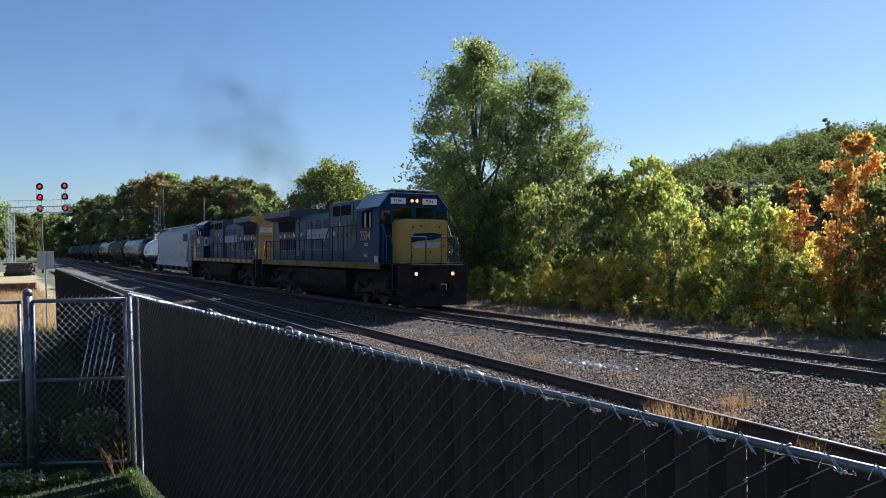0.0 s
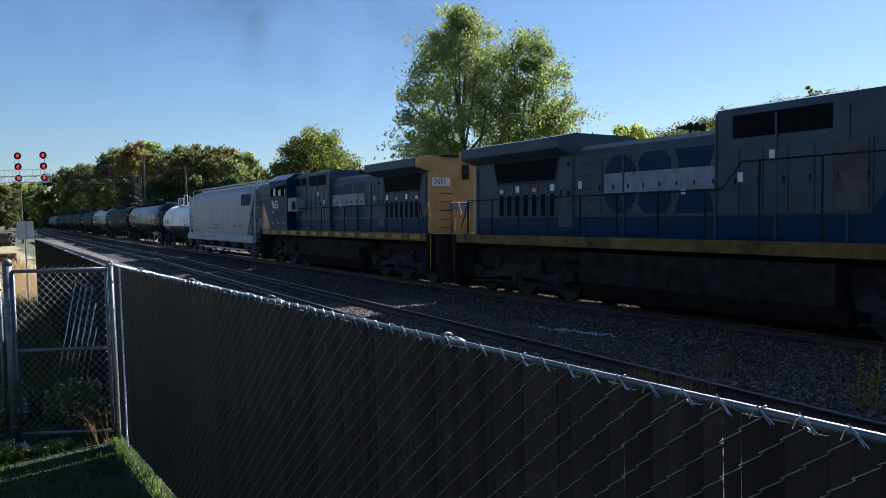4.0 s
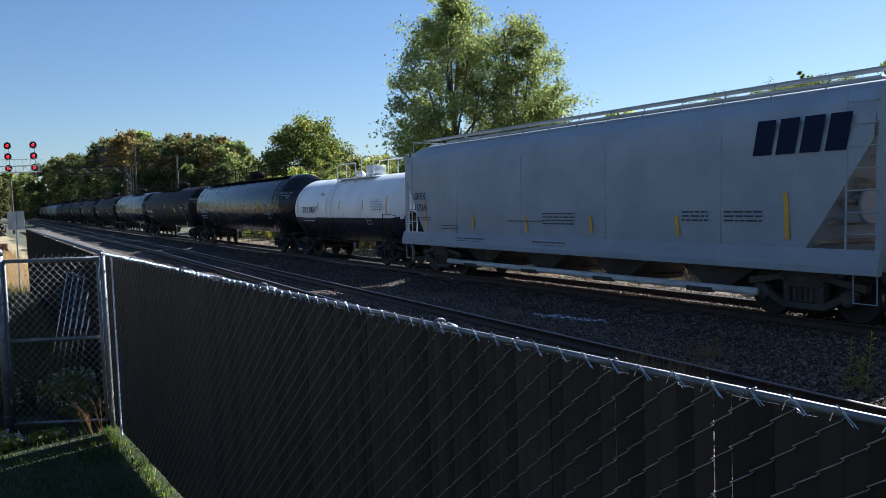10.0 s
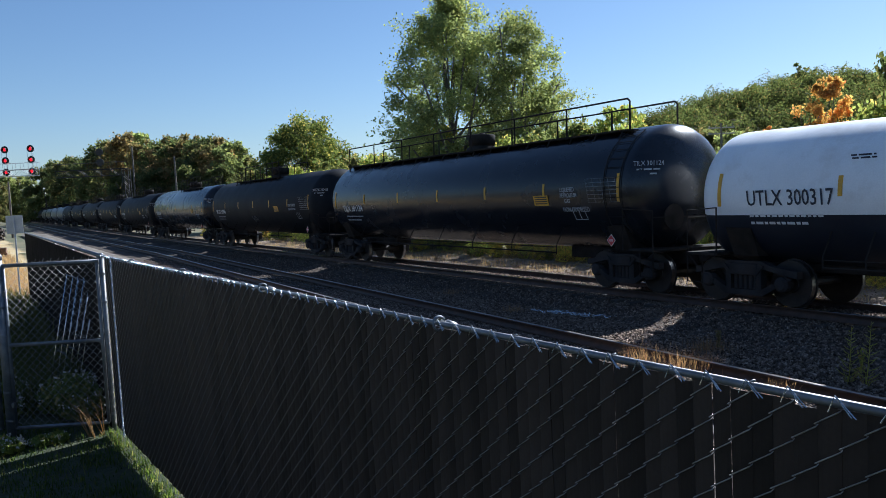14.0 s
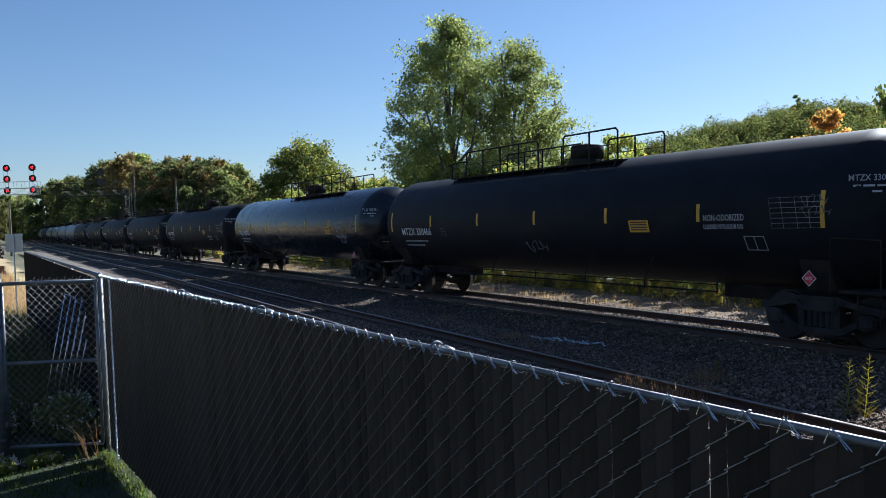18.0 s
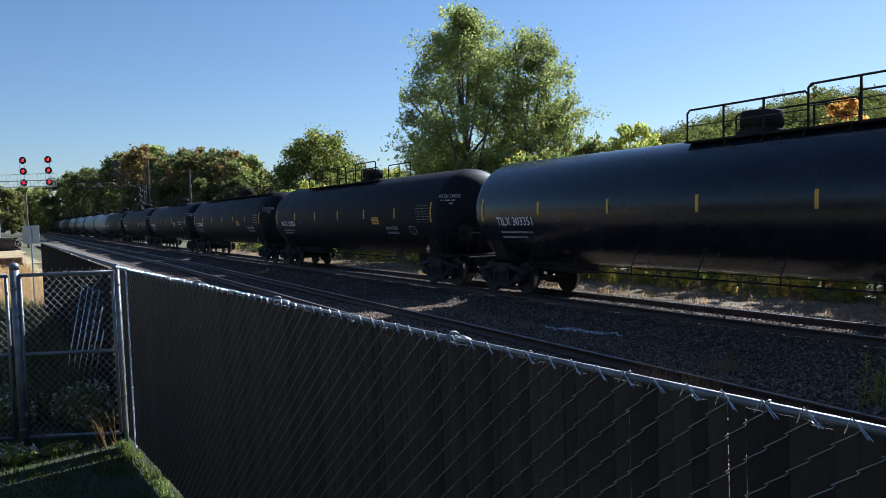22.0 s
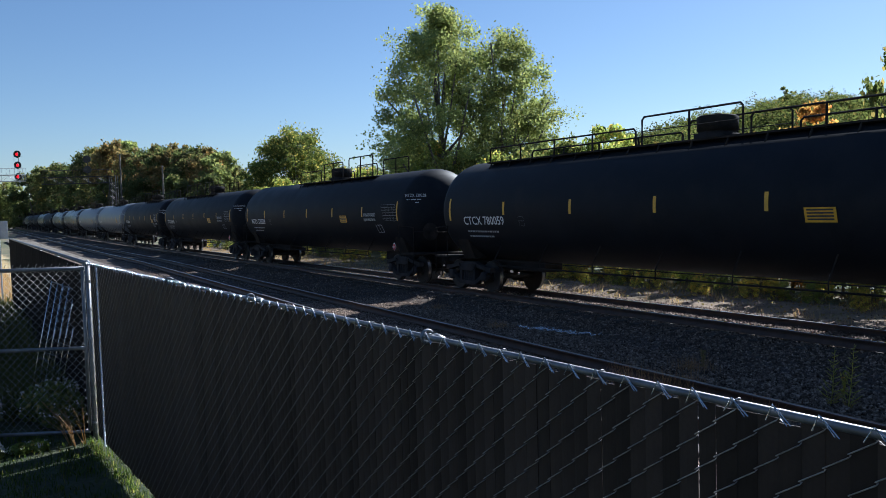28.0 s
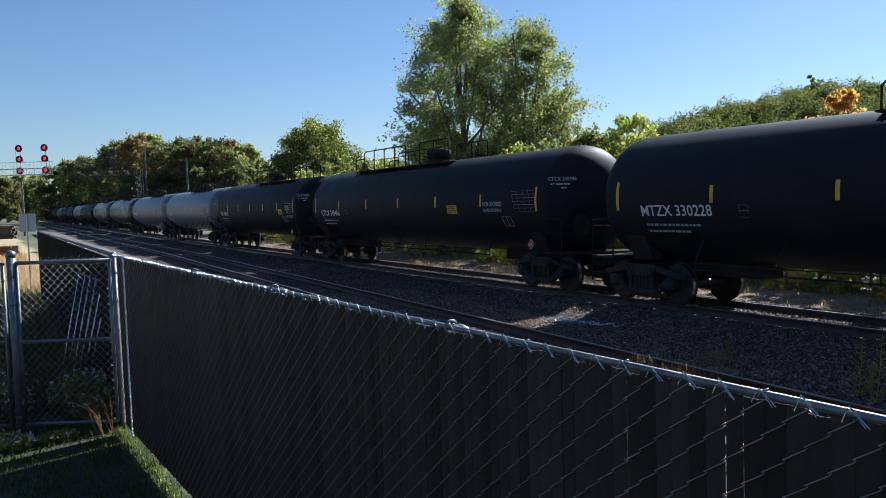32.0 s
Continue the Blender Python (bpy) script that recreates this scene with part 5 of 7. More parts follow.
        part("headlight", bm, M["lamp"] if not second_unit else M["cab_glass"], hl, "lit warm headlight" if not second_unit else "")
    for y in (-0.78, 0.78):
        bm = bmesh.new()
        lathe(bm, [(FX - 0.1, 0.13), (FX + 0.05, 0.13)], "x", 14, (0, y, 1.32))
        dl = part("ditch_light", bm, M["underframe"], c)
        bm = bmesh.new()
        lathe(bm, [(FX + 0.05, 0.075), (FX + 0.065, 0.07)], "x", 14, (0, y, 1.32))
        part("lens", bm, M["lamp"] if not second_unit else M["cab_glass"], dl)
    for k, y in enumerate((-0.95, -0.5, 0.0, 0.5, 0.95)):
        bm = bmesh.new()
        tube(bm, [(cx1 - 0.4 + 0.1 * (k % 2), y, zr + 0.03), (cx1 - 0.4 + 0.1 * (k % 2), y, zr + 0.27)], 0.014, 5)
        part("roof_antenna", bm, M["roof"], c)
    if not second_unit:
        bm = bmesh.new()
        box(bm, cx0 + 0.9, cx1 - 0.02, -0.95, 0.95, zr + 0.12, zr + 0.17, 0.01)
        plate = part("roof_plate", bm, M["roof"], c)
        for y in (-0.8, -0.3, 0.3, 0.8):
            bm = bmesh.new()
            box(bm, cx1 - 0.9, cx1 - 0.1, y - 0.03, y + 0.03, zr, zr + 0.12)
            lathe(bm, [(zr + 0.17, 0.07), (zr + 0.2, 0.07), (zr + 0.23, 0.03)], "z", 10, (cx1 - 0.45, y + 0.12, 0))
            part("rack_fitting", bm, M["roof"], plate)
    # electrical cabinet with its intake
    bm = bmesh.new()
    prism(bm, ((-1.06, dk), (-1.06, 4.3), (-0.98, 4.4), (-0.84, 4.44), (0.84, 4.44), (0.98, 4.4), (1.06, 4.3), (1.06, dk)), 0.7, cx0, "x")
    part("cabinet_hood", bm, M["loco_grey"], c)
    for sg in (-1, 1):
        for x0, x1, z0, z1 in ((1.15, 3.38, 3.78, 4.24),) + (((3.75, 4.4, 3.85, 4.2), (4.55, 5.2, 3.85, 4.2)) if second_unit else ()):
            bm = bmesh.new()
            box(bm, x0, x1, *sorted((sg * 1.05, sg * 1.066)), z0, z1)
            for z in np.arange(z0 + 0.04, z1 - 0.02, 0.06):
                box(bm, x0, x1, *sorted((sg * 1.066, sg * 1.08)), z, z + 0.02)
            part("intake_grille", bm, M["grill"], c)
    # engine hood
    bm = bmesh.new()
    prism(bm, ((-0.93, dk), (-0.93, 3.78), (-0.88, 3.94), (-0.72, 4.06), (0.72, 4.06), (0.88, 3.94), (0.93, 3.78), (0.93, dk)), -4.2, 0.7, "x")
    part("engine_hood", bm, M["loco_grey"], c, "faded grey hood with access doors")
    # radiator compartment with its wings
    bm = bmesh.new()
    prism(bm, ((-0.95, dk), (-0.95, 3.84), (-1.44, 3.99), (-1.5, 4.02), (-1.5, 4.3), (-0.9, 4.42), (0.9, 4.42), (1.5, 4.3), (1.5, 4.02), (1.44, 3.99), (0.95, 3.84), (0.95, dk)), HX, -4.1, "x")
    part("radiator_hood", bm, M["loco_grey"], c)
    bm = bmesh.new()
    prism(bm, ((-0.944, dk), (-0.944, 3.85), (-1.46, 4.0), (-1.46, 4.28), (-0.88, 4.4), (0.88, 4.4), (1.46, 4.28), (1.46, 4.0), (0.944, 3.85), (0.944, dk)), HX - 0.15, HX - 0.004, "x")
    part("end_panel", bm, M["loco_tan"], c, "faded yellow end of the long hood")
    for sg in (-1, 1):
        bm = bmesh.new()
        prism(bm, ((-7.85, 3.82), (-4.75, 3.82), (-4.9, 3.24), (-7.65, 3.24)), *sorted((sg * 0.94, sg * 0.975)), "y")
        screen = part("radiator_grille", bm, M["grill"], c, "dark radiator screen")
        bm = bmesh.new()
        for a, b in (((-7.9, 3.85), (-7.68, 3.2)), ((-7.68, 3.2), (-4.88, 3.2)), ((-4.88, 3.2), (-4.7, 3.85))):
            tube(bm, [(a[0], sg * 0.97, a[1]), (b[0], sg * 0.97, b[1])], 0.022, 4)
        part("screen_frame", bm, M["loco_grey"], screen)
        # panels under the screen, each with a dark filter low in it
        for i in range(7):
            x = -7.66 + 0.41 * i
            bm = bmesh.new()
            box(bm, x, x + 0.38, *sorted((sg * 0.95, sg * 0.965)), 2.24, 3.16, 0.006)
            panel = part("filter_door", bm, M["loco_grey"], c)
            bm = bmesh.new()
            box(bm, x + 0.09, x + 0.29, *sorted((sg * 0.965, sg * 0.975)), 2.26, 2.86)
            part("filter", bm, M["grill"], panel)
            if i % 2 == 0:
                bm = bmesh.new()
                box(bm, x + 0.1, x + 0.28, *sorted((sg * 0.965, sg * 0.97)), 2.94, 3.04 + 0.04 * (i % 4))
                part("notice", bm, M["white" if i != 4 else "yellow"], panel)
        bm = bmesh.new()
        box(bm, -4.72, -4.14, *sorted((sg * 0.95, sg * 0.972)), 1.95, 3.8, 0.008)
        tall = part("tall_door", bm, M["loco_grey"], c)
        bm = bmesh.new()
        for z in (2.85, 3.62):
            lathe(bm, [(sg * 0.972, 0.06), (sg * 1.0, 0.055)], "y", 10, (-4.28, 0, z))
        box(bm, -4.66, -4.6, *sorted((sg * 0.972, sg * 0.985)), 2.75, 2.95)
        part("latch", bm, M["underframe"], tall)
        # tall doors along the hood
        for i in range(8):
            x = -3.5 + 0.52 * i
            bm = bmesh.new()
            box(bm, x, x + 0.48, *sorted((sg * 0.93, sg * 0.95)), 2.3, 3.66, 0.006)
            d = part("hood_door", bm, M["loco_grey"], c)
            bm = bmesh.new()
            box(bm, x + 0.4, x + 0.44, *sorted((sg * 0.95, sg * 0.975)), 2.9, 3.0)
            part("latch", bm, M["underframe"], d)
        for i in range(6):
            x = 0.8 + 0.57 * i
            bm = bmesh.new()
            box(bm, x, x + 0.52, *sorted((sg * 1.06, sg * 1.08)), 2.25, 3.55, 0.006)
            d = part("hood_door", bm, M["loco_grey"], c)
            bm = bmesh.new()
            box(bm, x + 0.42, x + 0.46, *sorted((sg * 1.08, sg * 1.1)), 2.85, 2.98)
            part("latch", bm, M["underframe"], d)
        for x0, x1, y in ((-8.9, -3.6, 0.956), (-3.6, 0.7, 0.938), (0.7, cx0, 1.062)):
            bm = bmesh.new()
            box(bm, max(x0, HX + 0.1), x1, *sorted((sg * y, sg * (y + 0.012))), dk, 2.22)
            part("lower_band", bm, M["blue"], c, "dark blue lower band")
        # the road's mark: three large blue blocks with a pale band across
        for i in range(3):
            bm = bmesh.new()
            u = i * 1.18
            if i == 0:
                prism(bm, [(0.56 + 0.62 * math.cos(a), 0.71 + 0.71 * math.sin(a)) for a in np.linspace(0, 2 * math.pi, 21)[:-1]], -0.002, 0.003, "z")
            elif i == 1:
                prism(bm, ((u + 0.2, 0), (u + 0.85, 0), (u + 1.08, 0.22), (u + 1.0, 0.72), (u + 1.06, 1.2), (u + 0.85, 1.42), (u + 0.2, 1.42), (u + 0.02, 1.2), (u + 0.1, 0.72), (u + 0.02, 0.22)), -0.002, 0.003, "z")
            else:
                prism(bm, ((u, 0), (u + 1.14, 0), (u + 0.86, 0.71), (u + 1.14, 1.42), (u, 1.42), (u + 0.26, 0.71)), -0.002, 0.003, "z")
            part("road_mark", bm, M["blue"], c, "large faded blue mark", m=pose(-2.9 if sg < 0 else 0.65, sg * 0.956, 2.3, 90, 0, 0 if sg < 0 else 180))
        bm = bmesh.new()
        box(bm, 0, 3.5, 0.5, 0.98, 0.003, 0.006)
        part("road_mark_band", bm, M["mark_pale"], c, m=pose(-2.9 if sg < 0 else 0.65, sg * 0.956, 2.3, 90, 0, 0 if sg < 0 else 180))
        # stickers, a tan door and grab irons
        rs = random.Random(8 + sg)
        for x, z in ((-3.9, 2.95), (-0.35, 2.7), (0.35, 2.95), (2.05, 3.3), (1.3, 2.9)):
            bm = bmesh.new()
            box(bm, x, x + 0.13, *sorted((sg * (0.956 if x < 0.7 else 1.082), sg * (0.962 if x < 0.7 else 1.087))), z, z + 0.19)
            part("sticker", bm, M["white"], c)
        if not second_unit:
            bm = bmesh.new()
            box(bm, 3.42, 4.1, *sorted((sg * 1.082, sg * 1.1)), 2.3, 3.5, 0.006)
            part("cabinet_door", bm, M["bay"], c, "brown cabinet door")
        for x in (-4.35, -3.65, 0.66):
            for k in range(5):
                bm = bmesh.new()
                z = 2.3 + 0.32 * k
                tube(bm, [(x, sg * 0.95, z), (x, sg * 1.03, z), (x + 0.3, sg * 1.03, z), (x + 0.3, sg * 0.95, z)], 0.012, 5)
                part("grab_iron", bm, M["loco_grey"], c)
        for x in (HX + 0.15, -2.2, 0.72, 2.2, 3.7):
            bm = bmesh.new()
            yb = 0.95 if x < 0.7 else 1.062
            zb = 3.7 if x < 0.7 else 4.2
            box(bm, x - 0.025, x + 0.025, *sorted((sg * yb, sg * (yb + 0.03))), dk + 0.02, zb, 0.006)
            part("hood_rib", bm, M["loco_grey"], c)
        # handrail with stanchions
        bm = bmesh.new()
        y = sg * 1.44
        top = [(-9.0, y, dk + 0.2), (-8.6, y, dk + 1.02)] + ([(1.2, y, dk + 1.02), (1.7, y, dk + 1.55), (5.0, y, dk + 1.55)] if not second_unit else [(3.8, y, dk + 1.02)])
        tube(bm, top, 0.019, 6)
        for x in np.arange(-8.6, 3.9, 1.34):
            tube(bm, [(x, y, dk - 0.1), (x, y, dk + (1.55 if x > 1.7 and not second_unit else 1.02))], 0.019, 6)
        part("handrail", bm, M["underframe"], c)
        if not second_unit:
            bm = bmesh.new()
            tube(bm, [(7.2, y, dk + 1.5), (7.75, y, dk + 1.5), (8.0, y, dk + 1.05), (8.5, y, dk + 1.0), (8.62, y, dk + 0.7), (8.62, y, 0.75)], 0.02, 6)
            tube(bm, [(7.75, y, dk + 1.5), (7.75, y, dk)], 0.02, 6)
            tube(bm, [(8.1, y, dk + 1.03), (8.1, y, dk)], 0.02, 6)
            part("corner_handrail", bm, M["loco_grey"], c, "grey-blue painted grab rail")
        bm = bmesh.new()
        tube(bm, [(-9.0, y, dk + 0.6), (-9.2, y, dk + 1.0), (-9.4, y, dk + 0.5), (-9.38, y, 0.55)], 0.02, 6)
        tube(bm, [(RX + 0.05, y * 0.96, dk + 1.0), (RX + 0.05, y * 0.96, 0.7)], 0.02, 6)
        part("corner_handrail", bm, M["loco_yellow"], c)
        # steps
        for xs in (FX - 0.42, RX + 0.45):
            bm = bmesh.new()
            for k in range(4):
                z = 0.42 + 0.3 * k
                box(bm, xs - 0.28, xs + 0.28, *sorted((sg * (1.5 - 0.06 * k), sg * (1.2 - 0.06 * k))), z, z + 0.03)
            box(bm, xs - 0.3, xs - 0.27, *sorted((sg * 1.5, sg * 0.95)), 0.4, dk)
            box(bm, xs + 0.27, xs + 0.3, *sorted((sg * 1.5, sg * 0.95)), 0.4, dk)
            part("step", bm, M["underframe"], c)
    # ends: pilot, plough, couplers, hoses
    for sgn, xe in ((1, FX), (-1, RX)):
        bm = bmesh.new()
        box(bm, *sorted((xe - sgn * 0.12, xe)), -1.48, 1.48, 0.55, dk, 0.01)
        part("pilot_plate", bm, M["underframe"], c)
        bm = bmesh.new()
        v = [bm.verts.new(p) for p in ((xe + sgn * 0.05, -1.4, 0.62), (xe + sgn * 0.05, 1.4, 0.62), (xe + sgn * 0.12, 1.35, 0.12), (xe + sgn * 0.3, 0.0, 0.12), (xe + sgn * 0.12, -1.35, 0.12), (xe + sgn * 0.2, 0.0, 0.62), (xe - sgn * 0.1, -1.4, 0.62), (xe - sgn * 0.1, 1.4, 0.62), (xe - sgn * 0.1, 1.35, 0.12), (xe - sgn * 0.1, -1.35, 0.12))]
        for q in ((0, 5, 3, 4), (5, 1, 2, 3), (0, 6, 7, 1, 5), (9, 4, 3, 2, 8), (0, 4, 9, 6), (1, 7, 8, 2), (6, 9, 8, 7)):
            bm.faces.new([v[i] for i in q])
        bmesh.ops.recalc_face_normals(bm, faces=bm.faces[:])
        part("plough", bm, M["underframe"], c, "dark steel snow plough")
        coupler(c, xe, sgn)
        bm = bmesh.new()
        box(bm, *sorted((xe - sgn * 0.05, xe + sgn * 0.22)), -1.15, 1.15, dk - 0.14, dk - 0.04, 0.02)
        part("anticlimber", bm, M["underframe"], c)
        for y in (-0.95, 0.95):
            bm = bmesh.new()
            tube(bm, [(xe - sgn * 0.05, y, dk), (xe - sgn * 0.05, y, dk + 1.0), (xe - sgn * 0.05, y * 0.35, dk + 1.0), (xe - sgn * 0.05, y * 0.35, dk)], 0.032, 6)
            part("end_rail", bm, M["loco_grey"], c)
            bm = bmesh.new()
            tube(bm, [(xe, y * 0.8, 1.0), (xe + sgn * 0.2, y * 0.8, 0.8), (xe + sgn * 0.22, y * 0.75, 0.45)], 0.03, 6)
            tube(bm, [(xe, y * 0.65, 1.0), (xe + sgn * 0.2, y * 0.65, 0.8), (xe + sgn * 0.22, y * 0.6, 0.45)], 0.03, 6)
            part("air_hose", bm, M["underframe"], c)
    # long-hood end fittings
    bm = bmesh.new()
    box(bm, EX - 0.04, EX, 0.16, 0.88, 3.34, 3.64, 0.01)
    nb = part("number_board", bm, M["white"], c, "white number board")
    words(number, 0.24, M["ink"], nb, pose(EX - 0.044, 0.81, 3.41, 90, 0, -90))
    bm = bmesh.new()
    box(bm, EX - 0.08, EX, -0.6, -0.32, 3.6, 4.12, 0.02)
    hb = part("headlight_box", bm, M["underframe"], c)
    for z in (3.74, 3.98):
        bm = bmesh.new()
        lathe(bm, [(EX - 0.08, 0.09), (EX - 0.095, 0.08)], "x", 12, (0, -0.46, z))
        part("headlight", bm, M["cab_glass"], hb)
    for k in range(5):
        bm = bmesh.new()
        z = 1.9 + 0.3 * k
        tube(bm, [(EX, 0.1, z), (EX - 0.08, 0.1, z), (EX - 0.08, 0.52, z), (EX, 0.52, z)], 0.014, 5)
        part("grab_iron", bm, M["underframe"], c)
    bm = bmesh.new()
    box(bm, EX - 0.012, EX, -0.75, 0.25, 2.5, 2.75)
    part("end_mark", bm, M["mark_pale"], c, "faded pale patch")
    for y in (-0.35, 0.35):
        bm = bmesh.new()
        tube(bm, [(RX, y, dk - 0.1), (RX - 0.12, y, dk - 0.3), (RX - 0.2, y * 0.7, dk - 0.15), (RX - 0.1, y * 0.5, dk + 0.05)], 0.022, 6)
        part("cable", bm, M["loco_yellow"], c, "yellow jumper cable")
    # roof: exhaust, horns, fans
    bm = bmesh.new()
    box(bm, -2.9, -2.1, -0.3, 0.3, 3.96, 4.12, 0.03)
    part("exhaust_stack", bm, M["underframe"], c)
    bm = bmesh.new()
    for y in (-0.2, 0.0, 0.2):
        lathe(bm, [(-1.2, 0.03), (-0.95, 0.04), (-0.8, 0.1)], "x", 10, (0, y, 4.28))
    tube(bm, [(-1.0, 0, 3.96), (-1.0, 0, 4.28)], 0.03, 6)
    part("horn", bm, M["underframe"], c)
    bm = bmesh.new()
    for x in (-8.0, -6.2):
        lathe(bm, [(4.36, 0.72), (4.43, 0.72), (4.44, 0.66), (4.42, 0.6), (4.42, 0.05)], "z", 20, (x, 0, 0))
    part("radiator_fan", bm, M["underframe"], c)
    bm = bmesh.new()
    box(bm, -9.3, 9.0, -1.0, 1.0, 0.75, 1.3)
    box(bm, -3.9, 3.9, -0.8, 0.8, 0.2, 0.8)
    part("underframe_gear", bm, M["underframe"], c)
    for x in (6.4, -6.4):
        loco_truck(c, x)
    return c


TRAIN = []          # (car, its place along the train, half the distance of its trucks, faces backward)
lead = locomotive("7594", "blue, grey and yellow diesel locomotive leading the train, headlights lit")
TRAIN.append((lead, -21.6, 6.4, False))
trail = locomotive("7655", "faded blue and grey diesel locomotive running hood first, tan end", True)
TRAIN.append((trail, -42.0, 6.4, True))
hopper = hopper_car()
TRAIN.append((hopper, -61.45, 6.75, False))
white_tank = tank_car("white and black tank car with white platform railings", "tank_white", "UTLX", "300317", 2.15, 1.37, 5.0, 0.62, "s", low=1.8, lettering="ink")
TRAIN.append((white_tank, -76.5, 4.4, False))
MARKS = (("TILX", "301124"), ("MTZX", "330466"), ("TILX", "303351"), ("MTZX", "330220"), ("CTCX", "780059"), ("MTZX", "330228"), ("CTCX", "349446"))
TILT = (0, 20.1, 40.15, 60.3, 80.55, 100.9, 121.0)
BLACK = "matt black tank car with yellow reflector stripes and white lettering"
for i, (a, b) in enumerate(MARKS):
    ob = tank_car(BLACK if i else "black tank car with long railings and grey scuffs on its shell", "tank_blue" if i in (0, 2) else "tank_black", a, b, style=("l", "a", "n", "a", "m", "b", "a")[i],
                  note={3: (4.75, -0.56, 0.72), 4: (5.85, -0.56, 1.0)}.get(i, (5.75, -0.14, 0.72)))
    if i == 1:
        scrawl(ob)
        scrawl(ob, 7.95, 2.62, 0.62)
        scrawl(ob, 7.98, 2.42, 0.66)
    TRAIN.append((ob, -92.5 - TILT[i], 8.08, False))
plain = {}
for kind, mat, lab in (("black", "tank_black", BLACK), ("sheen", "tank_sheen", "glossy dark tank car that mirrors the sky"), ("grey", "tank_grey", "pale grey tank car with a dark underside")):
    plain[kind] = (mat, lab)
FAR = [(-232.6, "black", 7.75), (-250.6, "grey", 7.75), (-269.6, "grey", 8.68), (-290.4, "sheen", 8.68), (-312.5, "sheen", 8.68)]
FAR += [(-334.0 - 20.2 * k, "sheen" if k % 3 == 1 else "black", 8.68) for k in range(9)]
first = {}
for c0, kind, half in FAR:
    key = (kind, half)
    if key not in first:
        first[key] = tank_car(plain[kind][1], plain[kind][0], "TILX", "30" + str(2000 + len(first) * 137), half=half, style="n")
        ob = first[key]
    else:
        ob = copy_thing(first[key], Matrix.Identity(4))
    TRAIN.append((ob, c0, half - 0.6, False))


# ---- plants ----
def leaf_quads(rng, P, size, out=None):
    """One kite-shaped leaf at each place, turned at random, or facing roughly the way that out gives."""
    n = len(P)
    a = rng.normal(size=(n, 3))
    if out is not None:
        face = out + rng.normal(size=(n, 3)) * 0.8
        face /= np.linalg.norm(face, axis=1)[:, None]
        a -= (a * face).sum(1)[:, None] * face
    a /= np.linalg.norm(a, axis=1)[:, None]
    b = rng.normal(size=(n, 3))
    if out is not None:
        b = np.cross(face, a)
    b -= (a * b).sum(1)[:, None] * a
    b /= np.linalg.norm(b, axis=1)[:, None]
    s = (size * rng.uniform(0.6, 1.4, n))[:, None]
    V = np.stack([P + a * s, P + b * s * 0.62, P - a * s * 0.8, P - b * s * 0.62], 1).reshape(-1, 3)
    return V, np.arange(4 * n).reshape(-1, 4)


CROWN = {"oval": ((0, 0.45), (0.2, 0.9), (0.45, 1.0), (0.75, 0.8), (0.92, 0.5), (1, 0.2)),
         "egg": ((0, 0.5), (0.1, 0.85), (0.27, 1.0), (0.5, 0.88), (0.72, 0.62), (0.88, 0.38), (1, 0.08)),
         "shrub": ((0, 0.85), (0.3, 1.0), (0.6, 0.82), (0.85, 0.5), (1, 0.12))}


def clumps(rng, h, w, lo, n, shape="oval"):
    """Centres and radii of the leaf clumps of a crown of height h and width w, bare below lo; they sit in groups at the ends of limbs."""
    out, prof = [], CROWN[shape]
    while len(out) < n:
        u = rng.uniform(0, 1)
        r = float(np.interp(u, [p for p, _ in prof], [q for _, q in prof]))
        a, k = rng.uniform(0, 2 * math.pi), math.sqrt(rng.uniform(0.1, 1))
        cx, cy, cz = w / 2 * r * k * math.cos(a), w / 2 * r * k * math.sin(a), lo + (h - lo) * u * 0.97
        size = rng.uniform(0.7, 1.2) * (0.6 + 0.4 * r)
        for j in range(2):
            d = rng.normal(size=3)
            out.append((cx + d[0] * 0.06 * w * size, cy + d[1] * 0.06 * w * size, min(h, cz + d[2] * 0.03 * h * size), rng.uniform(0.055, 0.115) * min(w, h) * size))
    return out[:n]


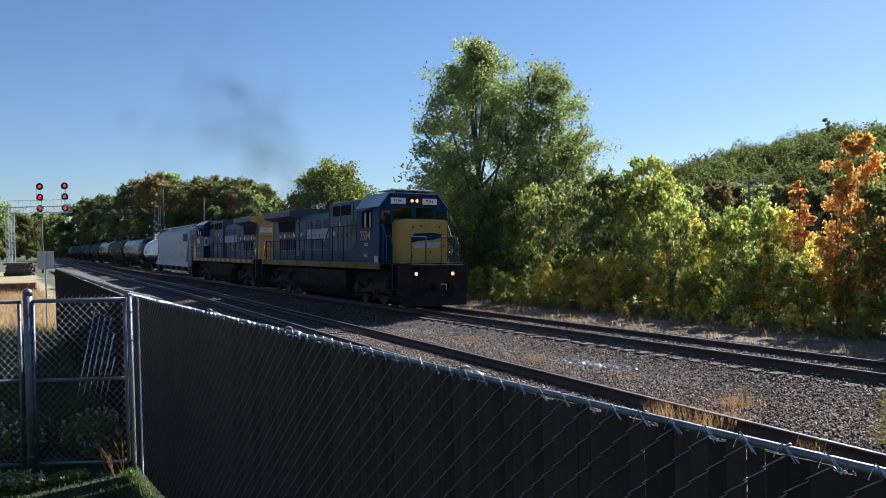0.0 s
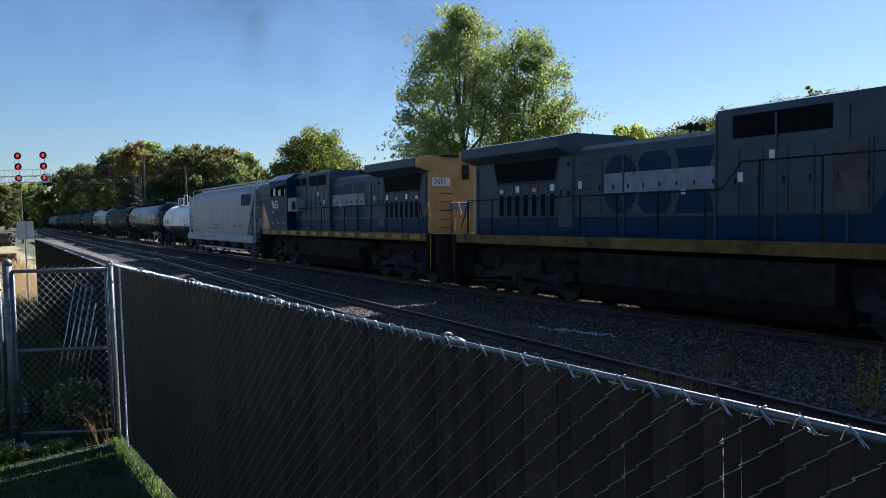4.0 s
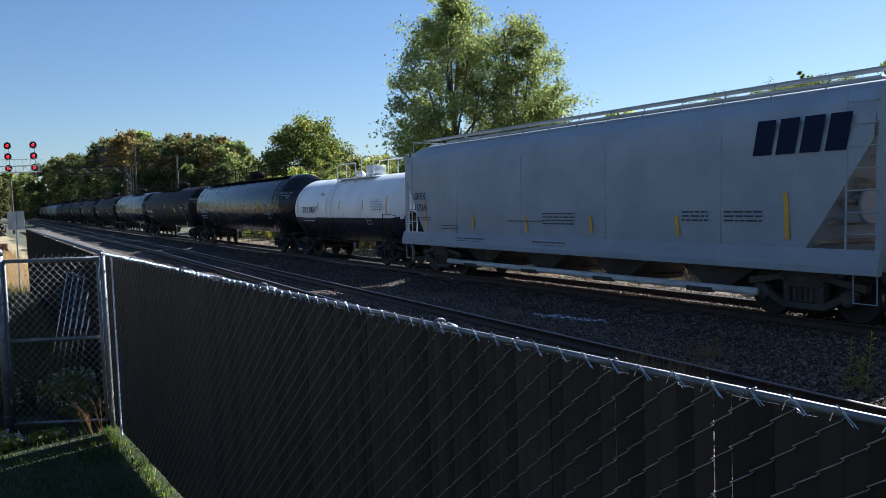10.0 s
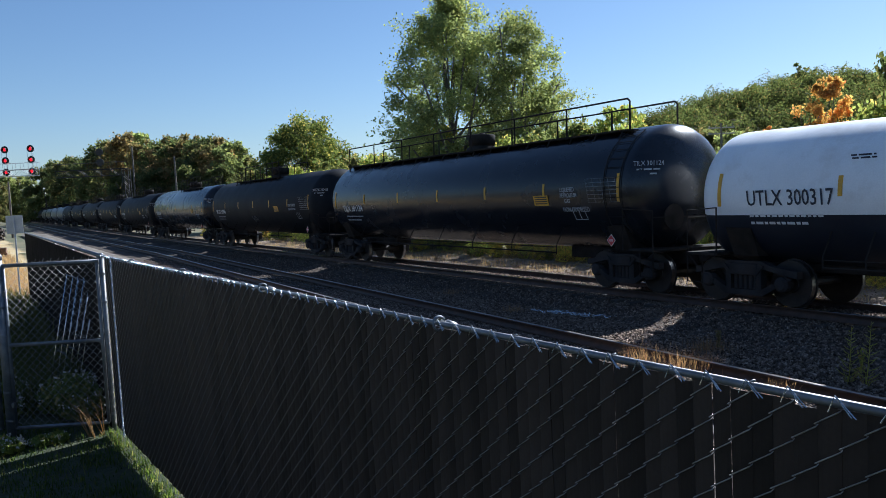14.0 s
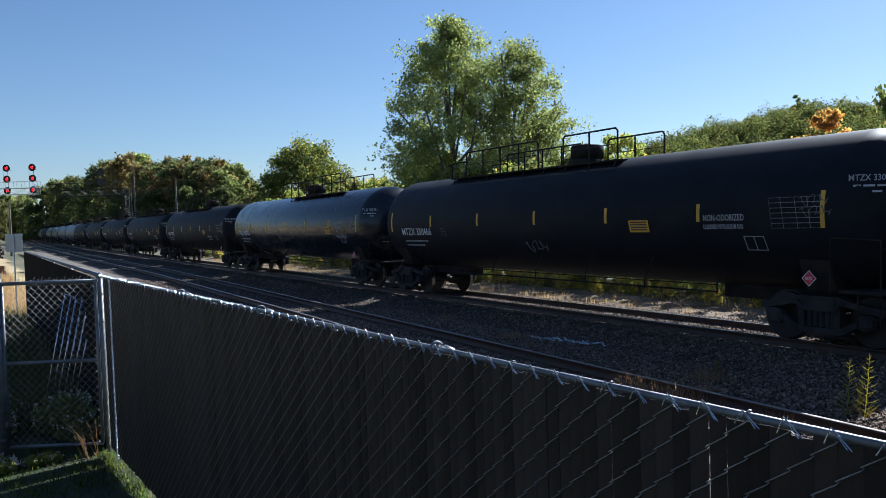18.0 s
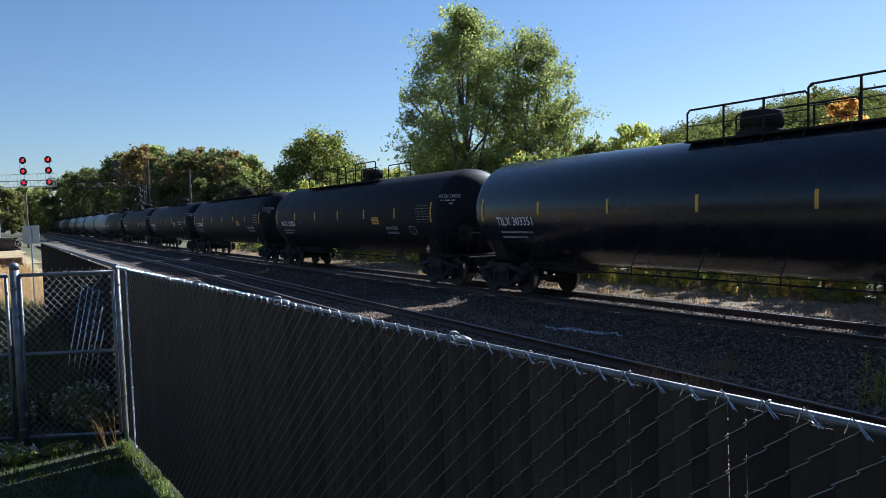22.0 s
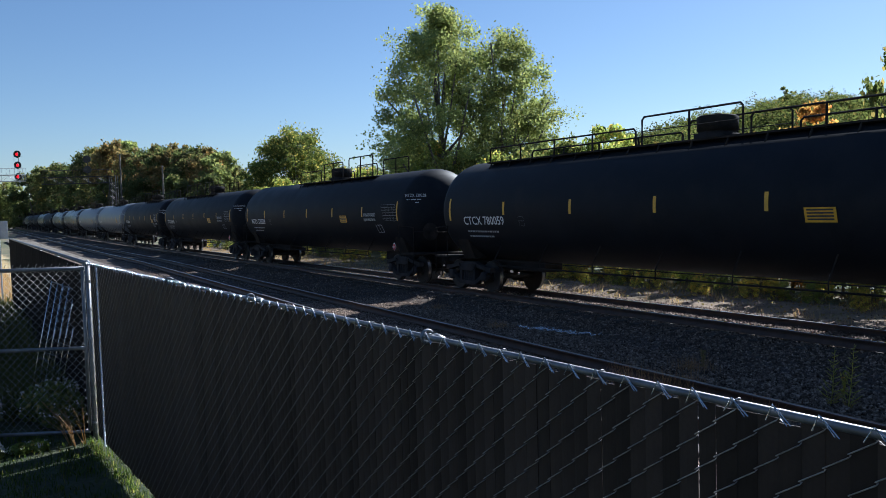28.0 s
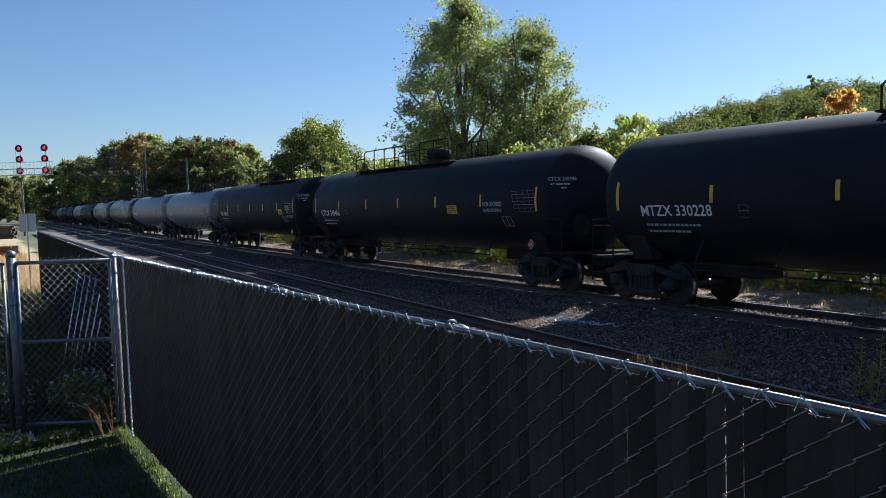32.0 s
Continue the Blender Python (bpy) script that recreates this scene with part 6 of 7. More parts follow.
def tree_mesh(seed, h, w, lo, n_clump, n_leaf, leaf, shape="oval", trunks=1, thick=0.03):
    """Trunk with limbs to the clumps, and the crown, as two sets of arrays."""
    rng = np.random.default_rng(seed)
    cl = clumps(rng, h, w, lo, n_clump, shape)
    P = []
    per = max(4, n_leaf // n_clump)
    for x, y, z, r in cl:
        d = rng.normal(size=(per, 3))
        d /= np.linalg.norm(d, axis=1)[:, None]
        q = r * rng.uniform(0.25, 1.0, per)[:, None] ** 0.6
        p = np.array((x, y, z)) + d * q * np.array((1, 1, 0.8)) + rng.normal(size=(per, 3)) * r * 0.3
        P.append(p)
    P = np.concatenate(P)
    P = P[P[:, 2] > 0.05]
    V, F = leaf_quads(rng, P, leaf)
    bm = bmesh.new()
    for k in range(trunks):
        ox, oy = (0, 0) if trunks == 1 else rng.normal(size=2) * w * 0.12
        top = h * 0.82
        pts = [(ox + 0.02 * h * rng.normal() * (i > 0) * 0.5, oy + 0.02 * h * rng.normal() * (i > 0) * 0.5, top * i / 6 - (0.15 if i == 0 else 0)) for i in range(7)]
        rad = [thick * h * (1 - 0.85 * i / 6) * (1.3 if i == 0 else 1) / trunks ** 0.5 for i in range(7)]
        tube(bm, pts, rad, 7)
        for x, y, z, r in cl[:: max(1, len(cl) // 16)]:
            if z > lo * 0.9:
                i = min(5, max(1, int(6 * (z * 0.62) / top)))
                a = Vector(pts[i])
                b = Vector((x, y, z))
                mid = a.lerp(b, 0.5) + Vector((0, 0, -0.06 * (b - a).length))
                tube(bm, [a, mid, b], [rad[i] * 0.55, rad[i] * 0.35, 0.012 * h * 0.3], 5)
    return V, F, bm


def tree(name, seed, h, w, lo, n_clump, n_leaf, leaf, mat, label, category="tree", shape="oval", trunks=1, thick=0.03, group=""):
    V, F, bm = tree_mesh(seed, h, w, lo, n_clump, n_leaf, leaf, shape, trunks, thick)
    t = thing(name, label, category, group)
    part("trunk", bm, M["bark"], t, "", True)
    o = new("crown", arr_mesh("crown", V, F, M[mat]))
    o.parent = t
    return t


def stand(ob, x, y, scale=1.0, turn=0.0, z=None, tall=1.0):
    m = pose(x, y, lie(x, y) - 0.04 if z is None else z, 0, 0, turn) @ Matrix.Diagonal((scale, scale, scale * tall, 1))
    ob.matrix_basis = m
    return ob


# the tall poplars beyond the line
POPLAR = "tall green poplar with an uneven open crown, sunlit from behind"
stand(tree("poplar_tree", 11, 15.1, 8.4, 4.4, 380, 50000, 0.085, "leaf_tall", POPLAR, shape="egg", thick=0.02, group="poplars"), 2.3, 50.0)
stand(tree("poplar_tree", 12, 13.9, 7.0, 4.2, 290, 33000, 0.085, "leaf_tall", POPLAR, shape="oval", thick=0.018, group="poplars"), 6.3, 51.0)
stand(tree("poplar_tree", 13, 10.4, 4.8, 4.0, 130, 12500, 0.085, "leaf_tall", POPLAR, shape="oval", thick=0.018, group="poplars"), 7.9, 52.5)

# shrubs and young trees along the dirt path
SHRUBS = {
    "green": [tree("shrub", 20 + i, 5.0, 4.2, 0.3, 110, 6500, 0.08, "leaf_green", "dense green shrub beside the dirt path", "shrub", "shrub", 3, 0.014, "shrubs along the line") for i in range(3)],
    "yellow": [tree("shrub", 30 + i, 5.0, 4.0, 0.25, 110, 6500, 0.08, "leaf_yellow", "yellow-green shrub turning with autumn", "shrub", "shrub", 3, 0.014, "shrubs along the line") for i in range(3)],
    "orange": [tree("young_maple", 40 + i, 5.0, 3.0, 0.3, 110, 5000, 0.08, "leaf_orange", "young maple with bright orange autumn leaves", "tree", "oval", 2, 0.014, "shrubs along the line") for i in range(1)],
    "tall maple": [tree("young_maple", 44, 6.2, 2.4, 0.7, 190, 17000, 0.055, "leaf_orange", "tall young maple with orange autumn leaves", "tree", "oval", 2, 0.01, "shrubs along the line")],
    "slim maple": [tree("young_maple", 46, 5.0, 1.3, 0.9, 100, 5200, 0.055, "leaf_red", "slim young maple turning red at the top", "tree", "egg", 1, 0.009, "shrubs along the line")],
    "dark": [tree("shrub", 50 + i, 5.0, 3.8, 0.4, 110, 6500, 0.08, "leaf_dark", "dark green young tree beside the path", "shrub", "oval", 2, 0.016, "shrubs along the line") for i in range(2)],
}
used = set()


def plant(kind, i, x, y, scale, turn, tall=1.0):
    src = SHRUBS[kind][i % len(SHRUBS[kind])]
    if src.name not in used:
        used.add(src.name)
        return stand(src, x, y, scale, turn, tall=tall)
    ob = copy_thing(src, Matrix.Identity(4))
    return stand(ob, x, y, scale, turn, tall=tall)


rnd = random.Random(77)
# along the line: place on the line, offset, height, kind
ROW = []
for s, h, kind in ((-58, 4.2, "green"), (-52, 4.6, "dark"), (-47, 5.0, "green"), (-42, 5.4, "dark"), (-37.5, 5.6, "green"), (-33.6, 6.4, "dark"), (-31.1, 7.6, "green"), (-28.6, 7.3, "green"), (-27.0, 6.2, "dark"), (-25.0, 5.7, "dark"), (-23.6, 5.4, "dark"),
                   (-22.4, 6.1, "green"), (-20.2, 6.4, "dark"), (-18.1, 5.5, "dark"), (-16.2, 6.0, "dark"), (-14.6, 6.2, "dark"), (-13.4, 6.8, "green"), (-12.3, 5.6, "green"), (-11.1, 5.1, "green"), (-8.8, 4.5, "green"), (-8.1, 3.7, "yellow"),
                   (-7.1, 3.9, "green"), (-6.1, 4.3, "green"), (-5.2, 4.4, "green"), (-4.3, 3.8, "yellow"), (-3.7, 5.0, "slim maple"), (-3.5, 2.6, "yellow"), (-2.7, 2.9, "yellow"), (-2.0, 2.8, "orange"), (-1.5, 6.2, "tall maple"), (-1.2, 2.6, "orange"), (-0.1, 4.5, "dark"), (0.6, 4.9, "green"),
                   (0.9, 4.8, "yellow"), (2.2, 7.8, "dark"), (4.0, 8.2, "dark"), (6.5, 6.5, "green"), (9, 5.5, "yellow")):
    ROW.append((s, (9.4 if s > -11 else 11.3) + rnd.uniform(-0.4, 0.6), h * rnd.uniform(0.97, 1.03), kind))
for i, (s, o, h, kind) in enumerate(ROW):
    x, y, a = on_line(s, o)
    if "maple" in kind:
        plant(kind, i, x, y, 1.0, rnd.uniform(0, 360))
        continue
    thin = 0.6 if h > 7.6 else 0.75 if kind == "orange" else 0.8
    plant(kind, i, x, y, h / 5.0 * thin, rnd.uniform(0, 360), 1.0 / thin)
# low growth at the edge of the path, and a second row behind
for i in range(34):
    s = -62 + i * 2.05 + rnd.uniform(-0.6, 0.6)
    x, y, a = on_line(s, 7.9 + rnd.uniform(-0.3, 0.5))
    plant(rnd.choice(("green", "yellow", "yellow", "green", "orange" if -5 < s < -1 else "green")), i, x, y, rnd.uniform(0.26, 0.5), rnd.uniform(0, 360))
for i in range(9):
    s = -17 + i * 0.95 + rnd.uniform(-0.4, 0.4)
    x, y, a = on_line(s, 9.2 + rnd.uniform(-0.5, 0.6))
    plant(rnd.choice(("green", "yellow", "yellow")), i, x, y, rnd.uniform(0.34, 0.52), rnd.uniform(0, 360))
for i in range(9):
    x, y, a = on_line(-9.5 + i * 1.1, 10.9 + 0.3 * (i % 3))
    plant("dark" if i % 2 else "green", i, x, y, 0.42, i * 47)
for i in range(12):
    s = -64 + i * 3.3 + rnd.uniform(-1, 1)
    x, y, a = on_line(s, 15 + rnd.uniform(-1.2, 2.5))
    plant(rnd.choice(("green", "dark", "green", "yellow")), i + 1, x, y, rnd.uniform(0.8, 1.05), rnd.uniform(0, 360))

for i in range(26):
    s = -72 + i * 2.3 + rnd.uniform(-0.8, 0.8)
    x, y, a = on_line(s, rnd.uniform(5.4, 7.6))
    if s < -17:
        plant(rnd.choice(("green", "yellow", "dark")), i, x, y, rnd.uniform(0.16, 0.34), rnd.uniform(0, 360))
for i in range(30):
    x, y, a = on_line(-18 + i * 0.9 + rnd.uniform(-0.5, 0.5), rnd.uniform(5.9, 7.5))
    plant(rnd.choice(("yellow", "green", "dark", "yellow")), i, x, y, rnd.uniform(0.09, 0.2), rnd.uniform(0, 360))
for i in range(16):
    x, y, a = on_line(-70 + i * 3.0 + rnd.uniform(-1, 1), 13.5 + rnd.uniform(-1, 1))
    plant(rnd.choice(("green", "dark")), i, x, y, rnd.uniform(1.1, 1.35), rnd.uniform(0, 360))

# trees farther off
FARTREES = {
    "round": tree("broad_tree", 61, 12.0, 12.4, 1.2, 420, 42000, 0.15, "leaf_round", "broad round-crowned green tree touched with yellow", shape="shrub", thick=0.022),
    "dark": tree("broad_tree", 62, 12.0, 8.5, 0.8, 170, 17000, 0.18, "leaf_shade", "dark green tree at the edge of the woods", thick=0.02, group="woods beyond the line"),
    "russet": tree("broad_tree", 63, 12.0, 7.5, 1.0, 160, 15000, 0.18, "leaf_brown", "tree with russet autumn leaves at the edge of the woods", thick=0.02, group="woods beyond the line"),
    "green": tree("broad_tree", 64, 12.0, 8.0, 0.8, 170, 16000, 0.18, "leaf_olive", "green tree at the edge of the woods", thick=0.02, group="woods beyond the line"),
    "yellow": tree("broad_tree", 65, 12.0, 7.5, 0.8, 170, 15000, 0.18, "leaf_tall", "yellow-green tree at the edge of the woods", thick=0.02, group="woods beyond the line"),
}
used_far = set()


def plant_far(kind, x, y, h, turn, wide=1.0):
    src = FARTREES[kind]
    if kind in used_far:
        src = copy_thing(src, Matrix.Identity(4))
    used_far.add(kind)
    k = h / 12.0
    src.matrix_basis = pose(x, y, lie(x, y) - 0.05, 0, 0, turn) @ Matrix.Diagonal((k * wide, k * wide, k, 1))
    return src


plant_far("round", -13.6, 101, 13.2, 20, 1.0)
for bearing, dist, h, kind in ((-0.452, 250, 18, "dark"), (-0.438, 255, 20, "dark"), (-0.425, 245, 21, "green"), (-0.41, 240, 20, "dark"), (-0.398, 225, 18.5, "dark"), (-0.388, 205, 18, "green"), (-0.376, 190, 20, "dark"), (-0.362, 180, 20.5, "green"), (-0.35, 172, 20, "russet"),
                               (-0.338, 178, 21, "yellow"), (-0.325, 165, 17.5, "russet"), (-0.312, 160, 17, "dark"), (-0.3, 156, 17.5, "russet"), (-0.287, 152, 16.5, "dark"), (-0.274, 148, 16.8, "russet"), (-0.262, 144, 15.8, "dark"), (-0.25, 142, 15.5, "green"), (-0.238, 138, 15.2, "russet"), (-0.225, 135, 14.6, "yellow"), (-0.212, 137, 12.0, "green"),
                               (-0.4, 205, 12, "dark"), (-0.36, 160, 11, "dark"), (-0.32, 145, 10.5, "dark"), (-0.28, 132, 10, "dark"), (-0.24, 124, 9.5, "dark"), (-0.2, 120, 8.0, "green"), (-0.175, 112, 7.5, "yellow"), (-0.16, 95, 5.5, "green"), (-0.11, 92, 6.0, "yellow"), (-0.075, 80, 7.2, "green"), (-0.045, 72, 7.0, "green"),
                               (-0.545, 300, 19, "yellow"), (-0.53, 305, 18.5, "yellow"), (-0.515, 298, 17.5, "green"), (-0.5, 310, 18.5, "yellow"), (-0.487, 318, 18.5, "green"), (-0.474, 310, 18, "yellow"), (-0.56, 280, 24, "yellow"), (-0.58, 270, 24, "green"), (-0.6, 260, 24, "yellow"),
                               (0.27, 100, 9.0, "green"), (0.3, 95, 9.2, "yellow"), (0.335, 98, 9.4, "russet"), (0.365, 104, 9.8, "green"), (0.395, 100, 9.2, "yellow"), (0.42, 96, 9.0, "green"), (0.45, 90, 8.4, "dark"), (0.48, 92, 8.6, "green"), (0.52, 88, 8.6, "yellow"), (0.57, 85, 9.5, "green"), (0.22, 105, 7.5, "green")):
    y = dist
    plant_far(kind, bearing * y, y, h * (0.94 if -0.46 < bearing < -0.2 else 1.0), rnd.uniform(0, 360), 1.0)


# the wooded hill
def ridge(x, y):
    u = x / max(y, 1.0)
    top = np.interp(u, (0.05, 0.18, 0.26, 0.3, 0.36, 0.42, 0.48, 0.55, 0.7, 1.0), (2, 12, 22, 27, 33, 37, 42, 41, 40, 36))
    k = min(1, max(0, (y - 190) / 170))
    return -2 + float(top) * k * k * (3 - 2 * k)


V, F = sheet(np.linspace(10, 460, 50), np.linspace(180, 520, 36), ridge)
tagged(new("hill", arr_mesh("hill", V, F, M["earth"])), "wooded hillside rising beyond the line", "hill", kind="structure")
rng = np.random.default_rng(5)
VV, FF, off = [], [], 0
for i in range(820):
    y = rng.uniform(200, 385)
    x = y * rng.uniform(0.17, 0.72)
    h = rng.uniform(8, 14) * (0.75 if i % 3 else 1.0)
    n = 420
    d = rng.normal(size=(n, 3))
    d[:, 2] = abs(d[:, 2]) - 0.25
    d /= np.linalg.norm(d, axis=1)[:, None]
    q = rng.uniform(0.75, 1.0, n)[:, None]
    lump = 1 + 0.22 * np.sin(6 * d[:, :1] + i) * np.cos(5 * d[:, 1:2] + 2 * i)
    P = d * q * lump * np.array((h * 0.4, h * 0.4, h * 0.62))
    P = P + np.array((x, y, ridge(x, y) + h * 0.3))
    v, f = leaf_quads(rng, P, 0.42, d)
    VV.append(v)
    FF.append(f + off)
    off += len(v)
tagged(new("hill_woods", arr_mesh("hill_woods", np.concatenate(VV), np.concatenate(FF), M["hill_wood"])), "far autumn woods covering the hillside", "woods", kind="stuff")
# a pine over the ridge
stand(tree("pine_tree", 71, 11.5, 8, 4, 40, 3400, 0.32, "leaf_dark", "dark pine standing over the ridge", shape="oval", thick=0.02), 0.479 * 352, 352, 1.0, 0, ridge(0.479 * 352, 352) + 0.6)

# ---- grass and weeds ----
def tufts(name, places, mat, label, seed, blade=(0.12, 0.3), per=40, spread=0.12, width=0.006, kind=""):
    """Clumps of thin bent blades."""
    rng = np.random.default_rng(seed)
    V, F = [], []
    for (x, y, z) in places:
        for k in range(per):
            a = rng.uniform(0, 2 * math.pi)
            bx, by = x + rng.normal() * spread, y + rng.normal() * spread
            h = rng.uniform(*blade)
            lean = rng.uniform(0.1, 1.0) * h
            dx, dy = math.cos(a) * lean, math.sin(a) * lean
            px, py = -math.sin(a) * width, math.cos(a) * width
            n = len(V)
            V += [(bx - px, by - py, z - 0.02), (bx + px, by + py, z - 0.02), (bx + dx * 0.4 + px * 0.8, by + dy * 0.4 + py * 0.8, z + h * 0.6), (bx + dx * 0.4 - px * 0.8, by + dy * 0.4 - py * 0.8, z + h * 0.6),
                  (bx + dx + px * 0.2, by + dy + py * 0.2, z + h), (bx + dx - px * 0.2, by + dy - py * 0.2, z + h)]
            F += [(n, n + 1, n + 2, n + 3), (n + 3, n + 2, n + 4, n + 5)]
    ob = new(name, arr_mesh(name, V, F, M[mat]))
    return tagged(ob, label, "grass", kind=kind)


rg = random.Random(9)
lawn_spots = []
while len(lawn_spots) < 1500:
    x, y = rg.uniform(-8, 0.3), rg.uniform(3.0, 8.7)
    if across(x, y) < -12.95 and y < 8.62:
        lawn_spots.append((x, y, lie(x, y)))
tufts("lawn_grass", lawn_spots, "lawn_blade", "short green lawn grass in the fence's shade", 3, (0.025, 0.075), 26, 0.1, 0.004, "stuff")
edge = []
for i in range(120):
    d = rg.uniform(0.05, 7.0)
    p = fence_point(d, rg.uniform(0.02, 0.11))
    edge.append((p[0], p[1], lie(p[0], p[1])))
# brighter blades than the lawn's: their colour adds to the sunlit strip
tufts("fence_grass", edge, "blade", "longer grass and weeds at the foot of the fence, sun strip put into its colour", 4, (0.02, 0.08), 18, 0.03, 0.004, "stuff")
field_spots = []
while len(field_spots) < 700:
    y = rg.uniform(11, 62)
    x = -y * rg.uniform(0.42, 0.6)
    if across(x, y) < (-16.4 if y < 25 else -12.6):
        field_spots.append((x, y, lie(x, y)))
tufts("dry_field_grass", field_spots, "straw", "tall dry yellow grass in the field", 5, (0.2, 0.55), 22, 0.22, 0.009, "stuff")
wild = []
while len(wild) < 620:
    y = rg.uniform(9.2, 24)
    x = -y * rg.uniform(0.36, 0.72)
    if -16.6 < across(x, y) < -13.25:
        wild.append((x, y, lie(x, y)))
tufts("wild_grass", wild, "weed_leaf", "rank green weeds in the shade of the far fence", 15, (0.15, 0.5), 30, 0.16, 0.008, "stuff")
for i, (x, y, z, n, hgt) in enumerate(((2.16, 19.2, -0.36, 30, 0.2), (4.8, 13.5, -0.36, 60, 0.3), (3.42, 12.6, -0.33, 46, 0.42), (3.77, 12.0, -0.33, 40, 0.4), (4.08, 11.85, -0.33, 30, 0.36), (0.84, 23.4, -0.36, 24, 0.18), (4.68, 10.35, -0.33, 24, 0.25), (4.4, 12.6, -0.36, 18, 0.25))):
    tufts("dry_tuft", [(x, y, z)], "rust_grass", "tuft of dry reddish grass beside the siding rail", 20 + i, (0.1, hgt), n * 4, 0.17, 0.0022, "stuff")
side_spots = []
for i in range(460):
    x, y, a = on_line(rg.uniform(-60, 6), rg.choice((rg.uniform(2.7, 4.2), rg.uniform(6.6, 8.4), rg.uniform(4.0, 6.8))))
    side_spots.append((x, y, -0.53))
tufts("verge_grass", side_spots, "straw", "dry grass along both edges of the dirt path", 8, (0.08, 0.3), 14, 0.12, 0.006, "stuff")


def weed(x, y, z, h, seed, mat="leaf_yellow", flowers=False, label="tall green weed growing from the ballast", name="weed"):
    rng = np.random.default_rng(seed)
    w = thing(name, label, "weed", m=Matrix.Translation((x, y, z)))
    bm = bmesh.new()
    P = []
    for k in range(5):
        a, l = rng.uniform(0, 6.28), rng.uniform(0.04, 0.22) * h
        pts = [(l * math.cos(a) * u * u, l * math.sin(a) * u * u, h * u * rng.uniform(0.96, 1.0)) for u in np.linspace(0, 1, 6)]
        tube(bm, pts, [0.006, 0.006, 0.005, 0.004, 0.003, 0.002], 4)
        for u in np.linspace(0.15, 1, 22):
            i = u * u
            P.append((l * math.cos(a) * i + rng.normal() * 0.022 * (1.2 - u), l * math.sin(a) * i + rng.normal() * 0.022 * (1.2 - u), h * u))
    part("stem", bm, M[mat], w)
    V, F = leaf_quads(rng, np.array(P) + rng.normal(size=(len(P), 3)) * 0.012, 0.02)
    o = new("foliage", arr_mesh("foliage", V, F, M[mat]))
    o.parent = w
    if flowers:
        Q = np.array(P)[np.array(P)[:, 2] > 0.6 * h]
        V, F = leaf_quads(rng, np.repeat(Q, 2, 0) + rng.normal(size=(2 * len(Q), 3)) * 0.06, 0.013)
        o = new("blossom", arr_mesh("blossom", V, F, M["petal"]))
        o.parent = w
    return w


for i, (x, y, h) in enumerate(((6.3, 11.4, 0.4), (5.08, 13.7, 0.36), (6.5, 10.4, 0.4))):
    weed(x, y, -0.4, h, 100 + i, "leaf_brown" if i % 2 else "leaf_yellow", label="thin dry weed standing in the ballast")


def spire_weed(x, y, h, seed):
    """An upright weed: one stem with many narrow leaves rising from it, and a tuft of blades at its foot."""
    r = random.Random(seed)
    w = thing("weed", "upright yellow-green weed with narrow leaves in the ballast", "weed", "weeds by the siding", m=pose(x, y, -0.42, r.uniform(-4, 4), r.uniform(-2, 6), 0))
    bm = bmesh.new()
    tube(bm, [(0, 0, 0), (0.008, 0, h * 0.5), (0, 0.01, h)], [0.007, 0.005, 0.002], 5)
    part("stem", bm, M["leaf_yellow"], w)
    n = 30
    for k in range(n):
        u = 0.14 + 0.84 * k / n
        a, l = k * 2.4, 0.19 * (1.08 - u) + 0.02
        c, d = math.cos(a), math.sin(a)
        z = h * u
        bm = bmesh.new()
        tube(bm, [(0, 0, z), (c * l * 0.55, d * l * 0.55, z + l * 0.25), (c * l, d * l, z + l * 0.62)], [0.003, 0.006, 0.001], 4)
        part("leaf", bm, M["leaf_yellow"], w)
    for k in range(14):
        a, l = r.uniform(0, 6.28), r.uniform(0.12, 0.34)
        bm = bmesh.new()
        tube(bm, [(0, 0, 0), (math.cos(a) * l * 0.35, math.sin(a) * l * 0.35, l * 0.7), (math.cos(a) * l * 0.8, math.sin(a) * l * 0.8, l)], [0.003, 0.004, 0.001], 4)
        part("blade", bm, M["straw" if k % 3 == 0 else "leaf_yellow"], w)


spire_weed(5.83, 10.89, 0.86, 5)
spire_weed(5.97, 10.70, 0.96, 6)


def mound(x, y, h, w, seed, label, name="aster", mat="leaf_dark", bloom=60):
    """A low clump of leaves with small pale flowers on it."""
    rng = np.random.default_rng(seed)
    t = thing(name, label, "weed", m=Matrix.Translation((x, y, lie(x, y))))
    n = 420
    d = rng.normal(size=(n, 3))
    d /= np.linalg.norm(d, axis=1)[:, None]
    P = d * rng.uniform(0.3, 1, n)[:, None] ** 0.5 * np.array((w, w, h * 0.5)) + np.array((0, 0, h * 0.48))
    V, F = leaf_quads(rng, P[P[:, 2] > 0], 0.035)
    o = new("foliage", arr_mesh("foliage", V, F, M[mat]))
    o.parent = t
    for k in range(3):
        bm = bmesh.new()
        q = P[k * 7]
        tube(bm, [(q[0] * 0.3, q[1] * 0.3, -0.03), (q[0] * 0.8, q[1] * 0.8, q[2] * 0.6), (q[0], q[1], q[2])], 0.004, 4)
        part("stem", bm, M["bark"], t)
    Q = d[:bloom] * np.array((w, w, h * 0.52)) * 1.02 + np.array((0, 0, h * 0.5))
    Q = Q[Q[:, 2] > h * 0.45]
    if len(Q):
        V, F = leaf_quads(rng, np.repeat(Q, 4, 0) + rng.normal(size=(4 * len(Q), 3)) * 0.013, 0.015)
        o = new("blossom", arr_mesh("blossom", V, F, M["petal"]))
        o.parent = t
    return t


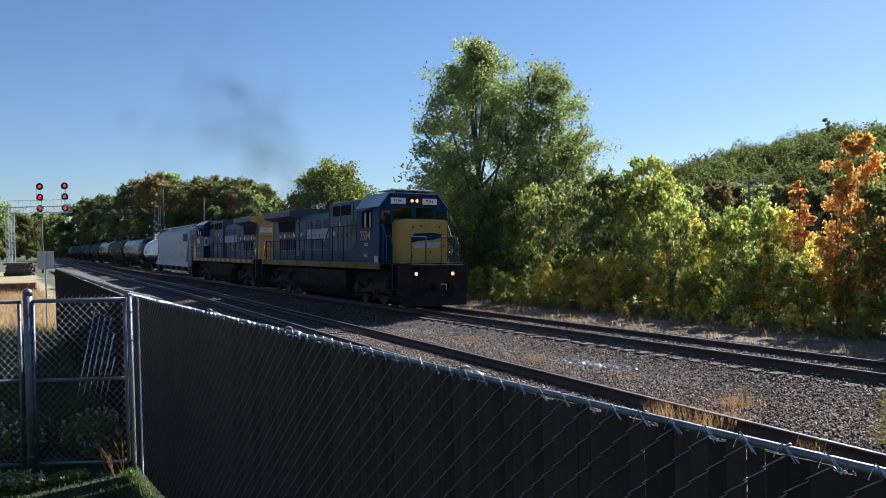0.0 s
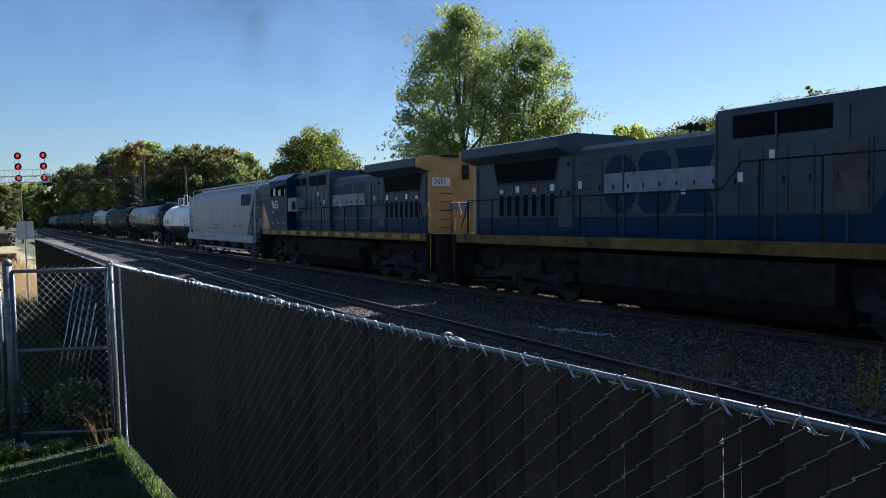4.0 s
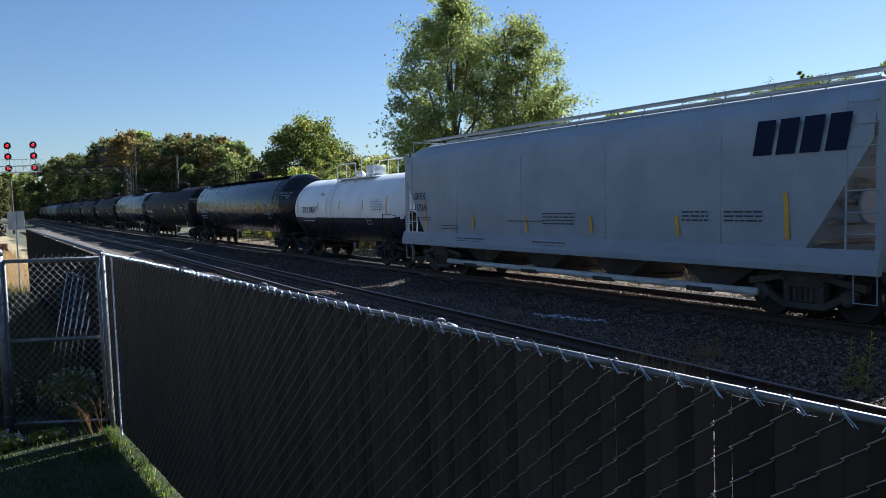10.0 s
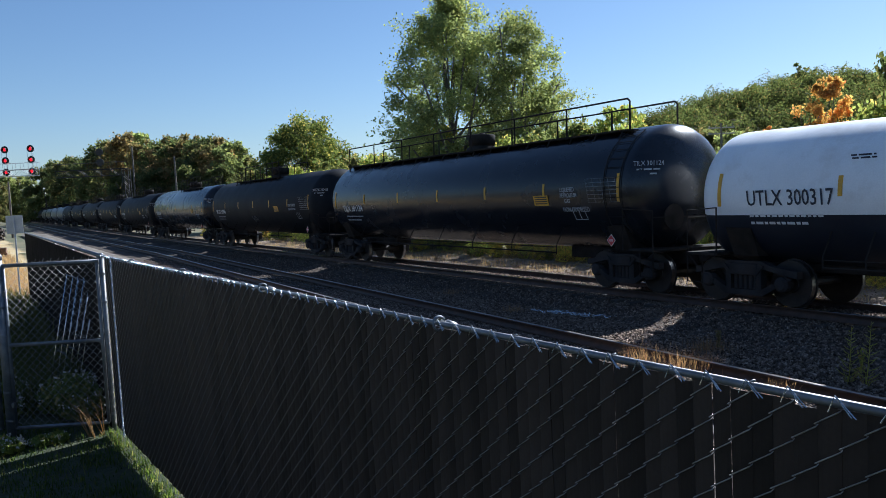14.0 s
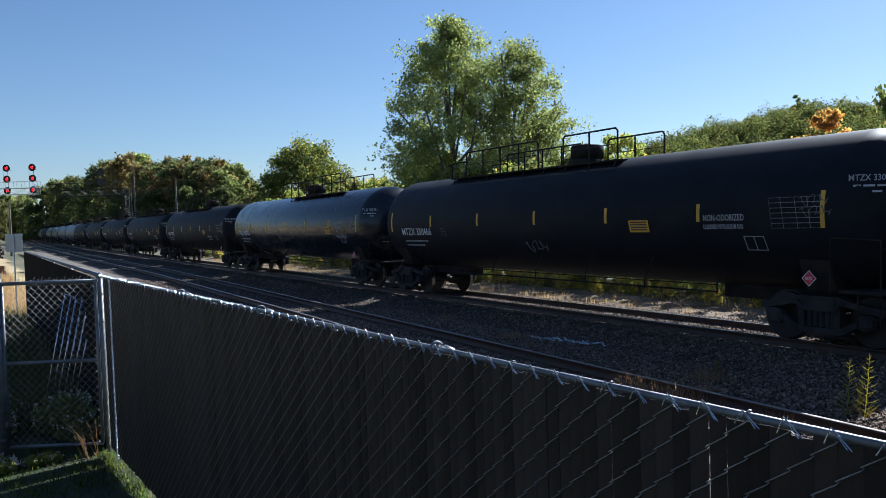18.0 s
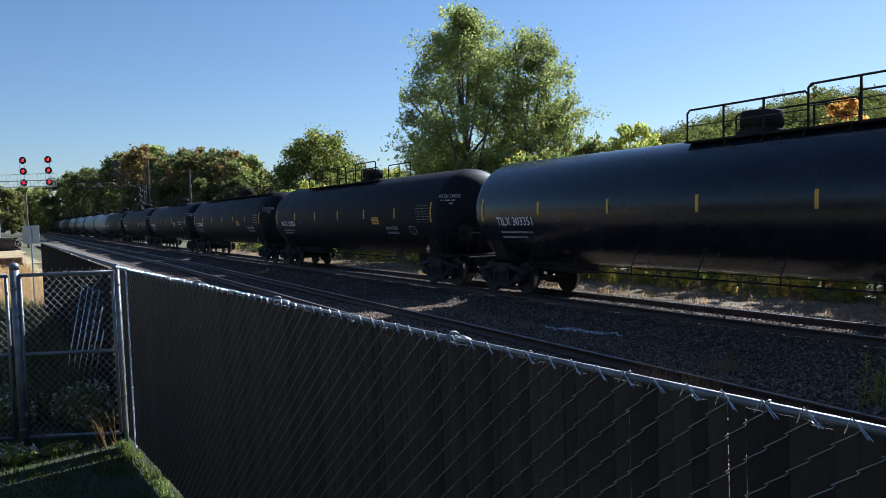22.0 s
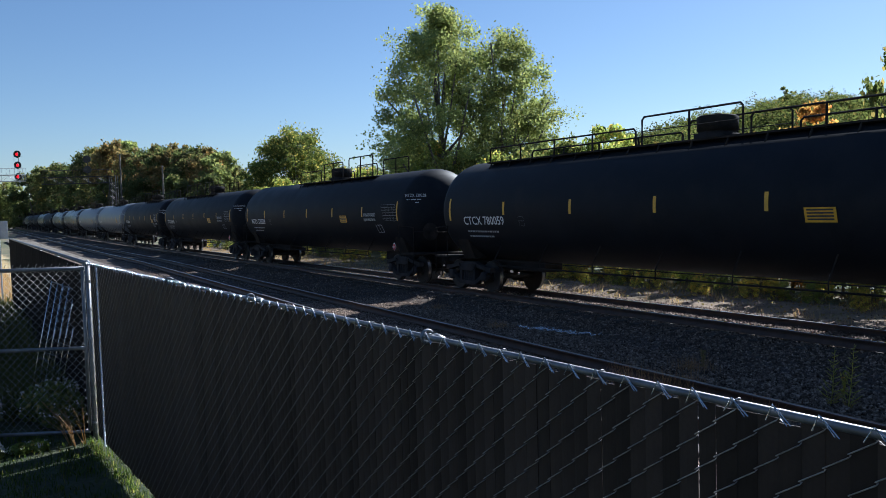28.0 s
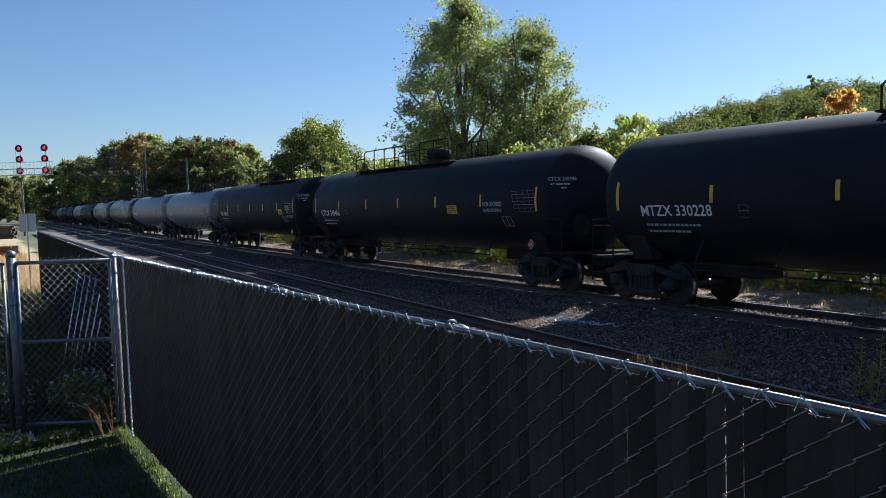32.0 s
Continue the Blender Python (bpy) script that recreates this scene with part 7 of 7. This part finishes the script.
for i in range(20):
    x, y = rg.uniform(-5.6, -3.5), rg.uniform(8.7, 9.9)
    if across(x, y) < -12.8:
        mound(x, y, rg.uniform(0.25, 0.5), rg.uniform(0.22, 0.34), 130 + i, "dark aster clump with small pale flowers", bloom=34)
for i, (x, y) in enumerate(((-4.22, 7.86), (-4.05, 7.76), (-4.36, 7.8), (-3.82, 7.96), (-3.7, 8.04))):
    mound(x, y, 0.15 if i < 3 else 0.1, 0.15 if i < 3 else 0.1, 170 + i, "low aster with pale flowers in a strip of sun", mat="leaf_green", bloom=60 if i < 3 else 24)
for i, (x, y) in enumerate(((-3.35, 8.1), (-3.42, 8.16), (-3.3, 8.2))):
    w = thing("dry_weed", "dry weed stalks leaning at the corner post", "weed", m=Matrix.Translation((x, y, lie(x, y))))
    for k in range(4):
        bm = bmesh.new()
        dx, dy, hh = rg.uniform(-0.3, 0.02), rg.uniform(-0.1, 0.1), rg.uniform(0.25, 0.5)
        tube(bm, [(0, 0, -0.03), (dx * 0.4, dy * 0.4, hh * 0.6), (dx, dy, hh)], [0.005, 0.004, 0.002], 4)
        part("stalk", bm, M["straw"], w)

# ---- signals, poles, sign ----
def disc_head(parent, x, z, lit, y=0.0, face=-1):
    bm = bmesh.new()
    lathe(bm, [(0, 0.55), (-0.02 * -face, 0.55), (0.05 * face, 0.55), (0.06 * face, 0.5)], "y", 20, (x, y, z))
    h = part("signal_head", bm, M["signal_black"], parent)
    bm = bmesh.new()
    lathe(bm, [(0.07 * face, 0.23), (0.09 * face, 0.2)], "y", 16, (x, y, z))
    part("signal_lens", bm, M["red_light"] if lit else M["glass"], h, "lit red lens" if lit else "")
    bm = bmesh.new()
    V8 = [(x + 0.32 * math.cos(a), y + face * (0.06 if k < 1 else 0.4), z + 0.32 * math.sin(a)) for k in range(2) for a in np.linspace(-0.3, math.pi + 0.3, 9)]
    vs = [bm.verts.new(p) for p in V8]
    for i in range(8):
        bm.faces.new((vs[i], vs[i + 1], vs[10 + i], vs[9 + i]))
    part("hood", bm, M["signal_black"], h)
    return h


def signal_bridge(name, x_post, x_end, y, z_beam, columns, lit, mat, label, face=-1):
    """A lattice mast with a trussed arm over the tracks and columns of round signal heads."""
    g = thing(name, label, "signal", m=pose(0, y, -0.5, 0, 0, 0))
    bm = bmesh.new()
    for dx in (-0.45, 0.45):
        for dy in (-0.45, 0.45):
            tube(bm, [(x_post + dx, dy, 0), (x_post + dx, dy, z_beam + 1.0)], 0.06, 5)
    n = int(z_beam / 0.9)
    for i in range(n):
        z0, z1 = i * z_beam / n, (i + 1) * z_beam / n
        for dy in (-0.45, 0.45):
            tube(bm, [(x_post - 0.45, dy, z0), (x_post + 0.45, dy, z1)], 0.03, 4)
            tube(bm, [(x_post + 0.45, dy, z0), (x_post - 0.45, dy, z1)], 0.03, 4)
    part("mast", bm, M[mat], g)
    bm = bmesh.new()
    for z in (z_beam, z_beam + 0.95):
        for dy in (-0.4, 0.4):
            tube(bm, [(x_post, dy, z), (x_end, dy, z)], 0.06, 5)
    k = max(3, int(abs(x_end - x_post) / 1.1))
    for i in range(k):
        a, b = x_post + (x_end - x_post) * i / k, x_post + (x_end - x_post) * (i + 1) / k
        for dy in (-0.4, 0.4):
            tube(bm, [(a, dy, z_beam if i % 2 else z_beam + 0.95), (b, dy, z_beam + 0.95 if i % 2 else z_beam)], 0.035, 4)
            tube(bm, [(b, dy, z_beam), (b, dy, z_beam + 0.95)], 0.035, 4)
    part("arm", bm, M[mat], g)
    bm = bmesh.new()
    for dy in (-0.5, 0.5):
        tube(bm, [(x_post, dy, z_beam + 1.95), (x_end, dy, z_beam + 1.95)], 0.025, 4)
        for i in range(k + 1):
            a = x_post + (x_end - x_post) * i / k
            tube(bm, [(a, dy, z_beam + 0.95), (a, dy, z_beam + 1.95)], 0.025, 4)
    part("walkway_rail", bm, M[mat], g)
    for cx, zs in columns:
        bm = bmesh.new()
        tube(bm, [(cx, 0.3, z_beam - 0.2), (cx, 0.3, max(zs) + 0.5)], 0.06, 6)
        for z in zs:
            tube(bm, [(cx - 0.6, 0.35, z - 0.3), (cx + 0.5, 0.35, z - 0.3)], 0.03, 4)
        tube(bm, [(cx - 0.75, 0.4, z_beam), (cx - 0.75, 0.4, max(zs) + 0.3)], 0.03, 4)
        part("signal_post", bm, M[mat], g)
        for z in zs:
            disc_head(g, cx, z, lit, -0.1 * -face, face)
    return g


signal_bridge("signal_bridge", -66.8, -57.3, 125, 9.0, ((-62.0, (13.05, 11.4, 9.65)), (-58.15, (13.05, 11.4, 9.65))), True, "signal_steel", "aluminium signal bridge with six lit red lights over the tracks")
signal_bridge("signal_bridge", -42.4, -52.4, 120, 8.2, ((-46.1, (11.7, 10.2)),), False, "signal_black", "dark signal bridge seen from behind, its lights turned away", 1)


def utility_pole(x, y, h, arms, label):
    p = thing("utility_pole", label, "pole", m=Matrix.Translation((x, y, lie(x, y) - 0.1)))
    bm = bmesh.new()
    tube(bm, [(0, 0, 0), (0, 0, h)], [0.17, 0.11], 8)
    part("pole", bm, M["bark"], p)
    for z in arms:
        bm = bmesh.new()
        box(bm, -1.5, 1.5, -0.06, 0.06, z - 0.07, z + 0.07)
        for k in (-1.35, -0.6, 0.6, 1.35):
            lathe(bm, [(z + 0.07, 0.04), (z + 0.2, 0.06), (z + 0.26, 0.03)], "z", 6, (k, 0, 0))
        part("crossarm", bm, M["old_wood"], p, "weathered grey crossarm")
    return p


utility_pole(-48.2, 140, 14.0, (), "bare wooden utility pole among the trees")
utility_pole(-35.3, 120, 10.6, (), "wooden utility pole behind the train")
utility_pole(34.15, 90, 9.5, (9.0, 8.35), "wooden utility pole with two crossarms")
utility_pole(-53.5, 108, 7.6, (), "slim dark pole beside the siding")

sg = thing("track_sign", "small metal sign seen from behind on a thin post", "sign", m=pose(-11.8, 24.0, lie(-11.8, 24.0), 0, 0, 8))
bm = boxes((-0.23, 0.23, -0.006, 0.006, 2.0, 2.53), bevel=0.003)
part("board", bm, M["sign_back"], sg)
bm = bmesh.new()
tube(bm, [(0.0, -0.03, -0.2), (0.0, -0.03, 2.5)], 0.024, 6)
part("post", bm, M["signal_steel"], sg)

# leaning frames by the fence
for i in range(4):
    w = 0.13
    f = thing("metal_frame", "bare metal bed-like frame leaning against the slatted fence", "frame", "leaning frames", m=pose(-4.44 + 0.045 * i, 9.42 + 0.05 * i, lie(-4.6, 9.4), 0, 13.0 + i * 0.3, 0))
    for dx in (0.0, w):
        bm = bmesh.new()
        tube(bm, [(dx, 0, 0), (dx, 0, 1.62 - 0.03 * i)], 0.008, 6)
        part("rail", bm, M["bright_steel"], f, "", True)
    for z in (0.72 + 0.05 * i, 1.61 - 0.03 * i):
        bm = bmesh.new()
        tube(bm, [(0, 0, z), (w, 0, z - 0.02)], 0.007, 6)
        part("crossbar", bm, M["galv"], f)


# stacks in the field
def stack(name, label, x, y, mat, n, size, turn, layers):
    t = thing(name, label, "stack", m=pose(x, y, lie(x, y), 0, 0, turn))
    r2 = random.Random(int(abs(x * 7)))
    for l in range(layers):
        for k in range(n):
            bm = bmesh.new()
            y0 = (k - n / 2) * size[1] * 1.15 + r2.uniform(-0.03, 0.03)
            a = r2.uniform(-0.25, 0.25)
            box(bm, -size[0] / 2 + a, size[0] / 2 + a, y0, y0 + size[1], l * size[2] * 1.06 + 0.0, l * size[2] * 1.06 + size[2], 0.01)
            part("bar", bm, M[mat], t)
    return t


stack("rail_stack", "heap of rusty rail offcuts in the dry grass", -26.8, 50, "rusty", 6, (2.6, 0.16, 0.15), 12, 5)
stack("tie_stack", "dark stack of used wooden ties", -48.2, 92, "tie", 5, (2.6, 0.24, 0.2), 5, 7)

# ---- small loose pieces of the track bed ----
tie_me = mesh_of(boxes((-0.115, 0.115, -1.3, 1.3, -0.17, 0.0), bevel=0.012), "tie", M["tie"])
spike_plate = mesh_of(boxes((-0.1, 0.1, -0.17, 0.17, 0.0, 0.02), bevel=0.004), "tie_plate", M["rail"])
rt = random.Random(4)
for trk, off, z, s0, s1 in ((main_track, lambda s: 0.0, -0.172, -62, 20), (siding, second, SZ - 0.205, -62, 20)):
    for s in np.arange(s0, s1, 0.53):
        x, y, h = on_line(float(s), off(float(s)) + rt.uniform(-0.05, 0.05))
        piece("tie", tie_me, trk, pose(x, y, z - rt.uniform(0, 0.015), 0, 0, math.degrees(h) + rt.uniform(-1.5, 1.5)))


def stones(name, n, seed, region, label, lo=0.014, hi=0.036):
    """Loose crushed stones lying on the bed."""
    rng = np.random.default_rng(seed)
    base = np.array([(1, 0, 0), (-0.8, 0.5, 0), (-0.7, -0.7, 0), (0, 0.2, 0.9), (0.2, -0.3, -0.7)])
    tri = np.array([(0, 1, 3), (1, 2, 3), (2, 0, 3), (1, 0, 4), (2, 1, 4), (0, 2, 4)])
    V, F = [], []
    for i in range(n):
        s, o, z = region(rng)
        x, y, h = on_line(s, o)
        q = rng.normal(size=(3, 3))
        q, _ = np.linalg.qr(q)
        r = rng.uniform(lo, hi)
        V.append(base @ q * r * rng.uniform(0.7, 1.2, 3) + np.array((x, y, z + r * 0.5 + 0.012)))
        F.append(tri + 5 * i)
    ob = new(name, arr_mesh(name, np.concatenate(V), np.concatenate(F), M["stone"]))
    return tagged(ob, label, "stones", kind="stuff")


def bed(rng):
    s = rng.uniform(-34, 13)
    a, b = second(s) - 1.9, 2.0
    o = rng.uniform(a, b)
    u = (o - (second(s) - 3.4)) / (6.8 - second(s))
    z = float(np.interp(u, (0, 0.14, 0.22, 0.42, 0.5, 0.62, 0.7, 0.8, 0.88, 1), (-0.75, -0.42, -0.37, -0.37, -0.42, -0.22, -0.2, -0.2, -0.22, -0.75)))
    return s, o, z


def close_bed(rng):
    s, o, z = bed(rng)
    return -9 + 23 * (s + 34) / 47, o, z


stones("ballast_stones", 40000, 3, bed, "loose crushed ballast stones between the tracks")
stones("near_ballast_stones", 120000, 6, close_bed, "brown crushed ballast stones lit by low sun", 0.017, 0.04)
stones("path_stones", 9000, 9, lambda rng: (rng.uniform(-50, 10), rng.uniform(3.3, 7.8), -0.52), "small pale stones strewn on the dirt path", 0.012, 0.035)
rl = np.random.default_rng(44)
L0 = []
for i in range(7000):
    x, y, _ = on_line(rl.uniform(-40, 10), 3.6 + 5.0 * rl.uniform() ** 0.6)
    L0.append((x, y, -0.475 + rl.uniform(0, 0.02)))
V, F = leaf_quads(rl, np.array(L0), 0.035)
tagged(new("fallen_leaves", arr_mesh("fallen_leaves", V, F, M["leaf_brown"])), "fallen brown leaves lying on the dirt path", "leaves", kind="stuff")
stones("shoulder_stones", 14000, 4, lambda rng: (rng.uniform(-60, -4), (lambda s: second(s) - rng.uniform(2.1, 5.3))(0) * 1.0, -0.24), "pale loose stones on the gravel shoulder", 0.02, 0.05)

WX = 9.5 * W2
# crinkled scrap wire on the ballast, and the twisted wire end at the fence's corner
rw = random.Random(12)
for k in range(11):
    w = thing("scrap_wire", "crinkled bright scrap wire lying on the ballast", "wire", "scrap wire", m=Matrix.Translation((2.6 + 0.11 * k + rw.uniform(-0.1, 0.1), 19.2 - 0.14 * k + rw.uniform(-0.15, 0.15), -0.37)))
    bm = bmesh.new()
    u, v, pts = 0.0, 0.0, []
    for j in range(16):
        pts.append((u, v, rw.uniform(0.01, 0.07)))
        u += rw.uniform(-0.02, 0.07)
        v += rw.uniform(-0.09, 0.06)
    tube(bm, pts, 0.0095, 5)
    part("strand", bm, M["bright_steel"], w)
bm = bmesh.new()
for k in range(2):
    tube(bm, [(WX + 0.009 * math.cos(z * 90 + k * math.pi), 0.009 * math.sin(z * 90 + k * math.pi), z) for z in np.arange(FLOW + 0.04, FTOP - 0.01, 0.014)], 0.0065, 5)
part("twisted_wire", bm, M["bright_steel"], fence, "bright twisted wire at the end of the mesh")

# slats of the near fence
def slat(half, low, high):
    """A strip bowed towards the eye."""
    bm = bmesh.new()
    out = [(half * u, 0.0045 * (1 - u * u) - 0.002) for u in (-1, -0.6, 0, 0.6, 1)]
    prism(bm, out + [(x, y - 0.0025) for x, y in out[::-1]], FLOW + low, FTOP - high, "z")
    return mesh_of(bm, "slat", M["slat"])


slat_me, slat_thin, slat_low = slat(0.0264, 0.085, 0.008), slat(0.0225, 0.085, 0.01), slat(0.0264, 0.08, 0.014)
for i in range(int(FLEN / W2)):
    x = (i + 0.5) * W2
    if x < 0.14 or abs(x - WX) < W2 / 2:
        continue
    me = slat_me if rt.random() < 0.6 else slat_low
    if i in (48, 57, 145):
        me = slat_thin
    piece("slat", me, fence, pose(x, rt.uniform(-0.0008, 0.0008), rt.uniform(-0.006, 0.004), 0, rt.uniform(-0.05, 0.05), rt.uniform(-2.5, 2.5)))
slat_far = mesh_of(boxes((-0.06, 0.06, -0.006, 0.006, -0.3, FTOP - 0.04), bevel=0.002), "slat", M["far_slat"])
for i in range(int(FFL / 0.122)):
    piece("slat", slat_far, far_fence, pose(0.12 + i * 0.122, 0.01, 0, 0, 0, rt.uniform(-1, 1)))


# ---- exhaust ----
smoke = thing("exhaust_smoke", "thin brown diesel smoke drifting off behind the locomotives", "smoke")
PUFFS = []
rp = random.Random(31)
rng = np.random.default_rng(77)
cloud = []
for i in range(6):
    d = rng.normal(size=(12500, 3)) * np.array((1.1, 0.5, 0.55))
    d = d[(abs(d[:, 0]) < 3.4) & (abs(d[:, 1]) < 0.85) & (abs(d[:, 2]) < 1.05)]
    V, F = leaf_quads(rng, d, 0.005)
    cloud.append(arr_mesh("puff", V, F, M["smoke"]))
for i in range(120):
    ob = new("puff", cloud[i % 6])
    ob.parent = smoke
    t0 = -4.4 + 2.6 * i / 64 if i < 64 else -1.6 + 4.4 * (i - 64) / 56
    PUFFS.append((ob, t0, -23.6 if i < 64 or rp.random() < 0.8 else -40.2, Vector((rp.gauss(0, 1), rp.gauss(0, 1), rp.gauss(0, 0.8)))))


# ---- what moves ----
def car_pose(c0, arm, back, t):
    s = c0 + gone(t)
    xa, ya, _ = on_line(s - arm)
    xb, yb, _ = on_line(s + arm)
    h = math.degrees(math.atan2(yb - ya, xb - xa)) + (180 if back else 0)
    return pose((xa + xb) / 2, (ya + yb) / 2, 0, 1.68 if back else -1.68, 0, h)


def motions():
    for car, c0, arm, back in TRAIN:
        walk(car, [(float(t), car_pose(c0, arm, back, t)) for t in range(33)])
    # smoke: carried inside the hood until it leaves the stack, then it climbs and spreads
    for ob, t0, c0, way in PUFFS:
        rows = []
        for k in range(65):
            t = k / 2
            x, y, h = on_line(c0 + gone(max(min(t, t0), 0)) + min(0, t0) * 6)
            d = max(0.0, t - t0)
            z = 2.95 if d == 0 else 3.5 + 3.6 * (1 - math.exp(-d / 1.5)) + 1.25 * d + 0.1 * d * d
            u = min(0.3 + 0.9 * d, 0.9 + 0.5 * d) if d else 0.0
            turn = 1 - math.exp(-d / 1.2)
            rows.append((t, pose(x - 0.3 * d + way.x * u, y + 0.25 * d + way.y * u, z + way.z * u * 0.9, 40 * way.x * turn, 50 * way.z * turn, math.degrees(h) + 80 * way.y * turn)))
        walk(ob, rows)
    # wheels of the cars that pass close by
    for car, c0, arm, back in TRAIN[:12]:
        for tr in car.children:
            if tr.name.split(".")[0] != "truck":
                continue
            for ws in tr.children:
                x, z = ws.location.x, ws.location.z
                rows = []
                for k in range(321):
                    a = math.degrees(gone(k / 10) / z) * (-1 if back else 1)
                    rows.append((k / 10, Matrix.Translation((x, 0, z)) @ Matrix.Rotation(radians(a), 4, "Y")))
                walk(ws, rows)


motions()
